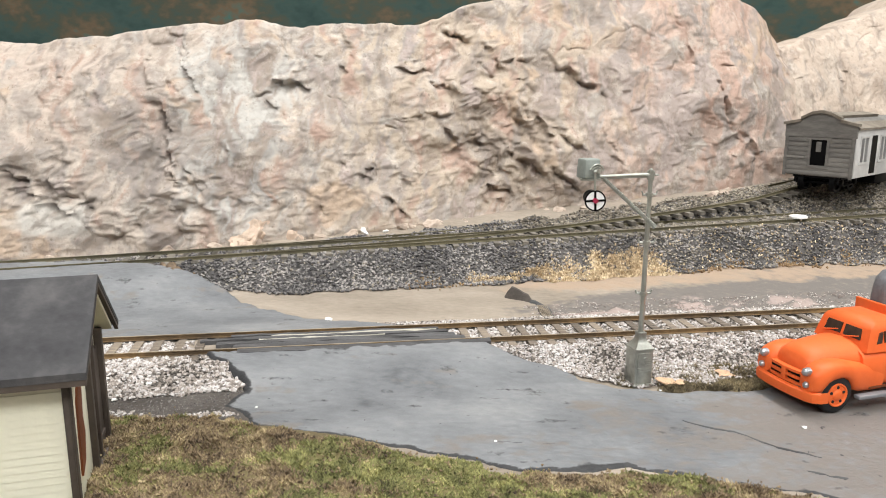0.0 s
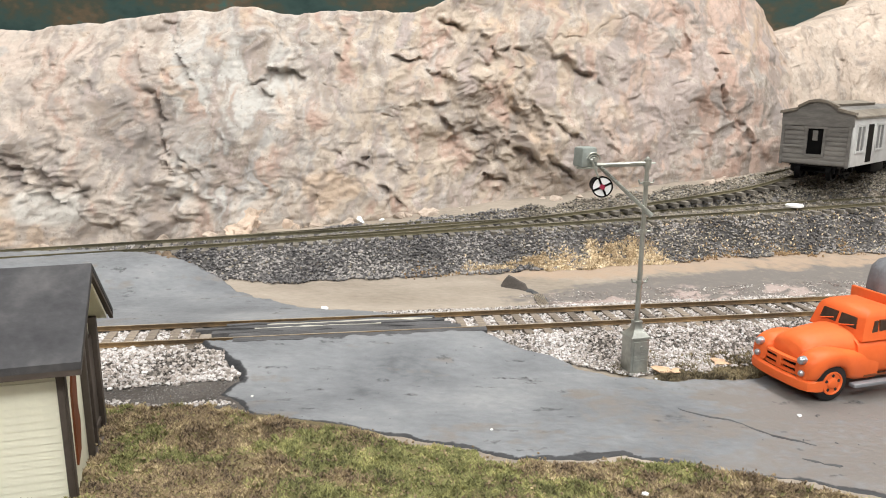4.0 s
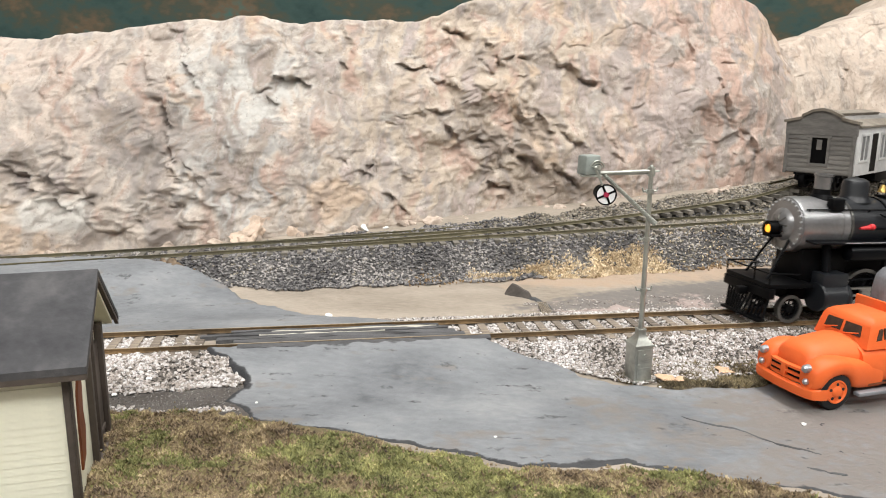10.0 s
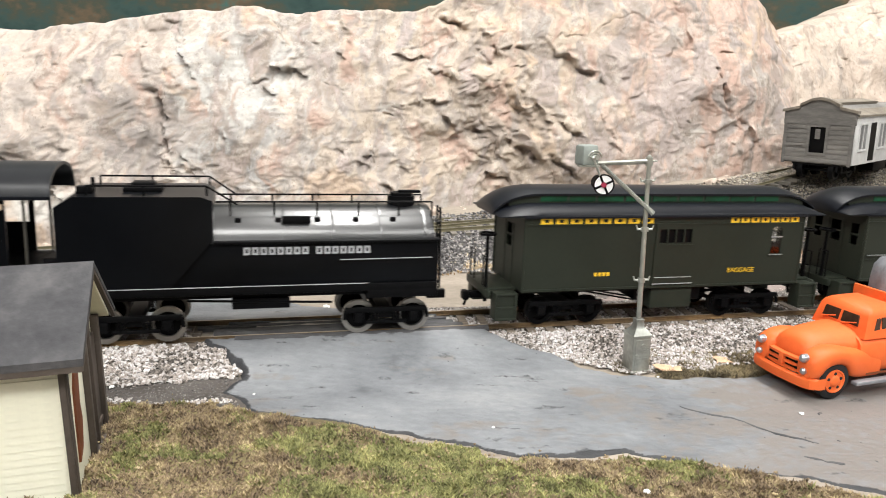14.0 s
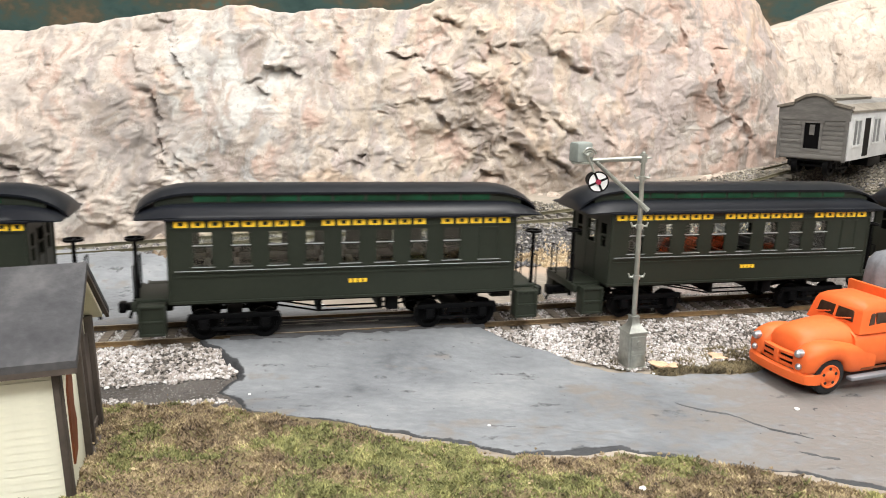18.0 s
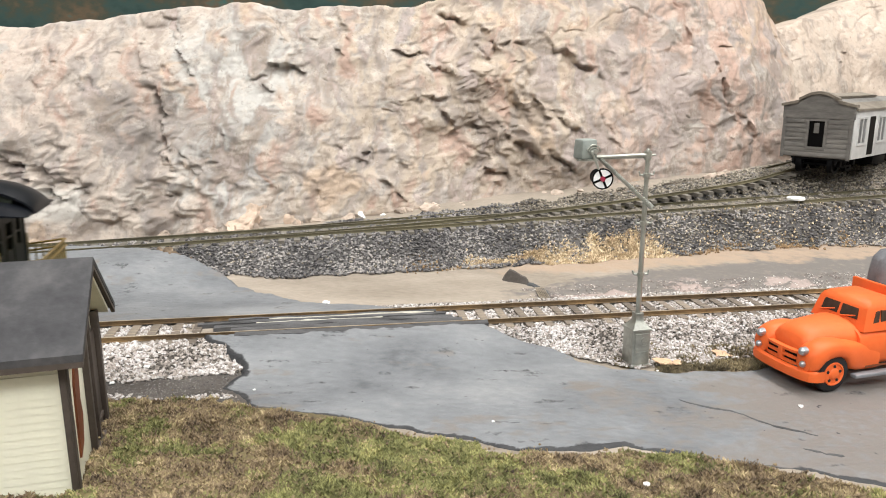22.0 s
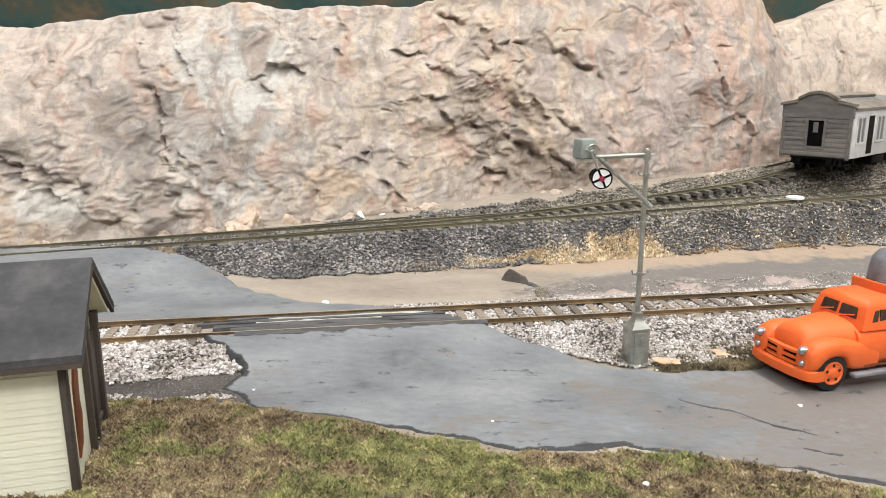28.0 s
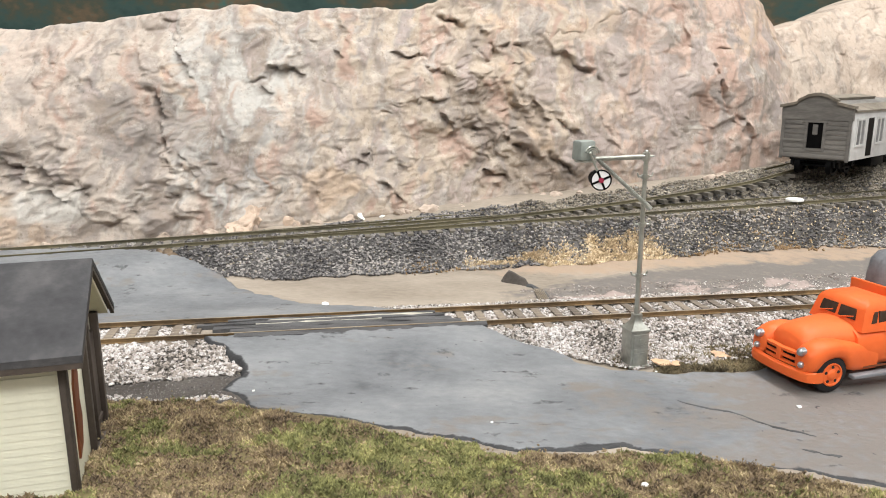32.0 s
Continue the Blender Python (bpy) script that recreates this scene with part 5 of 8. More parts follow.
def on_track(s):
    a, b, c = (Vector([float(np.interp(s + d, LINE_L, LINE[:, k])) for k in range(3)]) for d in (-40, 0, 40))
    t = (c - a).normalized()
    n = Vector((-t.y, t.x, 0)).normalized()
    m = Matrix((t, n, t.cross(n))).transposed().to_4x4()
    m.translation = (a + c) / 2 * MM
    return m


train = []


def unit(name, at, label, category, group=""):
    ob = thing(name, on_track(at + run(0)), label, category, group)
    train.append((ob, at))
    return ob


# locomotive: x runs backwards from its middle driving axle, z from the rail head
loco = unit("steam_locomotive", 95.0, "black steam locomotive with graphite smokebox and bright driving rims", "locomotive")
ALONG = Matrix.Rotation(radians(90), 4, "Y")


def boiler_m(z=37.4):
    return Matrix.Translation((0, 0, z)) @ ALONG


quick("boiler", loco, M_TANK, lambda bm: lathe(bm, [(10.9, -40), (10.9, -20), (11.2, 8), (11.6, 29.5), (4, 29.6)], boiler_m(), 40), "", 30)
smokebox = quick("smokebox", loco, M_SMOKEBOX, lambda bm: lathe(bm, [(9.8, -62.1), (10.8, -61.7), (11.1, -60.7), (11.1, -40.2)], boiler_m(), 40), "graphite grey smokebox", 30)
front = quick("smokebox_front", smokebox, M_SMOKEBOX, lambda bm: (lathe(bm, [(1.4, -65.4), (3.6, -65.0), (5.6, -64.2), (6.6, -63.0), (8.6, -62.7), (10.4, -62.4), (10.4, -61.7)], boiler_m(), 36)))
for a in np.linspace(0, 6.283, 27)[:-1]:
    quick("rim_bolt", smokebox, M_EDGE, lambda bm: rod(bm, (-62.9, 9.8 * math.cos(a), 37.4 + 9.8 * math.sin(a)), (-62.2, 9.8 * math.cos(a), 37.4 + 9.8 * math.sin(a)), 0.42, n=6), "bright bolt")
for a in np.linspace(0, 6.283, 9)[:-1]:
    quick("door_clamp", smokebox, M_STEEL, lambda bm: rod(bm, (-65.3, 1.8 * math.cos(a), 37.4 + 1.8 * math.sin(a)), (-64.4, 4.6 * math.cos(a), 37.4 + 4.6 * math.sin(a)), 0.4, n=6), "steel clamp")
for x in (-43.5, -40.0):
    quick("boiler_band", loco, M_SMOKEBOX if x < -41 else M_STEEL, lambda bm: lathe(bm, [(11.05, x), (11.3, x), (11.3, x + 1.0), (11.05, x + 1.0)], boiler_m(), 40, cap=False))
for x in (-22, -8, 12):
    quick("boiler_band", loco, M_LOCO, lambda bm: lathe(bm, [(10.9, x), (11.4, x), (11.4, x + 0.9), (10.9, x + 0.9)], boiler_m(), 40, cap=False))
UP = Matrix.Translation
quick("smokestack", loco, M_SMOKEBOX, lambda bm: lathe(bm, [(3.05, 51.6), (3.1, 56.4), (3.5, 56.8), (3.5, 57.7), (2.6, 57.7), (2.6, 54)], UP((-46.6, 0, 0)), 24), "grey smokestack")
quick("stack_base", loco, M_BLACK, lambda bm: (lathe(bm, [(5.2, 46.6), (4.4, 48.6), (3.5, 49.6), (3.3, 51.7)], UP((-46.6, 0, 0)), 24), box(bm, -49.6, -43.6, -10.4, -6.5, 44.0, 49.0, 0.8)))
quick("sand_dome", loco, M_TANK, lambda bm: lathe(bm, [(6.6, 46.8), (5.6, 48.2), (5.1, 49.4), (5.1, 53.6), (4.5, 55.2), (3.0, 56.1), (0.4, 56.4)], UP((-30.6, 0, 0)), 28))
quick("steam_dome", loco, M_TANK, lambda bm: lathe(bm, [(7.0, 46.9), (6.0, 48.3), (5.5, 49.4), (5.5, 53.8), (4.8, 55.2), (3.2, 56.0), (0.4, 56.2)], UP((0.6, 0, 0)), 28))
bell = quick("bell", loco, M_BRASS, lambda bm: lathe(bm, [(1.9, 50.6), (1.6, 51.2), (1.2, 52.6), (0.7, 53.6), (0.2, 53.8)], UP((-16.8, 0, 0)), 18), "brass bell")
quick("bell_bracket", bell, M_BLACK, lambda bm: (rod(bm, (-16.8, -2.2, 48.8), (-16.8, -2.2, 54), 0.35, n=6), rod(bm, (-16.8, 2.2, 48.8), (-16.8, 2.2, 54), 0.35, n=6), rod(bm, (-16.8, -2.2, 53.9), (-16.8, 2.2, 53.9), 0.35, n=6), box(bm, -18, -15.6, -2.8, 2.8, 48.4, 49.4, 0.2)))
quick("safety_valve", loco, M_BRASS, lambda bm: (rod(bm, (15.2, -1, 49), (15.2, -1, 54), 0.8, n=10), rod(bm, (17.6, 1, 49), (17.6, 1, 53.4), 0.7, n=10)), "brass safety valves")
quick("turret", loco, M_BLACK, lambda bm: (box(bm, 12, 20, -3.4, 3.4, 48.6, 50.4, 0.4), rod(bm, (22.5, -3, 49.5), (26.5, -3, 51), 2.0, n=14), rod(bm, (20, 3, 49.5), (27, 3, 50.5), 1.2, n=10)))
quick("bell_cord", loco, M_BLACK, lambda bm: rod(bm, (-16, 0, 53.5), (27, -1.5, 51.0), 0.14, n=5))
for sg in (-1, 1):
    def d_hrail(bm, sg=sg):
        rod(bm, (-60.5, sg * 9.4, 44.6), (27, sg * 9.8, 44.8), 0.28, n=6)
        for x in range(-59, 28, 14):
            rod(bm, (x, sg * 8.6, 43.6), (x, sg * 9.6, 44.6), 0.3, n=6)
    quick("handrail", loco, M_BLACK, d_hrail)
    quick("running_board", loco, M_LOCO, lambda bm: (box(bm, -59.5, 29.5, min(sg * 8.5, sg * 15.6), max(sg * 8.5, sg * 15.6), 32.0, 32.8, 0.15)))
    quick("running_board_edge", loco, M_EDGE, lambda bm: box(bm, -46, 29.4, sg * 15.66 - 0.08, sg * 15.66 + 0.08, 32.5, 32.8), "thin pale edge strip")
    quick("air_tank", loco, M_LOCO, lambda bm: (lathe(bm, [(1.0, -42.2), (3.0, -41.6), (3.4, -40.5), (3.4, 0), (3.0, 1.1), (1.0, 1.6)], Matrix.Translation((0, sg * 12.2, 28.2)) @ ALONG, 18), [rod(bm, (-38, sg * 12.2 + 1.5, z), (2, sg * 12.2 + 1.5, z), 0.35, n=6) for z in (31.0, 31.9)]))
    valve = quick("check_valve", loco, M_RED, lambda bm: (rod(bm, (-36, sg * 10.4, 37.6), (-31, sg * 10.6, 38.0), 0.5, 1.1, 8), ball(bm, (-31, sg * 10.8, 38.2), 1.3)), "red valve")
    quick("injector", loco, M_RED, lambda bm: (rod(bm, (17.5, sg * 11.2, 41.2), (21.5, sg * 11.4, 41.2), 0.7, n=8), box(bm, 21, 25.8, sg * 11.2 - 1.2, sg * 11.2 + 1.2, 38.8, 42.4, 0.5), rod(bm, (22, sg * 11.2, 42), (22, sg * 11.2, 45), 0.6, n=8), rod(bm, (23, sg * 11.2, 39), (23, sg * 11.2, 36.6), 0.6, n=8)), "red injector valves")
    valve.data.transform(Matrix.Diagonal((1, 1.09, 1, 1)))
    pipes = quick("pipework", loco, M_LOCO, lambda bm: [rod(bm, a, b, 0.4, n=6) for a, b in (((-30, sg * 10.6, 37.6), (-22, sg * 10.9, 37.4)), ((-22, sg * 10.9, 37.4), (-8, sg * 10.4, 41.5)), ((-8, sg * 10.4, 41.5), (18, sg * 11.3, 41.0)), ((-27, sg * 9.9, 43), (-16, sg * 10.8, 39.0)), ((-16, sg * 10.8, 39.0), (-4, sg * 11.2, 34.5)))] + [box(bm, -8, 6, sg * 11 - 1, sg * 11 + 1, 34.6, 35.6, 0.3), rod(bm, (-4, sg * 11.4, 35.5), (2, sg * 11.4, 36.6), 0.8, n=8)])
    pipes.data.transform(Matrix.Diagonal((1, 1.1, 1, 1)))
    quick("cylinder", loco, M_TANK, lambda bm: (lathe(bm, [(3, -54.2), (5.6, -53.8), (5.8, -52.6), (5.2, -52.2), (5.2, -42.3), (5.8, -41.9), (5.6, -40.7), (2, -40.5)], Matrix.Translation((0, sg * 12.2, 10.6)) @ ALONG, 24), box(bm, -53.2, -41.3, sg * 11.6 - 3.4, sg * 11.6 + 3.4, 13.5, 20.2, 0.5)))
    quick("steam_pipe", loco, M_LOCO, lambda bm: rod(bm, (-49, sg * 11, 20), (-48.4, sg * 8.2, 33), 1.7, n=14))
    quick("crosshead_guides", loco, M_ROD, lambda bm: [box(bm, -42, -22, sg * 12 - 0.7, sg * 12 + 0.7, z, z + 0.7) for z in (13.2, 7.4)], "bright steel guides")
    quick("valve_gear_hanger", loco, M_LOCO, lambda bm: (box(bm, -23, -20.5, sg * 11.6 - 1, sg * 11.6 + 1, 7, 32, 0.3), rod(bm, (-40, sg * 12.8, 17.2), (-14, sg * 12.4, 17.8), 0.4, n=6), rod(bm, (-14, sg * 12.4, 17.8), (-10, sg * 12.2, 26), 0.5, n=6), box(bm, -12, 12, sg * 11.5 - 1.2, sg * 11.5 + 1.2, 24.5, 26.5, 0.3)))
    quick("air_pump", loco, M_LOCO, lambda bm: (rod(bm, (4.5, sg * 12, 22), (4.5, sg * 12, 31.5), 3.0, n=18), [rod(bm, (4.5, sg * 12, z), (4.5, sg * 12, z + 0.6), 3.5, n=18) for z in (22.5, 25.4, 28.4, 31)]))
    quick("smokebox_brace", loco, M_LOCO, lambda bm: rod(bm, (-62, sg * 4.5, 33), (-72, sg * 6.5, 17), 0.55, n=8), "thin grey brace")
    quick("cab_side_ladder", loco, M_BLACK, lambda bm: (box(bm, 53, 58, sg * 14 - 0.8, sg * 14 + 0.8, 12, 24, 0.2), box(bm, 52.5, 59, sg * 14.2 - 1.6, sg * 14.2 + 1.6, 12, 12.8), box(bm, 52.5, 59, sg * 14.2 - 1.6, sg * 14.2 + 1.6, 17.5, 18.2)))
quick("frame", loco, M_BLACK, lambda bm: (box(bm, -62, 66, -6.6, 6.6, 8, 15.5, 0.3), box(bm, -58, -36, -7.5, 7.5, 15.0, 28.5, 0.5), box(bm, -36, 30, -7, 7, 15, 31, 0.4)))
quick("firebox", loco, M_FIREBOX, lambda bm: (box(bm, 9, 29, -9.4, 9.4, 17, 33, 1.0), box(bm, 8, 30, -10.4, 10.4, 20.5, 22.0, 0.3)), "grey firebox sides")
quick("firebox_pipe", loco, M_LOCO, lambda bm: [rod(bm, a, b, 0.8, n=8) for sg in (-1, 1) for a, b in (((23, sg * 10.5, 32), (22.5, sg * 11, 26)), ((22.5, sg * 11, 26), (28, sg * 11, 22.5)))])
quick("ashpan", loco, M_BLACK, lambda bm: (box(bm, 34, 66, -11, 11, 11, 22.5, 0.6), box(bm, 32, 70, -13, 13, 20.5, 24.2, 0.3)))
quick("pilot_deck", loco, M_BLACK, lambda bm: (box(bm, -76, -56, -13.5, 13.5, 14.4, 16.2, 0.3), box(bm, -76.4, -73.5, -14, 14, 10.4, 14.4, 0.3)))
for k in range(13):
    y = -12 + 2 * k
    quick("pilot_slat", loco, M_BLACK, lambda bm: rod(bm, (-74.6, y, 10.8), (-78.4 + 0.22 * abs(y), y * 0.92, 1.2), 0.55, n=6))
quick("pilot_beam", loco, M_BLACK, lambda bm: (box(bm, -78.4, -74.4, -11.4, 11.4, 0.9, 2.0, 0.2), box(bm, -80, -75.5, -1.4, 1.4, 9.4, 12.4, 0.4)))
quick("pilot_handrail", loco, M_BLACK, lambda bm: [rod(bm, a, b, 0.32, n=6) for a, b in (((-76, -13, 16), (-76, -13, 20.4)), ((-76, 13, 16), (-76, 13, 20.4)), ((-76, -13, 20.4), (-76, 13, 20.4)), ((-76, -13, 20.4), (-63, -13.4, 20.0)), ((-76, 13, 20.4), (-63, 13.4, 20.0)), ((-76, -4, 16), (-76, -4, 23)), ((-77.6, -5.2, 23), (-74.4, -2.8, 23)))] + [rod(bm, (-76, -4, 22.9), (-76, -4, 23.2), 1.7, n=12)])
lamp_box = quick("headlight", loco, M_BLACK, lambda bm: (lathe(bm, [(1.6, -63.8), (2.4, -64.2), (2.5, -65.0), (2.5, -69.4), (2.75, -69.4), (2.75, -70.0), (2.1, -70.0), (2.0, -68.9)], Matrix.Translation((0, 0, 35.8)) @ ALONG, 22), box(bm, -69.8, -62.5, -2.4, 2.4, 32.6, 33.6, 0.2), box(bm, -70.6, -65, -0.8, 0.8, 38.1, 38.8, 0.2), box(bm, -66.2, -64.8, -3.1, -2.2, 34.6, 37.4, 0.2), rod(bm, (-66, 0, 33), (-61.8, 0, 32.4), 0.6, n=6)))
quick("headlight_lens", lamp_box, M_GLOW, lambda bm: rod(bm, (-69.0, 0, 35.8), (-69.5, 0, 35.8), 1.7, 1.5, 18), "glowing amber lens")


def opening_wall(bm, x0, x1, z0, z1, y, t, holes):
    """A wall with rectangular openings right through it, in one connected piece: holes are (x0, x1, z0, z1)."""
    xs = sorted({x0, x1, *(h[0] for h in holes), *(h[1] for h in holes)})
    zs = sorted({z0, z1, *(h[2] for h in holes), *(h[3] for h in holes)})
    solid = {}
    for i in range(len(xs) - 1):
        for j in range(len(zs) - 1):
            cx, cz = (xs[i] + xs[i + 1]) / 2, (zs[j] + zs[j + 1]) / 2
            solid[i, j] = not any(h[0] < cx < h[1] and h[2] < cz < h[3] for h in holes)
    made = {}

    def v(i, j, k):
        if (i, j, k) not in made:
            made[i, j, k] = bm.verts.new((xs[i], y + t * k, zs[j]))
        return made[i, j, k]

    faces = []
    for (i, j), full in solid.items():
        if not full:
            continue
        for k in (0, 1):
            faces.append(bm.faces.new((v(i, j, k), v(i + 1, j, k), v(i + 1, j + 1, k), v(i, j + 1, k))))
        for di, dj, a, b in ((-1, 0, (i, j), (i, j + 1)), (1, 0, (i + 1, j), (i + 1, j + 1)), (0, -1, (i, j), (i + 1, j)), (0, 1, (i, j + 1), (i + 1, j + 1))):
            if not solid.get((i + di, j + dj), False):
                faces.append(bm.faces.new((v(*a, 0), v(*b, 0), v(*b, 1), v(*a, 1))))
    bmesh.ops.recalc_face_normals(bm, faces=faces)


# cab
for sg in (-1, 1):
    quick("cab_side", loco, M_LOCO, lambda bm: opening_wall(bm, 29.5, 57.8, 24, 46.2, sg * 15.6, -sg * 0.9, [(42, 56.2, 33.6, 44.2)]), "", 20)
    quick("cab_awning", loco, M_TAN, lambda bm: box(bm, 42.3, 57.6, min(sg * 15.7, sg * 17.2), max(sg * 15.7, sg * 17.2), 42.6, 44.3, 0.2), "tan window awning")
    quick("cab_edge", loco, M_RED, lambda bm: (box(bm, 28.2, 28.78, min(sg * 11.6, sg * 15.6), max(sg * 11.6, sg * 15.6), 43.6, 46), box(bm, 28.2, 28.78, min(sg * 11.6, sg * 15.6), max(sg * 11.6, sg * 15.6), 33, 35.4), box(bm, 28.2, 29.6, sg * 15.1 - 0.62, sg * 15.1 + 0.62, 33, 46), box(bm, 28.2, 28.78, sg * 12.1 - 0.5, sg * 12.1 + 0.5, 35, 44)), "red cab window frame")
    quick("cab_sill", loco, M_EDGE, lambda bm: box(bm, 30, 57.5, sg * 15.66 - 0.08, sg * 15.66 + 0.08, 24.0, 24.25), "thin pale edge strip")
    quick("grab_post", loco, M_STEEL, lambda bm: rod(bm, (62.5, sg * 14.8, 24), (62.5, sg * 14.8, 46.5), 0.4, n=8), "steel grab post")
    quick("armrest_frame", loco, M_BLACK, lambda bm: box(bm, 47.2, 48.4, sg * 15.2 - 0.4, sg * 15.2 + 0.4, 33.6, 44.2))
quick("cab_front", loco, M_LOCO, lambda bm: box(bm, 28.8, 29.4, -15.4, 15.4, 24, 46.5))
quick("cab_floor", loco, M_BLACK, lambda bm: (box(bm, 29.5, 63, -14.6, 14.6, 23.2, 24.2), box(bm, 31, 37, -9, 9, 24, 42, 1.0)))


def roof_arc(w, z0, z1, n=14, t=0.9):
    a = [(w * math.cos(math.pi * k / n), z0 + (z1 - z0) * math.sin(math.pi * k / n) ** 0.8) for k in range(n + 1)]
    return a + [(u * (w - t) / w, z - t) for u, z in a[::-1]]


quick("cab_roof", loco, M_TANK, lambda bm: prism(bm, roof_arc(16.9, 46.2, 54.6), 28.0, 70.0, "x"), "", 40)
for sg in (-1, 1):
    quick("cab_eave", loco, M_COACH_ROOF, lambda bm: box(bm, 28, 70, sg * 16.9 - 0.5, sg * 16.9 + 0.5, 45.6, 46.7, 0.2))
quick("roof_hatch", loco, M_LOCO, lambda bm: (box(bm, 38, 50, -5, 5, 54.0, 55.4, 0.2), prism(bm, [(-6.5, 55.4), (6.5, 55.4), (6.0, 56.4), (-6.0, 56.4)], 36.5, 51.5, "x")))
quick("drawbar_deck", loco, M_BLACK, lambda bm: (box(bm, 58, 71, -13, 13, 22, 23.2), rod(bm, (60, -5, 14), (74, -5, 13), 0.5, n=6)))
quick("wire", loco, M_GREEN_GLASS, lambda bm: [rod(bm, (66, y, 17 + y * 0.1), (74, y + 1, 15), 0.3, n=6) for y in (-6, 4)], "green wire")


def disc_wheel(name, parent, x, sg, r, tyre, spokes, counter=0.0):
    """A spoked wheel on its own axis, so that it can turn: the centre is the object, the tyre a part of it."""
    def d_centre(bm):
        m = Matrix.Rotation(radians(90), 4, "X")
        lathe(bm, [(1.6, -1.2), (1.6, 1.2)], m, 14)
        lathe(bm, [(r - 1.9, -0.7), (r - 0.9, -0.7), (r - 0.9, 0.7), (r - 1.9, 0.7), (r - 1.9, -0.7)], m, 30, cap=False)
        if counter:
            pts = [((r - 1.6) * math.cos(a), (r - 1.6) * math.sin(a)) for a in np.linspace(math.pi - counter, math.pi + counter, 10)]
            prism(bm, pts, -0.8, 0.8, "y")
            rod(bm, (3.6, sg * 0.2, 0), (3.6, sg * 2.6, 0), 0.9, n=10)
    w = quick(name, parent, M_BLACK, d_centre)
    w.location = (x * MM, sg * 8.7 * MM, r * MM)
    for k in range(spokes):
        a = 2 * math.pi * k / spokes
        quick("spoke", w, M_BLACK, lambda bm: rod(bm, (1.2 * math.cos(a), 0, 1.2 * math.sin(a)), ((r - 1.6) * math.cos(a), 0, (r - 1.6) * math.sin(a)), 0.42, 0.32, 6))
    quick("tyre", w, tyre, lambda bm: lathe(bm, [(r - 0.8, -1.3), (r, -1.3), (r, 0.9), (r + 0.5, 1.1), (r + 0.5, 1.5), (r - 0.8, 1.5), (r - 0.8, -1.3)], Matrix.Rotation(radians(90 if sg < 0 else -90), 4, "X"), 44, cap=False), "bright steel tyre")
    return w


DRIVE_R, CRANK, ROD_L = 10.2, 3.6, 33.0
drivers, rods = [], []
for x in (-29, 0, 29):
    for sg in (-1, 1):
        drivers.append((disc_wheel("driving_wheel", loco, x, sg, DRIVE_R, M_STEEL, 14, 0.55 if x else 0.75), x, sg))
for sg in (-1, 1):
    disc_wheel("pilot_wheel", loco, -62.6, sg, 5.2, M_STEEL, 9)
for sg in (-1, 1):
    def d_side(bm, sg=sg):
        box(bm, -29, 29, sg * 10.9 - 0.4, sg * 10.9 + 0.4, -0.6, 0.6, 0.2)
        for x in (-29, 0, 29):
            rod(bm, (x, sg * 10.9 - 0.7, 0), (x, sg * 10.9 + 0.7, 0), 1.7 if x else 2.2, n=18)
            rod(bm, (x, sg * 10.9, 0), (x, sg * 12.0, 0), 0.7, n=8)
    side_rod = quick("side_rod", loco, M_ROD, d_side, "bright steel coupling rod")
    def d_main(bm, sg=sg):
        loft(bm, [[(x, sg * 12.2 + y, z) for y, z in ((-0.4, -h), (0.4, -h), (0.4, h), (-0.4, h))] for x, h in ((-ROD_L, 0.75), (-ROD_L / 2, 0.9), (0, 1.05))])
        rod(bm, (0, sg * 11.6, 0), (0, sg * 12.9, 0), 2.0, n=18)
        rod(bm, (-ROD_L, sg * 11.6, 0), (-ROD_L, sg * 12.9, 0), 1.3, n=14)
    main_rod = quick("main_rod", loco, M_ROD, d_main, "bright steel main rod")
    def d_cross(bm, sg=sg):
        box(bm, -2.2, 2.2, sg * 12.2 - 0.9, sg * 12.2 + 0.9, -2.2, 2.2, 0.4)
        box(bm, -2.8, 2.8, sg * 12.2 - 0.7, sg * 12.2 + 0.7, 1.9, 2.8, 0.2)
        box(bm, -2.8, 2.8, sg * 12.2 - 0.7, sg * 12.2 + 0.7, -2.8, -1.9, 0.2)
        rod(bm, (-2, sg * 12.2, 0), (-13, sg * 12.2, 0), 0.5, n=8)
    crosshead = quick("crosshead", loco, M_ROD, d_cross, "bright steel crosshead")
    rods.append((sg, side_rod, main_rod, crosshead))

def block(bm, x0, x1, z0, z1, y, solid=False):
    """One plain mark of a letter's size: a bar, or an open frame of four bars."""
    if solid:
        box(bm, x0, x1, y - 0.08, y + 0.08, z0, z1)
        return
    w, h = 0.32 * (x1 - x0), 0.24 * (z1 - z0)
    for a, b, c, d in ((x0, x0 + w, z0, z1), (x1 - w, x1, z0, z1), (x0 + w, x1 - w, z0, z0 + h), (x0 + w, x1 - w, z1 - h, z1)):
        box(bm, a, b, y - 0.08, y + 0.08, c, d)


def bars(bm, x, z0, z1, y, sg, words, pitch, gap, fill=0.8, solid=False):
    for n in words:
        for k in range(n):
            block(bm, x, x + pitch * fill, z0, z1, sg * y, solid)
            x += pitch
        x += gap


# tender: a straight-sided oil bunker in front of a round tank
tender = unit("tender", 222.7, "black tender with a round tank and silver lettering behind the locomotive", "tender")
quick("bunker", tender, M_LOCO, lambda bm: prism(bm, [(-51.5, 18), (-24, 18), (-12.5, 33), (-12.5, 45), (-15.5, 46.2), (-47, 46.2), (-51.5, 43)], -15.6, 15.6, "y"), "", 25)
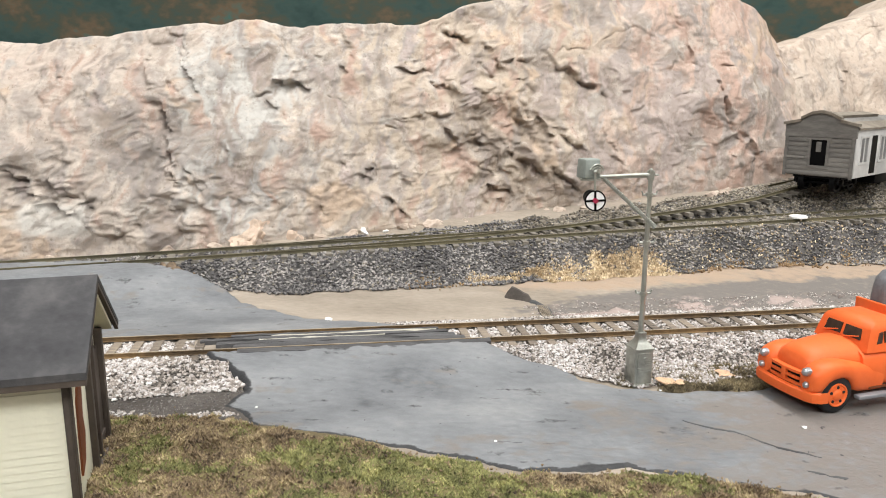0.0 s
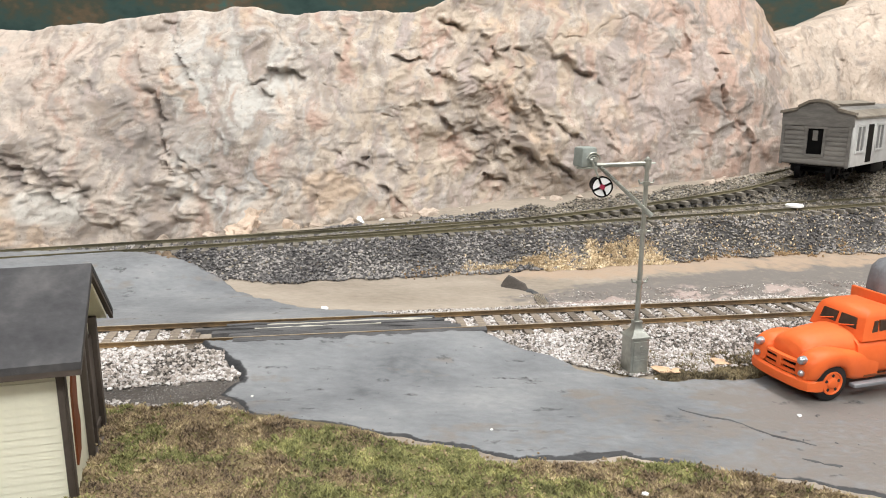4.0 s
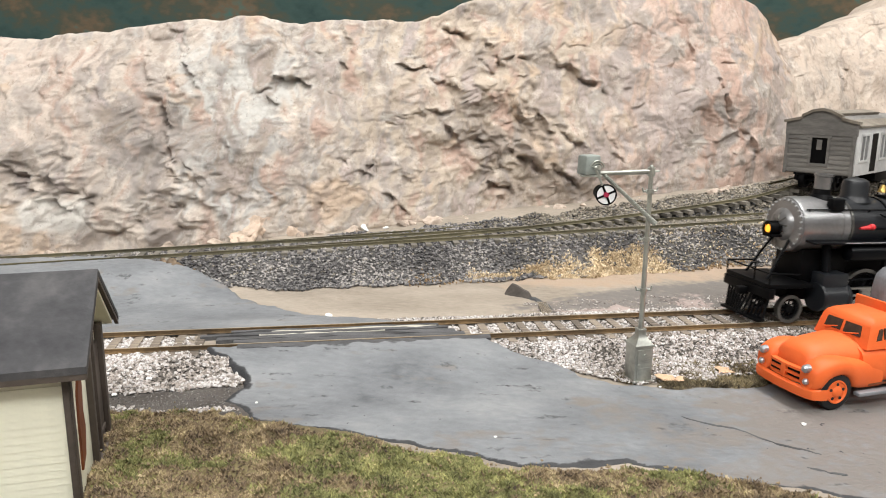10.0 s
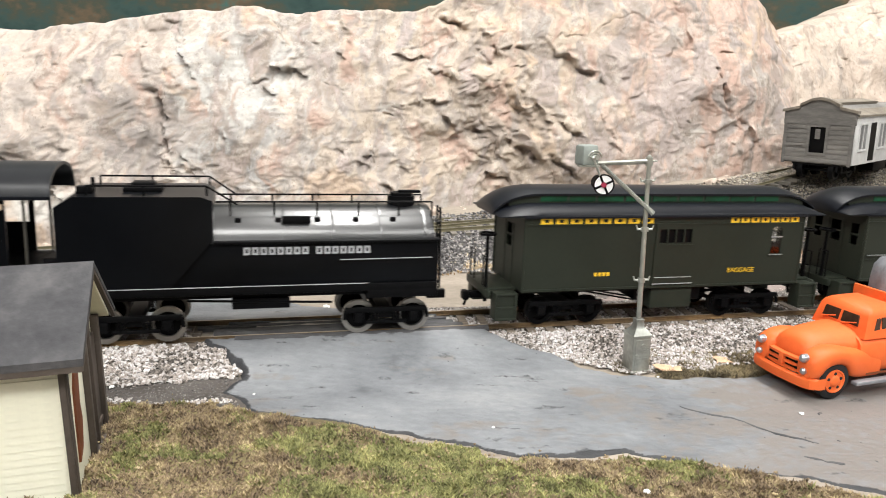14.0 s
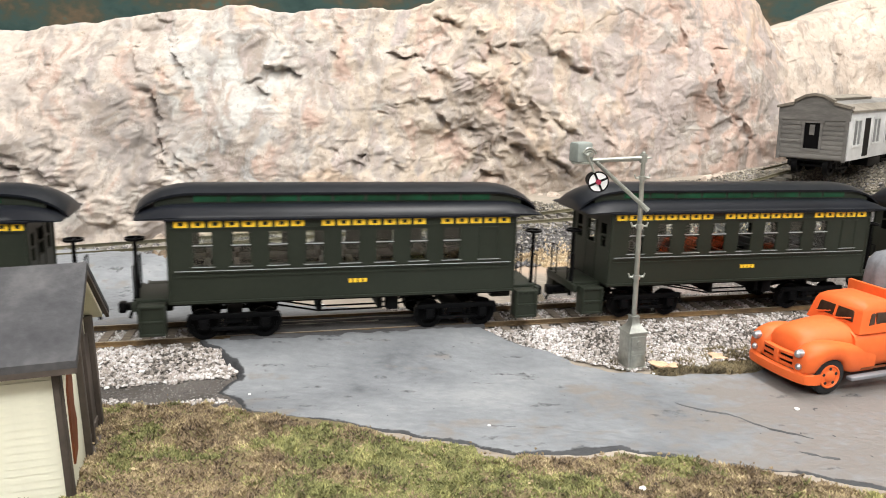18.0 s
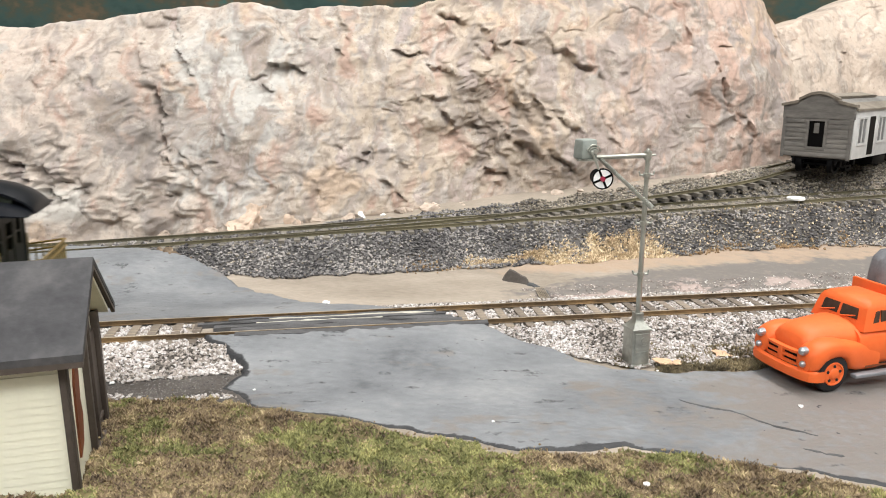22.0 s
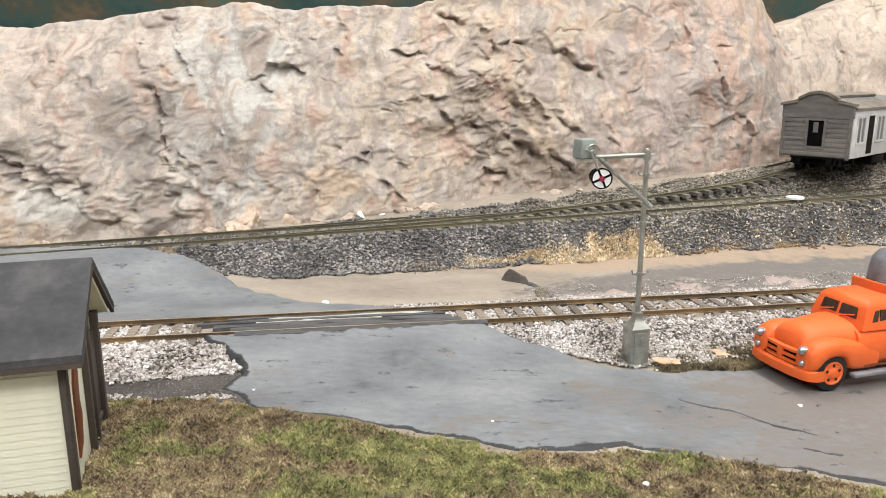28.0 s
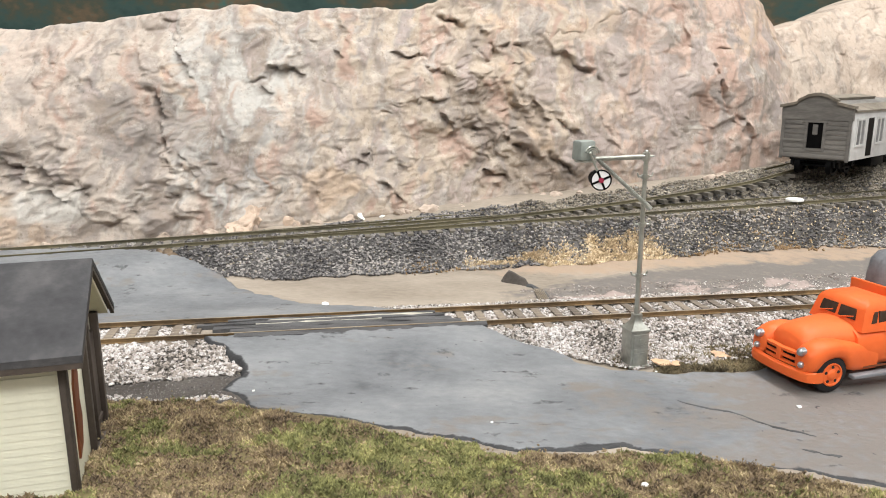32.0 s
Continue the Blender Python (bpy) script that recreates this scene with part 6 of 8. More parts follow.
quick("tank", tender, M_TENDER, lambda bm: lathe(bm, [(3, 51.4), (10, 51.0), (13.2, 50.2), (13.6, 49), (13.6, -28)], Matrix.Translation((0, 0, 28.2)) @ ALONG, 48), "", 30)
for sg in (-1, 1):
    quick("tank_skirt", tender, M_LOCO, lambda bm: box(bm, -30, 51, sg * 14.2 - 0.4, sg * 14.2 + 0.4, 18, 31.6, 0.15))
for sg in (-1, 1):
    quick("tank_walkway", tender, M_BLACK, lambda bm: box(bm, -12.5, 51.5, min(sg * 11.5, sg * 15.6), max(sg * 11.5, sg * 15.6), 31.6, 32.3, 0.1))
    quick("sill_line", tender, M_EDGE, lambda bm: box(bm, -50, 30, sg * 15.66 - 0.07, sg * 15.66 + 0.07, 18.1, 18.35), "thin pale edge strip")
    quick("grab_iron", tender, M_EDGE, lambda bm: rod(bm, (22, sg * 14.9, 26.0), (49, sg * 14.9, 26.2), 0.16, n=5), "thin grab iron")
    def d_letters(bm, sg=sg):
        x = -4.6
        for word in (8, 7):
            for k in range(word):
                block(bm, x, x + 1.75, 28.0, 30.4, sg * 14.66)
                x += 2.28
            x += 1.6
    quick("lettering", tender, M_SILVER_TXT, d_letters, "silver lettering bars")
    quick("top_rail", tender, M_BLACK, lambda bm: (rod(bm, (-12, sg * 8, 43.6), (50, sg * 8, 43.6), 0.3, n=6), [rod(bm, (x, sg * 8, 38.5), (x, sg * 8, 43.6), 0.3, n=6) for x in (-8, 4, 16, 28, 40, 50)], [box(bm, x - 0.8, x + 0.8, sg * 9.4 - 0.7, sg * 9.4 + 0.7, 37.2, 38.8, 0.2) for x in (-6, 5, 16, 27, 38)]))
    quick("bunker_rail", tender, M_BLACK, lambda bm: (rod(bm, (-44, sg * 12, 49), (-14, sg * 12, 49), 0.3, n=6), rod(bm, (-14, sg * 12, 49), (-6, sg * 10, 43), 0.3, n=6), [rod(bm, (x, sg * 12, 46), (x, sg * 12, 49), 0.3, n=6) for x in (-44, -30, -14)]))
for x in (-8, 6, 20, 34, 47):
    quick("tank_band", tender, M_TENDER, lambda bm: lathe(bm, [(13.5, x), (13.85, x), (13.85, x + 0.7), (13.5, x + 0.7)], Matrix.Translation((0, 0, 28.2)) @ ALONG, 40, cap=False))
quick("tank_manhole", tender, M_BLACK, lambda bm: (rod(bm, (42, 0, 41), (42, 0, 44.6), 4.2, n=20), rod(bm, (42, 0, 44.6), (42, 0, 45.6), 3.4, n=20), box(bm, 41, 48, -1, 1, 45.4, 46.4, 0.3)), "tank filler hatch")
quick("bunker_hatch", tender, M_BLACK, lambda bm: (box(bm, -36, -26, -5, 5, 46, 47.6, 0.3), box(bm, -34, -28, -3, 3, 47.6, 48.8, 0.3), box(bm, -47, -43, -9, -6, 46, 48.4, 0.3), rod(bm, (-43.5, -4, 46), (-43.5, -4, 50.5), 0.5, n=8)))
quick("side_opening", tender, M_BLACK, lambda bm: box(bm, 6, 14, -11.4, -10.6, 37.0, 39.6, 0.5), "dark slot")
quick("underframe", tender, M_BLACK, lambda bm: (box(bm, -51, 51, -12, 12, 13.5, 15.6, 0.3), box(bm, -51, 51, -15.4, 15.4, 15.4, 18.0, 0.3), box(bm, 30, 51, -15.4, 15.4, 13, 16, 0.3), box(bm, 51, 57, -1.2, 1.2, 8, 11, 0.3), rod(bm, (-20, -13, 13.4), (20, -13, 11.5), 0.4, n=6), box(bm, -8, 8, -13, -6, 10, 13.6, 0.4)))
for sg in (-1, 1):
    quick("front_ladder", tender, M_BLACK, lambda bm: box(bm, -55, -51, sg * 13 - 1.4, sg * 13 + 1.4, 6, 28, 0.3))
for y in (-9, -5):
    quick("rear_ladder", tender, M_BLACK, lambda bm: rod(bm, (53, y, 14), (52.4, y, 42), 0.35, n=6))
for z in range(16, 42, 4):
    quick("ladder_rung", tender, M_BLACK, lambda bm: rod(bm, (52.8, -9, z), (52.8, -5, z), 0.3, n=6))
for ob in tender.children:
    ob.data.transform(Matrix.Diagonal((1.118, 1, 1, 1)))
for cx in (-38.0, 40.3):
    rail_truck(tender, cx, (-8.8, 9.6), 5.2, M_ROD, 11.2)


# passenger cars
def car_roof(car, half, over):
    """A two-stage roof with a raised clerestory that bends down to the ends."""
    L = half + over
    low = [(-16.4, 39.4), (-16.4, 40.2), (-14.5, 41.8), (-11.5, 42.9), (-8.6, 43.3), (8.6, 43.3), (11.5, 42.9), (14.5, 41.8), (16.4, 40.2), (16.4, 39.4)]
    ends = ((L + 0.6, 0.93, 0.04), (L, 0.985, 0.22), (L - 2.5, 1, 0.5), (L - 6, 1, 0.8), (L - 10, 1, 0.97), (half - 5, 1, 1))
    quick("lower_roof", car, M_COACH_ROOF, lambda bm: loft(bm, [[(q * x, y * k, 39.4 + (z - 39.4) * h) for y, z in low] for q, x, k, h in [(-1, *e) for e in ends] + [(1, *e) for e in ends[::-1]]]), "", 50)
    for sg in (-1, 1):
        quick("eave_line", car, M_COACH_ROOF, lambda bm: box(bm, -half - 1, half + 1, sg * 16.2 - 0.4, sg * 16.2 + 0.4, 39.0, 39.8, 0.2))
    up = [(-9.6, 45.9), (-9.6, 46.6), (-6.5, 47.7), (-3, 48.3), (0, 48.5), (3, 48.3), (6.5, 47.7), (9.6, 46.6), (9.6, 45.9)]
    hood = ((L + 0.9, 0.95, 6.7), (L + 0.2, 1, 5.4), (L - 1.6, 1, 3.9), (L - 4, 1, 2.5), (L - 7, 1, 1.3), (L - 10.5, 1, 0.5), (half - 5, 1, 0.08), (half - 9, 1, 0))
    quick("clerestory_roof", car, M_COACH_ROOF, lambda bm: loft(bm, [[(q * x, y * k, z - d) for y, z in up] for q, x, k, d in [(-1, *e) for e in hood] + [(1, *e) for e in hood[::-1]]]), "", 50)
    quick("clerestory_wall", car, M_COACH, lambda bm: loft(bm, [[(x, y, z - d) for y, z in ((-8.8, 42.6), (-8.8, 46.2), (8.8, 46.2), (8.8, 42.6))] for x, d in ((-L + 5, 2.6), (-L + 9, 1.1), (-half + 4, 0), (half - 4, 0), (L - 9, 1.1), (L - 5, 2.6))]), "", 20)
    n = 9
    w = (2 * half - 14) / n
    for sg in (-1, 1):
        for k in range(n):
            x = -half + 7 + k * w
            quick("clerestory_window", car, M_GREEN_GLASS, lambda bm: box(bm, x + 0.5, x + w - 0.5, sg * 8.85 - 0.15, sg * 8.85 + 0.15, 43.8, 45.7), "green clerestory glass")


def car_platform(car, half, sgn, gate=False):
    """An end platform: deck, steps, coupler and railing with a brake wheel."""
    L = half + 11.5
    x0, x1 = sorted((sgn * half, sgn * L))
    quick("platform_deck", car, M_COACH, lambda bm: (box(bm, x0, x1, -9.5, 9.5, 12.2, 13.4, 0.2), box(bm, min(sgn * (L - 1.4), sgn * L), max(sgn * (L - 1.4), sgn * L), -12.5, 12.5, 10.4, 13.2, 0.4)))
    quick("coupler", car, M_BLACK, lambda bm: (box(bm, min(sgn * (L - 2), sgn * (L + 4)), max(sgn * (L - 2), sgn * (L + 4)), -1.2, 1.2, 7.6, 9.8, 0.3), box(bm, min(sgn * (L + 3), sgn * (L + 5.4)), max(sgn * (L + 3), sgn * (L + 5.4)), -2.2, 1.6, 7.0, 10.4, 0.6), rod(bm, (sgn * (L + 1), 4, 9), (sgn * (L + 3), 4.6, 3.4), 0.5, n=6)))
    for sg in (-1, 1):
        quick("platform_steps", car, M_COACH, lambda bm: (box(bm, min(sgn * (half + 2), sgn * (half + 9)), max(sgn * (half + 2), sgn * (half + 9)), sg * 13 - 2.6, sg * 13 + 2.6, 12.0, 12.8, 0.15), box(bm, min(sgn * (half + 2), sgn * (half + 9)), max(sgn * (half + 2), sgn * (half + 9)), sg * 13.6 - 2.2, sg * 13.6 + 2.2, 7.4, 8.2, 0.15), box(bm, min(sgn * (half + 2), sgn * (half + 9)), max(sgn * (half + 2), sgn * (half + 9)), sg * 14.2 - 2.0, sg * 14.2 + 2.0, 3.4, 4.2, 0.15), box(bm, min(sgn * (half + 1.6), sgn * (half + 2.3)), max(sgn * (half + 1.6), sgn * (half + 2.3)), sg * 13.4 - 2.8, sg * 13.4 + 2.8, 3.4, 13, 0.2), box(bm, min(sgn * (half + 8.8), sgn * (half + 9.5)), max(sgn * (half + 8.8), sgn * (half + 9.5)), sg * 13.4 - 2.8, sg * 13.4 + 2.8, 3.4, 13, 0.2)))
        xs = sorted((sgn * (half + 2), sgn * (half + 9)))
        quick("step_riser", car, M_COACH, lambda bm: (box(bm, xs[0], xs[1], min(sg * 10.6, sg * 11.2), max(sg * 10.6, sg * 11.2), 3.4, 12.4), box(bm, xs[0], xs[1], sg * 14.9 - 0.2, sg * 14.9 + 0.2, 8.2, 12.2), box(bm, xs[0], xs[1], sg * 15.4 - 0.2, sg * 15.4 + 0.2, 4.2, 7.5)))
    if gate:
        return
    quick("end_rail", car, M_BLACK, lambda bm: ([rod(bm, (sgn * (L - 0.6), y, 13), (sgn * (L - 0.6), y, 24), 0.26, n=6) for y in (-9.5, -5, 5, 9.5)], [rod(bm, (sgn * (L - 0.6), y, 24), (sgn * (L - 0.6), y + d, 24), 0.26, n=6) for y, d in ((-9.5, 4.5), (5, 4.5))]))
    quick("brake_staff", car, M_BLACK, lambda bm: (rod(bm, (sgn * (L - 1.2), -6.8, 8), (sgn * (L - 1.2), -6.8, 32.2), 0.75, 0.6, 8), lathe(bm, [(2.4, 31.9), (3.0, 31.9), (3.0, 32.6), (2.4, 32.6), (2.4, 31.9)], Matrix.Translation((sgn * (L - 1.2), -6.8, 0)), 20, cap=False), [rod(bm, (sgn * (L - 1.2), -6.8, 32.2), (sgn * (L - 1.2) + 2.6 * math.cos(a), -6.8 + 2.6 * math.sin(a), 32.2), 0.3, n=5) for a in (0, 1.57, 3.14, 4.71)]), "black brake staff with wheel")


def passenger_car(name, at, length, label, windows, doors=(), words=((), 0, 0, 0, 0), number=(0, 4), belt=True, tank=None, gate=False, plain=False, panels=()):
    car = unit(name, at, label, "railway car", "cars of the train")
    h = length / 2
    for sg in (-1, 1):
        holes = [(a, b, 24.9, 35.5) for a, b, _ in windows] + [(a + 1.0, b - 1.0, 29.6, 35.0) for a, b in doors]
        holes = [tuple(q) for q in holes]
        quick("side_wall", car, M_COACH, lambda bm: opening_wall(bm, -h, h, 13.2, 39.3, sg * 15.5, -sg * 0.9, holes), "", 20)
        for a, b in ((-h, h),) if belt else ():
            segs, x = [], a
            for d0, d1 in sorted(doors):
                segs.append((x, d0 - 0.8))
                x = d1 + 0.8
            segs.append((x, b))
            for s0, s1 in segs:
                quick("belt_rail", car, M_COACH, lambda bm: (box(bm, s0 + 1.5, s1 - 1.5, sg * 15.75 - 0.25, sg * 15.75 + 0.25, 22.9, 23.7, 0.1), box(bm, s0 + 1.5, s1 - 1.5, sg * 15.62 - 0.13, sg * 15.62 + 0.13, 21.4, 21.9)))
                # highlight on the belt rail, put in as a thin pale strip
                quick("belt_highlight", car, M_EDGE, lambda bm: box(bm, s0 + 1.5, s1 - 1.5, sg * 15.98 - 0.04, sg * 15.98 + 0.04, 23.45, 23.65), "thin pale edge strip")
        quick("side_sill", car, M_COACH, lambda bm: (box(bm, -h, h, sg * 15.68 - 0.18, sg * 15.68 + 0.18, 13.2, 14.0), box(bm, -h, h, sg * 15.62 - 0.14, sg * 15.62 + 0.14, 36.4, 36.9)))
        for a, b, kind in windows:
            w = quick("window", car, M_COACH, lambda bm: (box(bm, a - 0.5, b + 0.5, sg * 15.65 - 0.2, sg * 15.65 + 0.2, 24.2, 24.9), box(bm, a, b, sg * 15.2 - 0.25, sg * 15.2 + 0.25, 30.8, 31.6), box(bm, a, a + 0.5, sg * 15.2 - 0.25, sg * 15.2 + 0.25, 24.9, 35.5), box(bm, b - 0.5, b, sg * 15.2 - 0.25, sg * 15.2 + 0.25, 24.9, 35.5)), "framed sash window")
            quick("pane", w, M_GLASS, lambda bm: box(bm, a + 0.3, b - 0.3, sg * 14.95 - 0.12, sg * 14.95 + 0.12, 24.9, 35.4), "glass pane")
            quick("sash_rail", w, M_EDGE, lambda bm: (box(bm, a + 0.3, b - 0.3, sg * 15.5 - 0.06, sg * 15.5 + 0.06, 31.2, 31.5), box(bm, a - 0.3, b + 0.3, sg * 15.88 - 0.04, sg * 15.88 + 0.04, 24.6, 24.8)), "thin pale sash strip")
            if kind == "arch":
                quick("arch_panel", w, M_COACH, lambda bm: [prism(bm, [(c, 35.6), (c, 33.0), (c + d * 0.9, 34.8), (c + d * 2.4, 35.6)], sg * 15.3 - 0.2, sg * 15.3 + 0.2, "y") for c, d in ((a, 1), (b, -1))])
            if kind == "pair":
                quick("mullion", w, M_COACH, lambda bm: box(bm, (a + b) / 2 - 0.5, (a + b) / 2 + 0.5, sg * 15.2 - 0.3, sg * 15.2 + 0.3, 24.9, 35.5))
        for a, b in doors:
            d = quick("baggage_door", car, M_COACH, lambda bm: (opening_wall(bm, a, b, 14.4, 36.2, sg * 15.5, sg * 0.4, [(a + 1.6 + k * (b - a - 3.2) / 4, a + 1.6 + (k + 1) * (b - a - 3.2) / 4 - 0.5, 29.8, 34.8) for k in range(4)]), box(bm, a + 0.8, b - 0.8, sg * 15.95 - 0.1, sg * 15.95 + 0.1, 28.6, 29.2), box(bm, a - 0.4, b + 0.4, sg * 15.8 - 0.3, sg * 15.8 + 0.3, 36.2, 37.0)), "sliding door with barred windows", 20)
            quick("door_pane", d, M_BLACK, lambda bm: box(bm, a + 1.2, b - 1.2, sg * 15.0 - 0.1, sg * 15.0 + 0.1, 29.6, 35.0), "dark pane")
            quick("door_kick_line", d, M_EDGE, lambda bm: (box(bm, a + 0.8, b - 0.8, sg * 15.95 - 0.05, sg * 15.95 + 0.05, 17.0, 17.25), box(bm, a + 0.2, b - 0.2, sg * 15.95 - 0.05, sg * 15.95 + 0.05, 14.6, 14.9)), "thin pale edge strip")
        for a, b in panels:
            p = quick("blank_panel", car, M_COACH, lambda bm: (box(bm, a, b, sg * 15.6 - 0.15, sg * 15.6 + 0.15, 35.2, 35.8), box(bm, a, a + 0.6, sg * 15.6 - 0.15, sg * 15.6 + 0.15, 24.9, 35.2), box(bm, b - 0.6, b, sg * 15.6 - 0.15, sg * 15.6 + 0.15, 24.9, 35.2), box(bm, a - 0.4, b + 0.4, sg * 15.66 - 0.2, sg * 15.66 + 0.2, 24.2, 24.9)), "blank framed window panel")
            quick("sill_line", p, M_EDGE, lambda bm: box(bm, a - 0.3, b + 0.3, sg * 15.9 - 0.04, sg * 15.9 + 0.04, 24.6, 24.8), "thin pale edge strip")
        counts, x, pitch, gap, fill = words
        if counts:
            quick("lettering", car, M_YELLOW, lambda bm: bars(bm, x if sg < 0 else -x - sum(counts) * pitch - gap * (len(counts) - 1), 36.95, 39.1, 15.6, sg, counts, pitch, gap, 0.8), "yellow lettering bars")
        nx, nn = number
        if nn:
            quick("number_bar", car, M_YELLOW, lambda bm: bars(bm, nx - 3.2, 18.2, 19.5, 15.6, sg, (nn,), 6.4 / nn, 0, 0.7, True), "yellow number bars")
    for sgn in (-1, 1):
        def d_end(bm, sgn=sgn):
            opening = [(-2.6, 2.6, 26.5, 35.0)] if plain else [(-11.6, -7.6, 26.5, 35.0), (-2.6, 2.6, 26.5, 35.0), (7.6, 11.6, 26.5, 35.0)]
            lo, hi = 26.5, 35.0
            xa, xb = sorted((sgn * h, sgn * (h - 0.9)))
            box(bm, xa, xb, -14.6, 14.6, 13.2, lo)
            box(bm, xa, xb, -14.6, 14.6, hi, 39.3)
            y = -14.6
            for a, b, _, _ in opening:
                box(bm, xa, xb, y, a, lo, hi)
                y = b
            box(bm, xa, xb, y, 14.6, lo, hi)
        ew = quick("end_wall", car, M_COACH, d_end, "", 20)
        for a, b in ((-11.6, -7.6), (-2.6, 2.6), (7.6, 11.6)):
            quick("end_window_bar", ew, M_COACH, lambda bm: box(bm, sgn * (h - 0.4) - 0.3, sgn * (h - 0.4) + 0.3, a, b, 30.4, 31.0))
        for y in (-4, 4):
            quick("door_post", ew, M_COACH, lambda bm: box(bm, sgn * h - 0.2, sgn * h + 0.25, y - 0.3, y + 0.3, 13.3, 35.8))
        for sg in (-1, 1):
            quick("corner_post", car, M_COACH, lambda bm: rod(bm, (sgn * h, sg * 15.4, 13.2), (sgn * h, sg * 15.4, 39.2), 0.5, n=8))
        car_platform(car, h, sgn, gate and sgn > 0)
    quick("floor", car, M_BLACK, lambda bm: (box(bm, -h + 0.5, h - 0.5, -14.6, 14.6, 12.4, 13.6), box(bm, -h + 6, h - 6, -14, -2.5, 13.6, 22.5, 0.4), box(bm, -h + 6, h - 6, 2.5, 14, 13.6, 22.5, 0.4)))
    for k in range(int((length - 16) / 9)):
        x = -h + 10 + 9 * k
        quick("seat", car, M_FASCIA, lambda bm: [box(bm, x, x + 1.6, y0, y1, 22.0, 24.9, 0.4) for y0, y1 in ((-13.6, -3.5), (3.5, 13.6))], "dark coach seat")
    quick("roof_lining", car, M_BLACK, lambda bm: box(bm, -h + 0.5, h - 0.5, -15, 15, 38.0, 39.2))
    car_roof(car, h, 9.0)
    for y in (-9.5, -4.5, 4.5, 9.5):
        quick("truss_rod", car, M_BLACK, lambda bm: loft(bm, [[(x, y + 0.32 * math.cos(a), z + 0.32 * math.sin(a)) for a in (0, 1.57, 3.14, 4.71)] for x, z in ((-h + 22, 12), (-10, 7.4), (10, 7.4), (h - 22, 12))]))
    for sx in (-10, 10):
        quick("needle_beam", car, M_BLACK, lambda bm: box(bm, sx - 0.8, sx + 0.8, -12, 12, 8, 12.6, 0.2))
    quick("brake_gear", car, M_BLACK, lambda bm: (rod(bm, (-4, 5, 10), (5, 5, 10), 2.2, n=14), box(bm, 12, 16, -13, -9, 7.6, 12.6, 0.4)))
    if tank:
        quick("tool_box", car, M_COACH, lambda bm: box(bm, tank[0], tank[1], -14.8, -8, 5.4, 12.8, 0.2), "olive tool box under the floor")
    for cx in (-h + 18.6, h - 18.6):
        rail_truck(car, cx, (-9.4, 9.4), 4.6)
    return car


def window_row(start, pitch, width, n):
    return [(start + pitch * k, start + pitch * k + width, "sash") for k in range(n)]


baggage = passenger_car("baggage_car", 365.6, 111.8, "dark olive baggage car with yellow lettering and sliding door", [(42.0, 47.4, "arch")], doors=[(-6.3, 10.3)], words=((8,), -50.6, 5.5, 0, 0.7), number=(-26, 4), belt=False, tank=(-5.5, 11.2), plain=True)
quick("lettering", baggage, M_YELLOW, lambda bm: [bars(bm, 24.0 if sg < 0 else -54.0, 36.95, 39.1, 15.6, sg, (7,), 4.3, 0, 0.8) for sg in (-1, 1)], "yellow lettering bars")


def text_mesh(words, size):
    c = bpy.data.curves.new("words", "FONT")
    c.body, c.size, c.align_x, c.align_y = words, size * MM, "CENTER", "CENTER"
    c.extrude = 0.05 * MM
    ob = new("words", c)
    me = bpy.data.meshes.new_from_object(ob.evaluated_get(bpy.context.evaluated_depsgraph_get()))
    bpy.data.objects.remove(ob)
    return me


me = text_mesh("BAGGAGE", 2.5)
me.materials.append(M_YELLOW)
for sg in (-1, 1):
    ob = new("baggage_word", me)
    ob.parent = baggage
    ob.matrix_basis = pose(sg * -30.5 * MM, sg * 15.62 * MM, 19.0 * MM, 90, 0, 0 if sg < 0 else 180)
combine = passenger_car("combine_car", 507.5, 113.0, "dark olive combine car with baggage door and passenger windows", [(9.7 + 11.05 * k, 16.0 + 11.05 * k, "sash") for k in range(4)], doors=[(-24.4, -9.8)], words=((8, 7), -4.6, 3.95, 2.2, 0.7), number=(28, 4), tank=(-8, 11.2))
quick("number_bar", combine, M_YELLOW, lambda bm: [bars(bm, -39.3 if sg < 0 else 32.7, 18.0, 19.7, 15.6, sg, (4,), 1.65, 0, 0.8, True) for sg in (-1, 1)], "yellow number bars")
row8 = window_row(-48.5, 11.2, 6.4, 8)
coach = passenger_car("passenger_coach", 657.0, 110.5, "dark olive passenger coach with eight windows and yellow lettering", row8, words=((8, 7, 5), -53.4, 4.93, 4.4, 0.7), number=(2.2, 4), panels=[(42.6, 49.6)])
passenger_car("passenger_coach", 803.6, 110.5, "dark olive passenger coach with eight windows and yellow lettering", row8, words=((8, 7, 5), -53.6, 4.93, 4.5, 0.7), number=(2.2, 4), panels=[(42.6, 49.6)])
business = passenger_car("business_car", 949.4, 112.0, "dark olive business car with a brass railed rear platform", [(-47.8, -40.1, "arch"), (-23.5, -5, "pair"), (7.9, 15, "sash"), (19, 26, "sash"), (30, 37, "sash"), (41.6, 48.4, "sash")], words=((8, 7, 5), -50.0, 4.62, 3.4, 0.7), number=(3, 3), gate=True)


gate = quick("platform_gate", business, M_OLD_BRASS, lambda bm: box(bm, 67.2, 67.7, -14.5, 14.5, 15.5, 25), "tan rear platform gate")
for y in np.linspace(-14.5, 14.5, 11):
    quick("gate_post", gate, M_OLD_BRASS, lambda bm: rod(bm, (67.8, y, 13), (67.8, y, 27), 0.32, n=6))
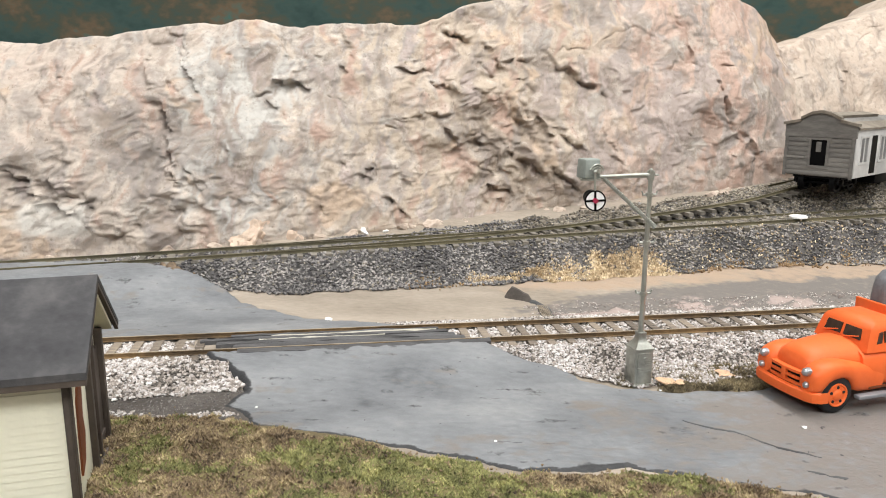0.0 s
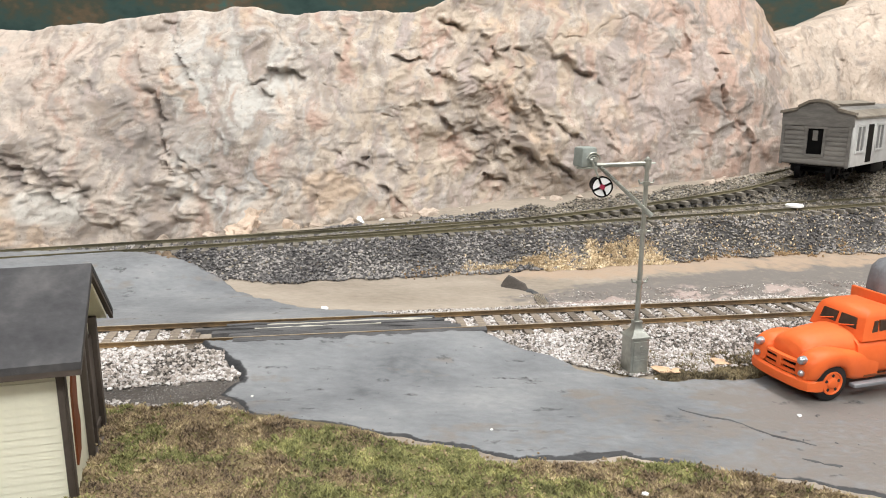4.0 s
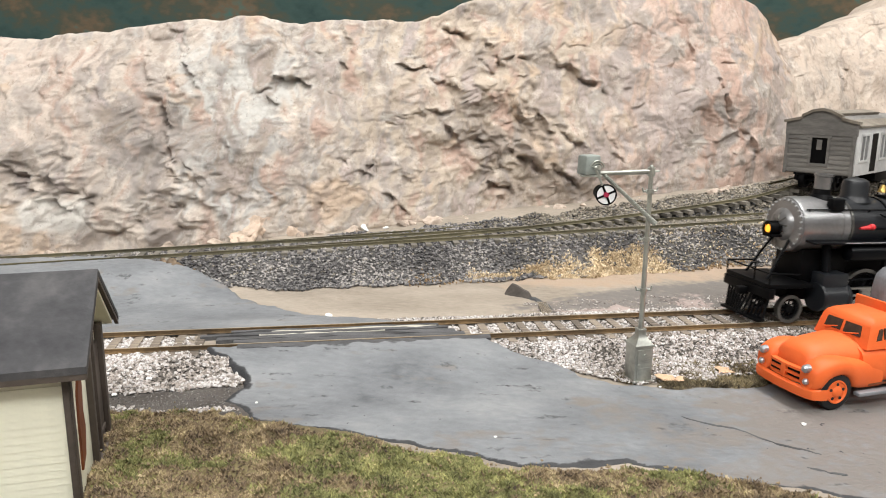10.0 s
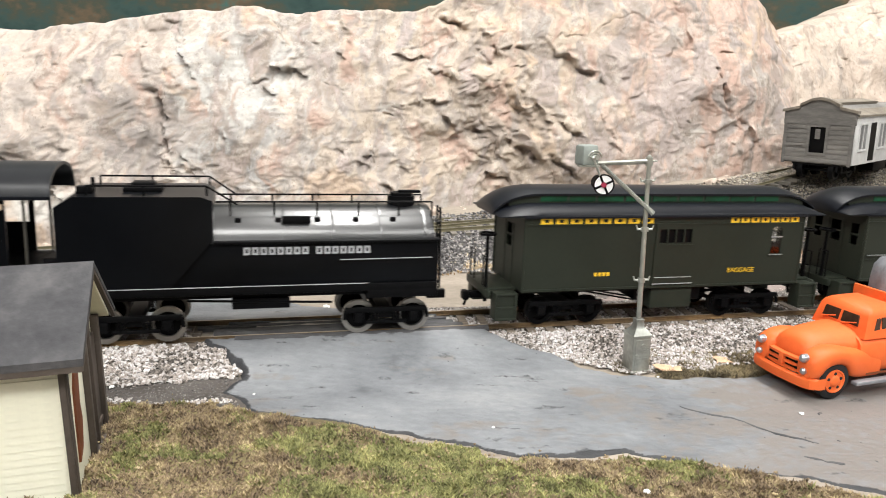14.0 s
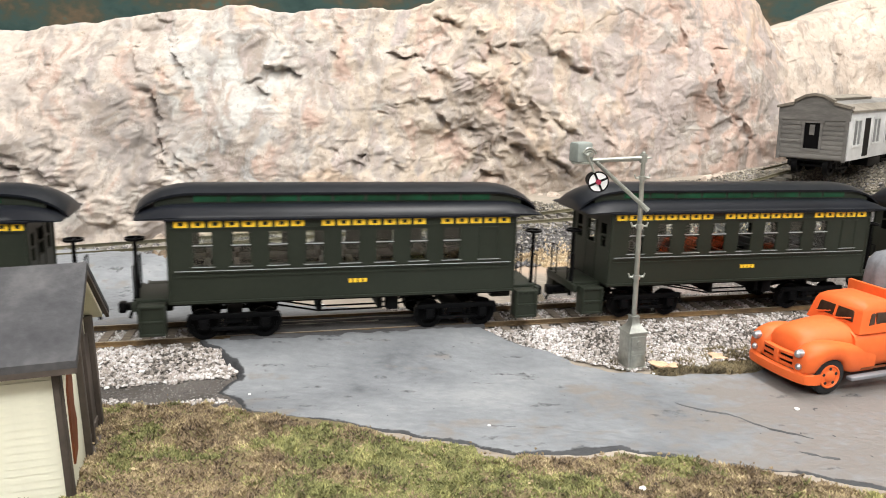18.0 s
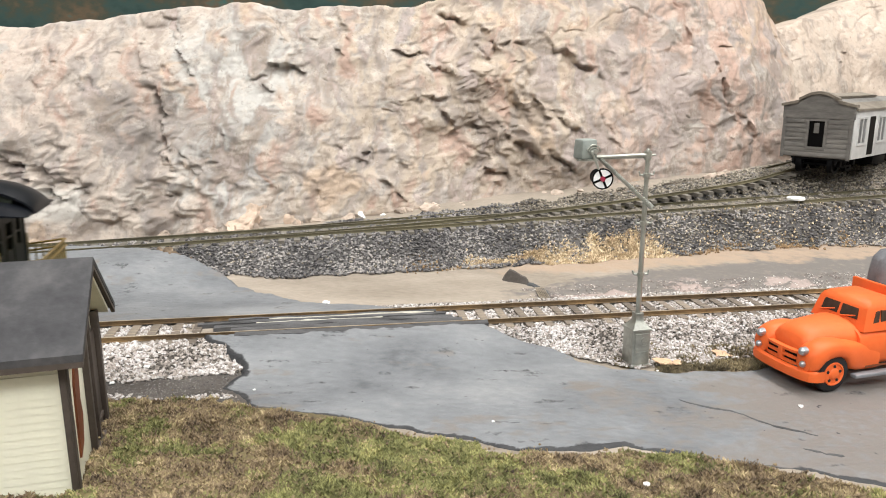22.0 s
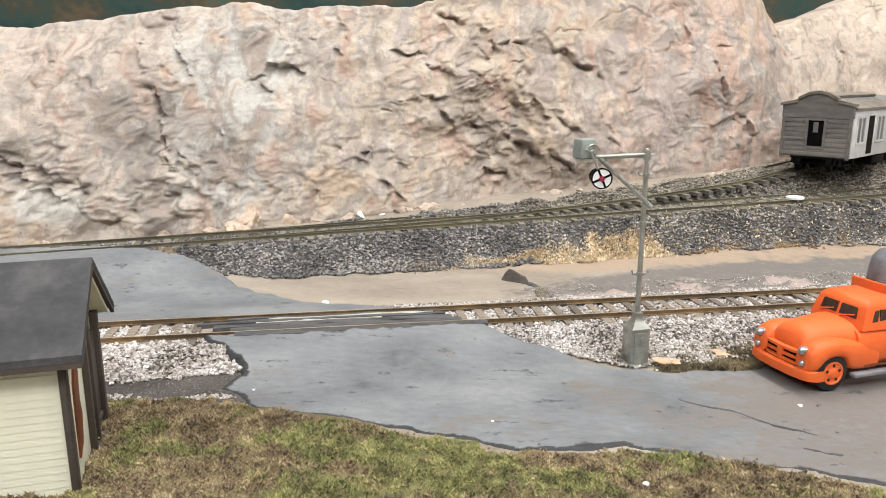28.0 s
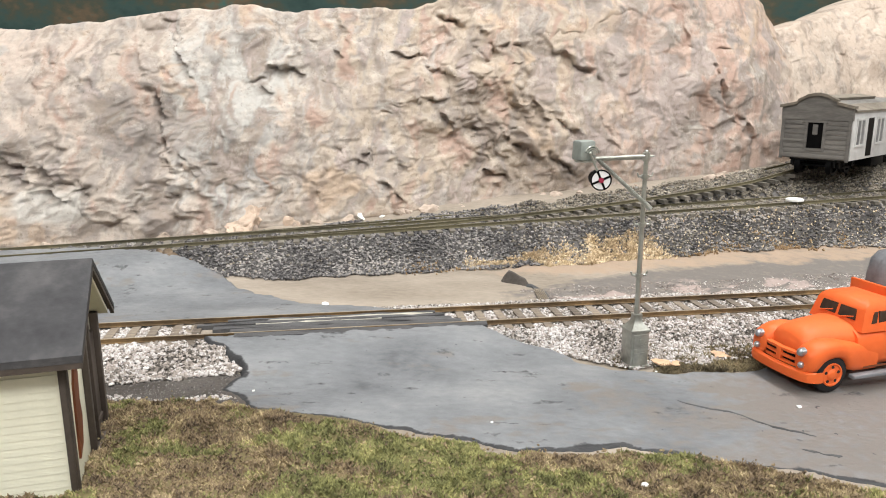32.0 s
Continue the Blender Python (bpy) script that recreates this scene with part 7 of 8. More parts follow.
for sg in (-1, 1):
    for x in np.linspace(57, 67.8, 6):
        quick("side_post", gate, M_OLD_BRASS, lambda bm: rod(bm, (x, sg * 14.8, 13), (x, sg * 14.8, 25.5 if x > 58 else 29), 0.3, n=6))
    for z in (16, 18, 23, 25.2):
        quick("side_rail", gate, M_BRASS, lambda bm: rod(bm, (57, sg * 15.2, z), (68.1, sg * 15.2, z + 1.6), 0.35, n=6), "brass rail")
for z in (17.6, 19.6, 24.6, 26.8):
    quick("gate_rail", gate, M_BRASS, lambda bm: rod(bm, (68.1, -15, z), (68.1, 15, z), 0.35, n=6), "brass rail")
quick("rear_bracket", business, M_BLACK, lambda bm: box(bm, 58, 63, -13.5, -9, 5, 13, 1.2))


# ---- ground cover and small things ----
M_TURF = shade("green_foam_turf", [(0.08, (0.06, 0.055, 0.03)), (0.3, (0.125, 0.125, 0.05)), (0.55, (0.21, 0.215, 0.085)), (0.8, (0.33, 0.315, 0.125)), (0.97, (0.55, 0.47, 0.24))], 170, 420, 0.95, per="island", spread=0.2)
M_TURF_DRY = shade("brown_foam_turf", [(0.08, (0.055, 0.042, 0.03)), (0.3, (0.145, 0.105, 0.068)), (0.55, (0.26, 0.195, 0.12)), (0.8, (0.37, 0.30, 0.165)), (0.97, (0.58, 0.47, 0.30))], 170, 420, 0.95, per="island", spread=0.22)
M_TURF_BED = shade("turf_bed", [(0.2, (0.09, 0.07, 0.04)), (0.5, (0.16, 0.13, 0.065)), (0.8, (0.19, 0.175, 0.07))], 24, 600, 0.95, bump=0.8, bump_scale=900)
M_STRAW = shade("dry_straw_grass", [(0.2, (0.38, 0.29, 0.18)), (0.5, (0.64, 0.51, 0.34)), (0.85, (0.82, 0.71, 0.52))], 60, 400, 0.9, per="island", spread=0.35)
M_RUSSET = shade("russet_dry_grass", [(0.2, (0.17, 0.11, 0.06)), (0.8, (0.36, 0.25, 0.14))], 60, 400, 0.9, per="island", spread=0.35)
M_MOSS = shade("brown_moss", [(0.2, (0.08, 0.064, 0.04)), (0.5, (0.16, 0.13, 0.078)), (0.85, (0.30, 0.245, 0.14))], 60, 400, 0.95, per="island", spread=0.35)
M_SHOULDER = shade("dark_cinder_dirt", [(0.2, (0.06, 0.052, 0.046)), (0.5, (0.095, 0.084, 0.075)), (0.8, (0.15, 0.135, 0.12))], 50, 700, 0.95, bump=0.6, bump_scale=1500)
M_MESH = paint("tan_wire_mesh", (0.30, 0.25, 0.19), 0.7)
M_TAR_AND_SHADE = shade("black_tar_and_slot_shade", [(0.2, (0.035, 0.037, 0.04)), (0.8, (0.10, 0.105, 0.11))], 90, 700, 0.7, bump=0.4)
M_ROCK = shade("tan_rock", [(0.15, (0.27, 0.22, 0.18)), (0.45, (0.46, 0.375, 0.31)), (0.85, (0.64, 0.55, 0.47))], 90, 600, 0.95, bump=0.6, per="object", spread=0.25)
M_BOULDER = shade("peach_plaster_rock", [(0.15, (0.30, 0.235, 0.19)), (0.4, (0.52, 0.41, 0.325)), (0.7, (0.64, 0.50, 0.40)), (0.95, (0.74, 0.64, 0.55))], 70, 500, 0.95, bump=1.0, bump_scale=420)
M_BROWN_ROCK = shade("brown_rock", [(0.15, (0.07, 0.052, 0.038)), (0.5, (0.17, 0.125, 0.085)), (0.85, (0.30, 0.235, 0.17))], 120, 600, 0.95, bump=0.6)
M_LEAF = paint("dry_leaf", (0.60, 0.40, 0.26), 0.8, var=0.3)
M_CHIP = paint("white_chip", (0.80, 0.80, 0.78), 0.7)
M_PLANK = shade("pale_worn_plank", [(0.2, (0.26, 0.25, 0.22)), (0.5, (0.46, 0.44, 0.38)), (0.85, (0.66, 0.64, 0.58))], 30, 400, 0.8, bump=0.4, stretch=(1, 8, 1))
M_DARK_PLANK = shade("tarred_plank", [(0.2, (0.04, 0.04, 0.042)), (0.8, (0.11, 0.11, 0.115))], 50, 400, 0.7, bump=0.4, stretch=(1, 6, 1))
M_PINK = shade("pinkish_rubble", [(0.15, (0.20, 0.165, 0.15)), (0.4, (0.36, 0.30, 0.28)), (0.7, (0.62, 0.58, 0.55)), (0.95, (0.80, 0.78, 0.76))], 60, 400, 0.95, per="island", spread=0.3)


def bed(name, xs, ys, lift, mat, keep, label, lumps=None):
    """A thin skin of another soil laid on the ground where keep is positive; it dips under the ground at its rim."""
    def zf(x, y):
        return ground_z(x, y) + lift + (lumps(x, y) if lumps else 0) - 0.9 * (1 - smooth(0, 3.5, keep(x, y)))
    ob = new(name, sheet(name, xs, ys, zf, mat, keep=lambda x, y: keep(x, y) > -0.5))
    return tagged(ob, label, "ground", kind="structure")


def turf_zone(x, y):
    """Positive where the turf lies, on the viewer's side of the road."""
    limit = np.interp(x, [-120, -75, -60, -50, -30, -8, 18, 45, 70, 97, 160], [194, 193, 193, 188, 181, 172, 164, 165, 158, 146, 131])
    return np.minimum(limit - y + 2.2 * fbm(x / 7, y / 7, 0, 3, 201), 0.9 - road_distance(x, y))


def turf_bed_zone(x, y):
    limit = np.interp(x, [-120, -75, -60, -50, -30, -8, 18, 45, 70, 97, 160], [194, 193, 193, 188, 181, 172, 164, 165, 158, 146, 131])
    left = 1 - smooth(-35, 0, x)
    return np.minimum(limit - y + 2.0 + 6 * left * smooth(-56, -46, x) + 2.2 * fbm(x / 7, y / 7, 0, 3, 201), 2.0 + 5 * left - road_distance(x, y))


def turf_lumps(x, y):
    """How high the cushions of foam stand, none at the rim."""
    k = smooth(0, 5, turf_zone(x, y))
    return k * (1.5 * smooth(-0.35, 0.65, fbm(x / 5.5, y / 4.5, 1.0, 3, 321)) + 0.9 * smooth(-0.2, 0.6, fbm(x / 2.2, y / 2.0, 4.0, 2, 323)))


bed("turf", np.arange(-135, 165, 0.8), np.arange(105, 203, 0.8), 0.2, M_TURF_BED, turf_bed_zone, "mossy brown and green turf in front of the road", turf_lumps)


def cinder_zone(x, y):
    s, n = to_track(x, y)
    return np.minimum(np.minimum(-29.5 - n + 1.5 * fbm(s / 6, 0, 0, 2, 203), y - 190), np.minimum(-45 - x, 3.4 - road_distance(x, y)))


bed("cinder_shoulder", np.arange(-140, -44, 1.0), np.arange(186, 226, 1.0), 0.4, M_SHOULDER, cinder_zone, "dark cinder shoulder beside the ballast")


def bank_zone(x, y):
    s, n = to_track(x, y)
    br = 118 + 34 * np.clip((s + 120) / 365, 0, 1.6) ** 1.45 + 0.0035 * np.clip(s - 185, 0, 90) ** 2
    return np.minimum(np.minimum(n - 81 - 6 * smooth(0, 120, s) - 2 * fbm(s / 9, 0, 0, 3, 21), br + 13 - n), -0.5 - road_distance(x, y))


M_BANK = shade("dark_ballast_bed", [(0.2, (0.05, 0.048, 0.046)), (0.5, (0.09, 0.086, 0.083)), (0.8, (0.15, 0.14, 0.135))], 60, 900, 0.95, bump=1.0, bump_scale=1100)
bed("ballast_bank", np.arange(-300, 345, 1.8), np.arange(318, 520, 1.8), 0.3, M_BANK, bank_zone, "bed of dark fines under the siding")


def roadbed_zone(x, y):
    s, n = to_track(x, y)
    return np.minimum(np.minimum(n - near_edge(s) + 1, 22 - n), -0.8 - road_distance(x, y))


# bed colour kept dark so that the gaps between pale stones read dark
M_BED = shade("grey_brown_bed", [(0.2, (0.075, 0.066, 0.058)), (0.8, (0.22, 0.20, 0.18))], 60, 900, 0.95, bump=0.8, bump_scale=1300)
bed("roadbed", np.arange(-190, 260, 1.5), np.arange(180, 320, 1.5), 0.25, M_BED, roadbed_zone, "dark grey-brown bed between the ballast stones")


def plant_bits(name, count, zone, x0, x1, y0, y1, mat, label, lo, hi, tall, seed, flat=1.0, category="grass"):
    r = np.random.RandomState(seed)
    x, y = r.uniform(x0, x1, count), r.uniform(y0, y1, count)
    k = zone(x, y, r)
    x, y = x[k], y[k]
    z = ground_z(x, y) + 0.35 + tall * r.rand(len(x)) ** 1.6 * (0.5 + 0.5 * fbm(x / 5, y / 5, 0, 2, seed))
    ob = stones(name, np.stack([x, y, z], -1), r.uniform(lo, hi, len(x)), mat, label, flat, seed)
    ob["category"] = category
    return ob


def blades(name, count, zone, x0, x1, y0, y1, mat, label, wide, tall, seed, category="grass", lumps=None):
    """Fine upright shards, three faces each, in one mesh."""
    r = np.random.RandomState(seed)
    x, y = r.uniform(x0, x1, count), r.uniform(y0, y1, count)
    k = zone(x, y, r)
    x, y = x[k], y[k]
    n = len(x)
    z = ground_z(x, y) + 0.1 + (lumps(x, y) if lumps else 0)
    clump = 0.55 + 0.75 * smooth(-0.5, 0.7, fbm(x / 3.5, y / 3.5, 0, 3, seed))
    h = r.uniform(tall * 0.35, tall, n) * clump
    w = r.uniform(wide * 0.6, wide, n)
    ang, lean = r.rand(n) * 6.283, r.rand(n) * 6.283
    P = np.stack([x, y, z], -1)
    V = np.empty((n, 4, 3))
    for q in range(3):
        a = ang + q * 2.094
        V[:, q] = P + np.stack([w * np.cos(a), w * np.sin(a), np.zeros(n)], -1)
    V[:, 3] = P + np.stack([0.8 * h * np.cos(lean), 0.8 * h * np.sin(lean), h], -1)
    f = np.array([(0, 1, 3), (1, 2, 3), (2, 0, 3)])
    F = (f[None] + 4 * np.arange(n)[:, None, None]).reshape(-1, 3)
    ob = new(name, mesh_from(name, V.reshape(-1, 3), F.tolist(), mat, 0))
    return tagged(ob, label, category, kind="stuff")


def greenness(x, y):
    return np.exp(-((x + 8) / 38) ** 2) * (1 - smooth(166, 184, y)) + 0.35 * np.exp(-((x - 60) / 30) ** 2) + 1.05 * fbm(x / 11, y / 7, 0, 4, 207) + 0.0


blades("green_turf", 260000, lambda x, y, r: (turf_zone(x, y) > 0.4) & (r.rand(len(x)) * 0.8 + 0.02 < greenness(x, y)), -130, 140, 108, 198, M_TURF, "clumps of green and olive foam turf", 0.42, 1.15, 31, lumps=turf_lumps)
blades("brown_turf", 260000, lambda x, y, r: (turf_zone(x, y) > 0.4) & (r.rand(len(x)) * 0.8 + 0.02 > greenness(x, y)), -130, 140, 108, 198, M_TURF_DRY, "clumps of brown and straw coloured foam turf", 0.42, 1.15, 32, lumps=turf_lumps)
plant_bits("turf_crumbs", 9000, lambda x, y, r: turf_zone(x, y) > 0.2, -130, 140, 108, 198, M_TURF_DRY, "loose crumbs of brown and yellow foam turf", 0.4, 1.1, 3.0, 34, 0.9)
plant_bits("cinders", 9000, lambda x, y, r: (cinder_zone(x, y) > 2.5) & (road_distance(x, y) < 0), -140, -44, 186, 226, M_BLACK_BALLAST, "fine dark cinders beside the ballast", 0.25, 0.6, 0.1, 43, 0.7, "gravel")


def rim_zone(x, y, r):
    limit = np.interp(x, [-140, -75, -60, -50], [194, 193, 193, 190])
    return (np.abs(y - limit - 2.2 - 1.5 * fbm(x / 8, 0, 0, 2, 231)) < 1.6) & (fbm(x / 6, y / 4, 3, 2, 233) > -0.25) & (road_distance(x, y) < -0.5)


plant_bits("stone_line", 2600, rim_zone, -140, -46, 186, 204, M_BALLAST, "thin line of pale stones between cinders and turf", 0.7, 1.7, 0.3, 41, 0.8, "gravel")


def straw_zone(x, y, r):
    s, n = to_track(x, y)
    return r.rand(len(x)) < straw_density(s, n)


def straw_bits(x, y, r):
    s, n = to_track(x, y)
    return r.rand(len(x)) < 0.7 * straw_density(s, n) + 0.05 * smooth(85, 95, n) * (1 - smooth(100, 112, n)) * smooth(30, 60, s)


blades("straw_tufts", 170000, straw_zone, 10, 135, 325, 390, M_STRAW, "dry straw yellow grass along the ballast bank", 0.6, 2.2, 33)
plant_bits("straw_crumbs", 95000, straw_bits, 10, 300, 325, 420, M_STRAW, "loose straw crumbs among the ballast", 0.5, 1.3, 3.2, 36, 1.3)


def russet_zone(x, y, r):
    s, n = to_track(x, y)
    k = np.exp(-((n - 90 - 2 * fbm(s / 12, 0, 0, 2, 91)) / 3.5) ** 2) * smooth(112, 130, s) * smooth(-0.2, 0.4, fbm(x / 10, y / 10, 0, 3, 19))
    k = k + 0.8 * np.exp(-((n - 85) / 4.0) ** 2) * smooth(-12, 6, s) * (1 - smooth(22, 42, s)) * smooth(-0.5, 0.3, fbm(x / 7, y / 5, 0, 3, 19))
    return r.rand(len(x)) < k


plant_bits("russet_tufts", 42000, russet_zone, -20, 280, 320, 420, M_RUSSET, "russet dry grass at the foot of the bank", 0.6, 1.3, 1.6, 35, 1.4)


def moss_zone(x, y, r):
    s, n = to_track(x, y)
    patch = (x > 62) & (x < 112) & (y < 224 + 9 * smooth(66, 84, x) + 5 * fbm(x / 6, y / 6, 0, 3, 28)) & (y > 212) & (r.rand(len(x)) < 0.75) & (road_distance(x, y) < 0.5) & (fbm(x / 9, y / 7, 0, 3, 25) > -0.25)
    spots = (x > 62) & (x < 112) & (y < 238) & (fbm(x / 8, y / 6, 0, 3, 15) > 0.28) & (road_distance(x, y) < 0)
    base = (np.hypot((x - 60) / 1.3, y - 222.5) < 4.6) & (np.hypot(x - 60.8, y - 221.5) > 4.2)
    return patch | spots | base


blades("moss_tufts", 42000, moss_zone, 50, 120, 208, 240, M_MOSS, "brown moss and dead grass beside the signal", 0.35, 1.7, 37)


def rubble_zone(x, y, r):
    s, n = to_track(x, y)
    return (n > 24) & (n < 46) & (s > 40) & (s < 230) & (r.rand(len(x)) < 0.10 + 0.5 * smooth(-0.2, 0.6, fbm(x / 7, y / 5, 0, 4, 65)))


plant_bits("rubble", 26000, rubble_zone, 30, 240, 270, 345, M_PINK, "pinkish rubble and chips behind the main track", 0.25, 0.95, 0.2, 39, 0.6, "gravel")


def rock(x, y, size, mat, label, name="rock", group="fallen rocks", seed=0, squash=0.65, sink=0.25, lumpy=False):
    bm = bmesh.new()
    bmesh.ops.create_icosphere(bm, subdivisions=4 if lumpy else 3, radius=1.0)
    rs = random.Random(seed)
    ax = [Vector((rs.uniform(-1, 1), rs.uniform(-1, 1), rs.uniform(-1, 1))).normalized() for _ in range(9)]
    cut = [rs.uniform(0.38, 0.72) for _ in ax]
    for v in bm.verts:
        for a, c in zip(ax, cut):
            d = v.co.dot(a)
            if d > c:
                v.co -= a * (d - c)
        v.co += v.co * (0.16 * noise.noise(v.co * 2.2 + Vector((seed, 0, 0))) + 0.07 * noise.noise(v.co * 7 + Vector((0, seed, 0))))
    if lumpy:
        for v in bm.verts:
            v.co += v.co * (0.22 * noise.noise(v.co * 3.1 + Vector((seed, 3, 0))) + 0.10 * noise.noise(v.co * 8 + Vector((2, seed, 0))))
    for v in bm.verts:
        v.co = Vector((v.co.x * size * 0.6, v.co.y * size * 0.5, v.co.z * size * 0.6 * squash))
    ob = part(name, bm, mat, None, "", 24)
    z = float(ground_z(np.array([float(x)]), np.array([float(y)]))[0])
    ob.matrix_world = stood(placed(x, y, z + size * (0.5 - sink) * 0.6 * squash, rs.uniform(0, 360)))
    return tagged(ob, label, "rock", group)


def foot_y(x):
    return float(np.interp(x, [-900, -210, -108, -40, 25, 90, 155, 185, 205, 225, 240, 300], [340, 356, 385, 402, 422, 434, 446, 456, 468, 482, 494, 540]))


rock(-106, foot_y(-106) + 2, 27, M_BOULDER, "large peach coloured rock at the foot of the cliff", "boulder", seed=5, squash=0.85, sink=0.38, lumpy=True)
rock(-85, foot_y(-85) + 2, 17, M_BOULDER, "rounded peach rock leaning on the cliff", "boulder", seed=9, squash=0.9, sink=0.3, lumpy=True)
rock(-121, foot_y(-121) - 4, 8, M_ROCK, "tan rock at the foot of the cliff", seed=17)
rock(-45, foot_y(-45) - 5, 6.5, M_CHIP, "small white rock at the foot of the cliff", seed=6)
rock(-33, foot_y(-33) - 7, 3.5, M_CHIP, "small white rock at the foot of the cliff", seed=7)
rock(-144, foot_y(-144) - 6, 9, M_ROCK, "tan rock at the foot of the cliff", seed=8)
rr = random.Random(12)
for k in range(34):
    x = rr.uniform(-215, 190)
    rock(x, foot_y(x) - rr.uniform(0, 10), rr.choice((2.5, 3.5, 4.5, 6, 8, 11)), M_ROCK, "tan rock fallen from the cliff", seed=20 + k, sink=0.45)
for k, (x, y, d) in enumerate(((-124.5, 331, 8.5), (-119.5, 329.5, 6.5), (-128.5, 335, 6), (-133, 337.5, 5), (-116.5, 331.5, 5.5))):
    rock(x, y, d, M_BROWN_ROCK, "brown rock beside the end of the ballast bank", group="rocks by the road", seed=70 + k, squash=0.95, sink=0.2)


def leaf(x, y, size, turn, seed):
    rs = random.Random(seed)
    bm = bmesh.new()
    n = 11
    pts = []
    for k in range(n):
        a = 2 * math.pi * k / n
        r = size * (0.5 + 0.22 * rs.uniform(-1, 1))
        pts.append((r * math.cos(a), 0.6 * r * math.sin(a)))
    top = [bm.verts.new((u, v, 0.5 + 0.10 * u * u / size + 0.25 * rs.random())) for u, v in pts]
    low = [bm.verts.new((v.co.x, v.co.y, v.co.z - 0.18)) for v in top]
    bm.faces.new(top)
    bm.faces.new(low[::-1])
    for k in range(n):
        bm.faces.new((top[k], low[k], low[(k + 1) % n], top[(k + 1) % n]))
    bmesh.ops.recalc_face_normals(bm, faces=bm.faces)
    ob = part("dry_leaf", bm, M_LEAF, None, "", 0)
    z = float(ground_z(np.array([x]), np.array([y]))[0])
    ob.matrix_world = stood(pose(x * MM, y * MM, (z + 1.3) * MM, 16, 6, turn))
    return tagged(ob, "curled tan dry leaf on the moss", "leaf", "dry leaves")


leaf(89.5, 226.5, 6.4, 15, 3)
leaf(69.8, 219.5, 6.4, -20, 4)
leaf(72.6, 218.2, 4.2, 40, 6)
leaf(67.6, 218.6, 3.2, 75, 8)


def chip(x, y, size, seed, z=None, squash=0.5):
    bm = bmesh.new()
    bmesh.ops.create_icosphere(bm, subdivisions=1, radius=size / 2)
    for v in bm.verts:
        v.co *= 1 + 0.35 * noise.noise(v.co * 2 + Vector((seed, 1, 0)))
        v.co.z *= squash
    ob = part("white_chip", bm, M_CHIP, None, "", 40)
    if z is None:
        z = float(pavement_z(np.array([x]), np.array([y]))[0]) if float(road_distance(np.array([x]), np.array([y]))[0]) > 1.5 else float(ground_z(np.array([x]), np.array([y]))[0]) + 0.6
    ob.matrix_world = stood(placed(x, y, z + size * 0.5 * squash * 0.7))
    return tagged(ob, "small white chip of stone", "chip", "white chips")


for k, (x, y, d) in enumerate(((45.2, 148.8, 1.7), (98.5, 189.5, 1.5), (-47, 283, 4.0), (66, 214.5, 1.0), (-92, 215, 2.4), (-98, 204, 1.8), (-88, 211, 1.6), (-55, 200, 1.0), (13, 180, 0.9))):
    chip(x, y, d, k)
bm = bmesh.new()
lathe(bm, [(3.6, 0), (4.6, 0.3), (4.6, 1.2), (3.8, 1.6), (0.3, 1.7)], n=20)
ob = part("paper_disc", bm, M_CHIP, None)
x, y = from_track(209, 110.5)
ob.matrix_world = stood(placed(x, y, float(back_z(209)) + 0.1))
tagged(ob, "white round disc lying beside the siding rail", "disc")

# washout beside the track: a dark lip, a raised black strip for the shade in the ragged slot, and a piece of wire mesh
washout = thing("washout", Matrix.Identity(4), "dark ragged hole in the dirt with torn wire mesh", "hole")


def gz(x, y):
    return float(ground_z(np.array([float(x)]), np.array([float(y)]))[0])


def d_lip(bm):
    loft(bm, [[(x + 0.5, y + 1.2, gz(x, y) - 0.6), (x, y - 3.2, gz(x, y - 3) - 0.2), (x - 0.1, y - 1.0, gz(x, y) + h), (x + 0.3, y + 0.4, gz(x, y) + h * 1.05)] for x, y, h in ((26.2, 322.5, 0.1), (27.4, 321.8, 2.6), (29.2, 321.0, 4.9), (31.4, 319.8, 4.4), (34.2, 318.0, 3.0), (36.2, 316.6, 2.4), (37.6, 315.2, 0.2))])


laid(quick("lip", washout, M_SHOULDER, d_lip, "dark grey lip", 0))


def d_slot(bm):
    path = ((36.9, 315.5, 0.8), (38.2, 314.2, 1.9), (39.4, 312.0, 1.2), (40.7, 309.0, 1.9), (41.9, 305.5, 1.3), (42.8, 301.5, 1.7), (43.3, 296.5, 1.0), (43.2, 291, 1.1), (42.6, 285, 0.3))
    loft(bm, [[(x - w, y - w, gz(x, y) - 0.3), (x - w * 0.6, y - w * 0.5, gz(x, y) + 0.55), (x + w * 0.6, y + w * 0.5, gz(x, y) + 0.5), (x + w, y + w, gz(x, y) - 0.3)] for x, y, w in path])


laid(quick("slot", washout, M_TAR_AND_SHADE, d_slot, "black strip for the shade in the ragged slot", 0))
laid(quick("backing", washout, M_SHOULDER, lambda bm: loft(bm, [[(a, y, gz(a, y) - 0.3), (a, y, gz(a, y) + 0.25), (b, y, gz(b, y) + 0.3), (b, y, gz(b, y) - 0.3)] for a, b, y in ((39.4, 40.0, 309), (39.0, 41.8, 304), (38.6, 42.8, 299), (38.8, 43.2, 294), (39.8, 43.0, 288), (41.6, 42.6, 285))]), "dark brown sheet behind the mesh", 0))
for k in range(12):
    y = 308 - 1.9 * k
    laid(quick("mesh_wire", washout, M_MESH, lambda bm: rod(bm, (39.0, y - 1, gz(39, y - 1) + 0.45), (43.0, y, gz(43, y) + 0.6), 0.15, n=5)))
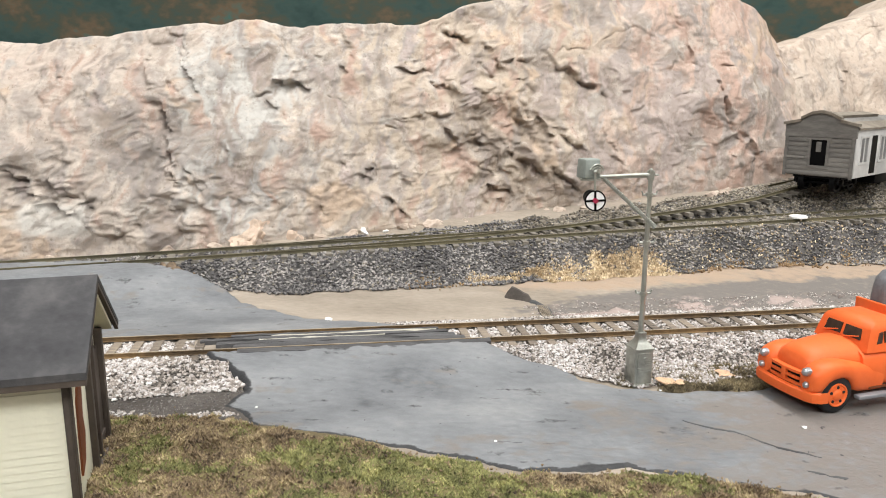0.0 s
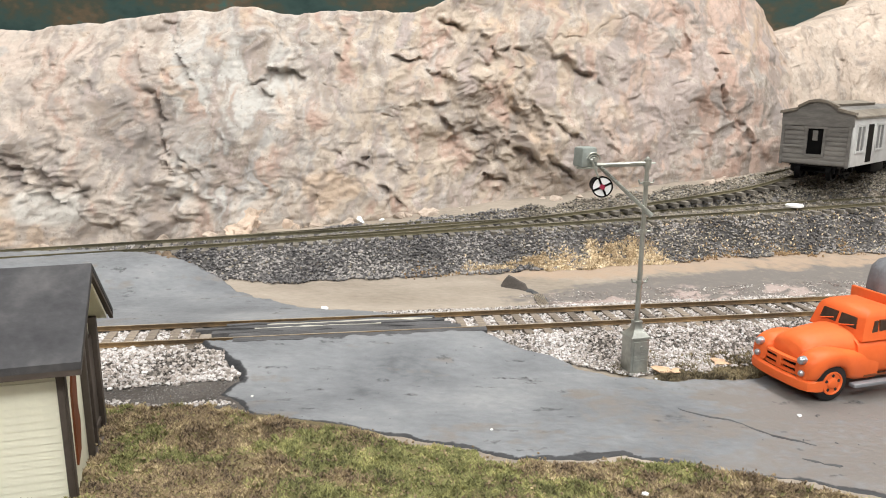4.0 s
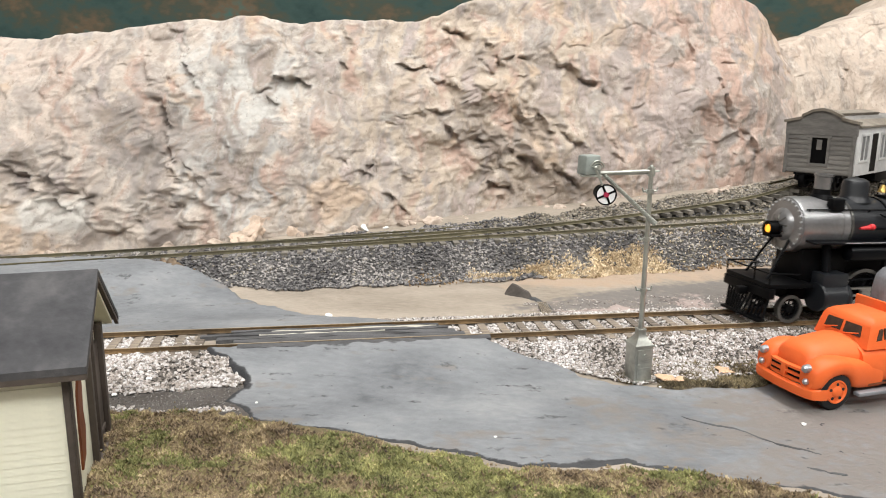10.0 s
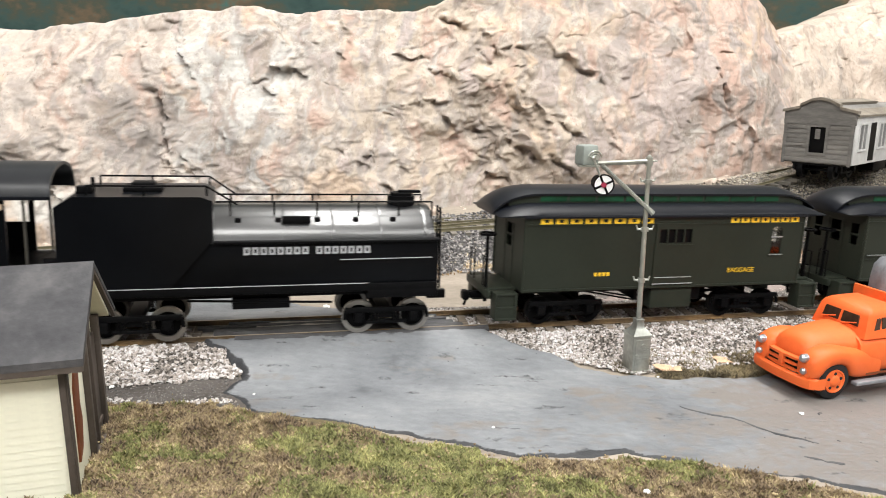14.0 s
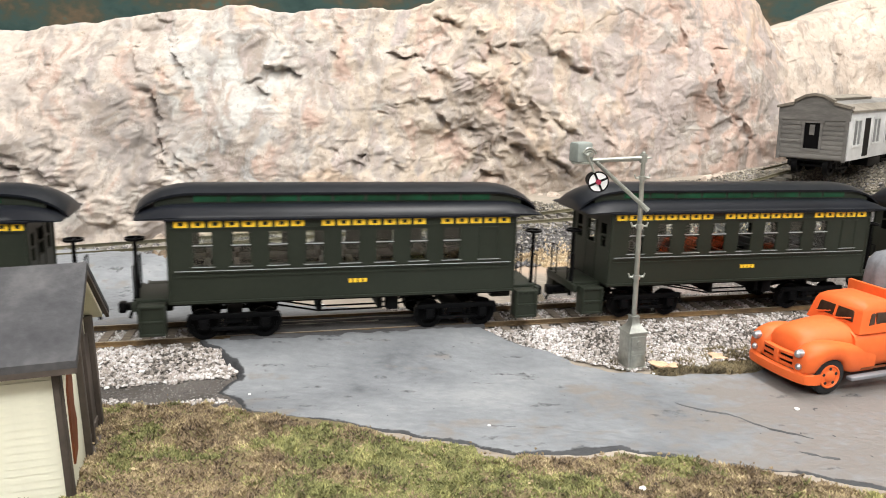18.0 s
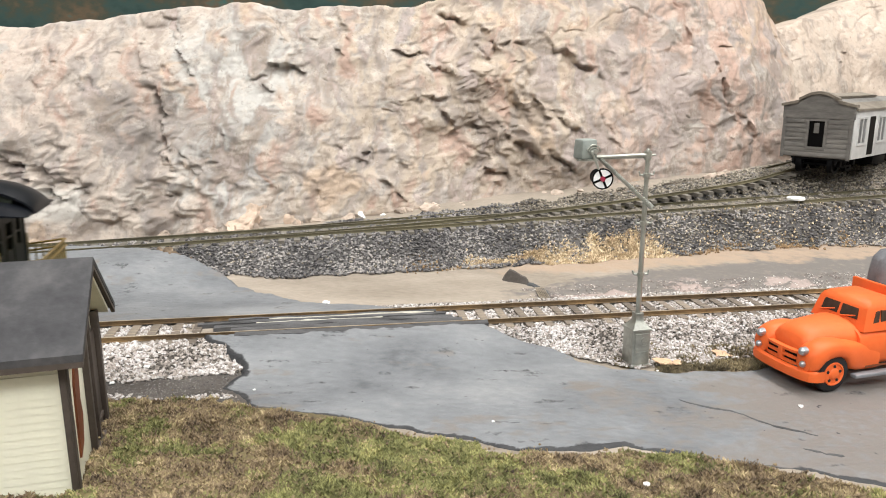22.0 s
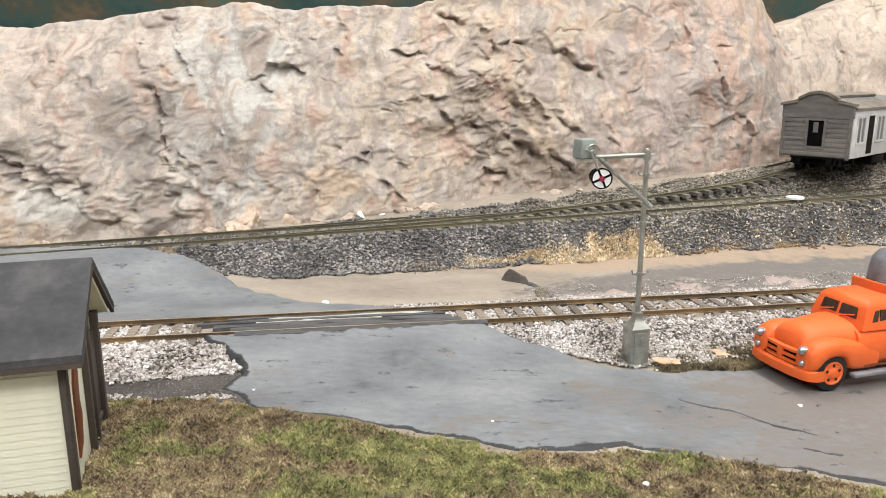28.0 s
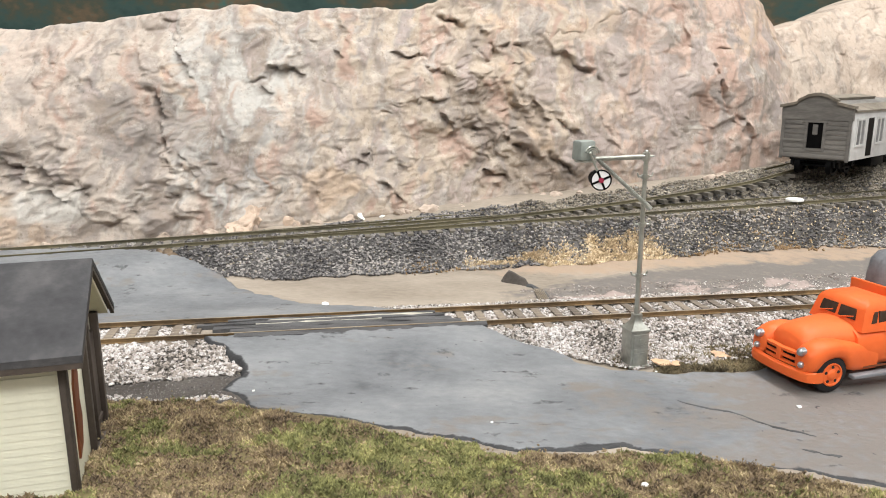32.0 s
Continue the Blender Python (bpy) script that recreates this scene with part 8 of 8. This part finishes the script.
for k in range(6):
    x = 39.2 + 0.75 * k
    laid(quick("mesh_wire", washout, M_MESH, lambda bm: rod(bm, (x, 307 - 0.4 * k, gz(x, 306) + 0.55), (x + 0.2, 286, gz(x, 286) + 0.5), 0.15, n=5)))

# crossing planks between the rails
crossing = thing("crossing_planks", Matrix.Identity(4), "worn crossing planks between the rails at the road", "planks", kind="structure")
for n0, n1, s0, s1, mat in ((6.0, 7.3, -76, -2, M_DARK_PLANK), (4.2, 5.8, -62, -3, M_PLANK), (2.2, 4.0, -86, 1, M_DARK_PLANK), (0.9, 2.0, -66, -22, M_PLANK), (-2.6, 0.7, -80, 3, M_DARK_PLANK), (-6.9, -2.8, -74, 6, M_DARK_PLANK), (-11.6, -9.15, -72, 14, M_DARK_PLANK)):
    def d_plank(bm, n0=n0, n1=n1, s0=s0, s1=s1):
        rs = random.Random(int(n0 * 10))
        secs = []
        for s in np.linspace(s0, s1, 16):
            w = rs.uniform(-0.25, 0.25)
            sec = []
            if n0 < -9:
                w = 0.0
            for n, z in ((n0 + w, 2.5), (n1 + w * 0.5, 2.5), (n1 + w * 0.5, (5.9 if n0 < -9 else 5.45) + rs.uniform(-0.25, 0.2)), (n0 + w, 5.35 + rs.uniform(-0.25, 0.25))):
                x, y = from_track(s, n)
                sec.append((x, y, z))
            secs.append(sec)
        loft(bm, secs)
    laid(quick("plank", crossing, mat, d_plank, "", 0))

# specks and scuffs of tar on the road
rsp = np.random.RandomState(77)
x, y = rsp.uniform(-130, 200, 700), rsp.uniform(122, 300, 700)
k = (road_distance(x, y) > 2) & (fbm(x / 30, y / 20, 0, 2, 241) > -0.35) & (np.abs(to_track(x, y)[1]) > 14)
x, y = x[k], y[k]
stones("tar_specks", np.stack([x, y, pavement_z(x, y) + 0.02], -1), rsp.uniform(0.2, 1.0, len(x)) ** 3 * 1.1, M_ROAD_EDGE, "dark specks of tar and grit on the road", 0.12, 79)

# cracks in the road, filled with tar
for k, path in enumerate((((66, 193.5), (71, 189.5), (75, 187.8), (79, 186.5), (82, 182), (86, 177.5), (91, 174.5), (96, 171)), ((88, 165), (92, 162.5), (97, 161)))):
    def d_crack(bm, path=path, k=k):
        rs = random.Random(k)
        secs = []
        P = []
        for (ax, ay), (bx, by) in zip(path, path[1:]):
            for j in range(4):
                P.append((ax + (bx - ax) * j / 4 + rs.uniform(-0.3, 0.3), ay + (by - ay) * j / 4 + rs.uniform(-0.3, 0.3)))
        for i, (x, y) in enumerate(P):
            w = (0.2 + 0.62 * rs.random()) * (1 - abs(2 * i / len(P) - 1) ** 3 * 0.8)
            z = float(pavement_z(np.array([x]), np.array([y]))[0])
            secs.append([(x, y - w, z - 0.3), (x, y + w, z - 0.3), (x, y + w * 0.8, z + 0.12), (x, y - w * 0.8, z + 0.12)])
        loft(bm, secs)
    ob = laid(quick("road_crack", None, M_TAR_AND_SHADE, d_crack, "", 0))
    tagged(ob, "dark tar-filled crack in the grey road", "crack", kind="structure")


# ---- movement ----
SWING_T = [0.0, 0.35, 0.5, 0.65, 0.85, 1.3, 1.42, 1.55, 1.7, 1.9, 2.0]
SWING_A = [-24, -23, -6, 10, 22, 21, 12, -2, -13, -24, -24]


def motions():
    for ob, at in train:
        walk(ob, [(t, on_track(at + run(t))) for t in np.arange(0, 32.01, 0.5)])
    steps = np.arange(0, 961, 2) / 30.0
    for w, x, sg in drivers:
        quarter = 0 if sg < 0 else 90
        rows = []
        for t in steps:
            a = -90 + math.degrees((run(12.5) - run(t)) / DRIVE_R) + quarter
            rows.append((t, pose(x * MM, sg * 8.7 * MM, DRIVE_R * MM, 0, -a, 0)))
        walk(w, rows)
    for sg, side_rod, main_rod, crosshead in rods:
        r1, r2, r3 = [], [], []
        for t in steps:
            a = radians(-90 + (0 if sg < 0 else 90)) + (run(12.5) - run(t)) / DRIVE_R
            px, pz = CRANK * math.cos(a), DRIVE_R + CRANK * math.sin(a)
            dz = pz - 10.6
            tilt = math.degrees(math.asin(dz / ROD_L))
            xc = px - ROD_L * math.cos(radians(tilt))
            r1.append((t, pose(px * MM, 0, pz * MM)))
            r2.append((t, pose(px * MM, 0, pz * MM, 0, -tilt, 0)))
            r3.append((t, pose(xc * MM, 0, 10.6 * MM)))
        walk(side_rod, r1)
        walk(main_rod, r2)
        walk(crosshead, r3)
    rows = [(0, -3.0), (3.4, -2.0)]
    for t in np.arange(3.6, 32.01, 0.1):
        rows.append((float(t), float(np.interp(t % 2.0, SWING_T, SWING_A))))
    walk(banner, [(t, pose(*BANNER_AT, 0, a, 0)) for t, a in rows])


motions()
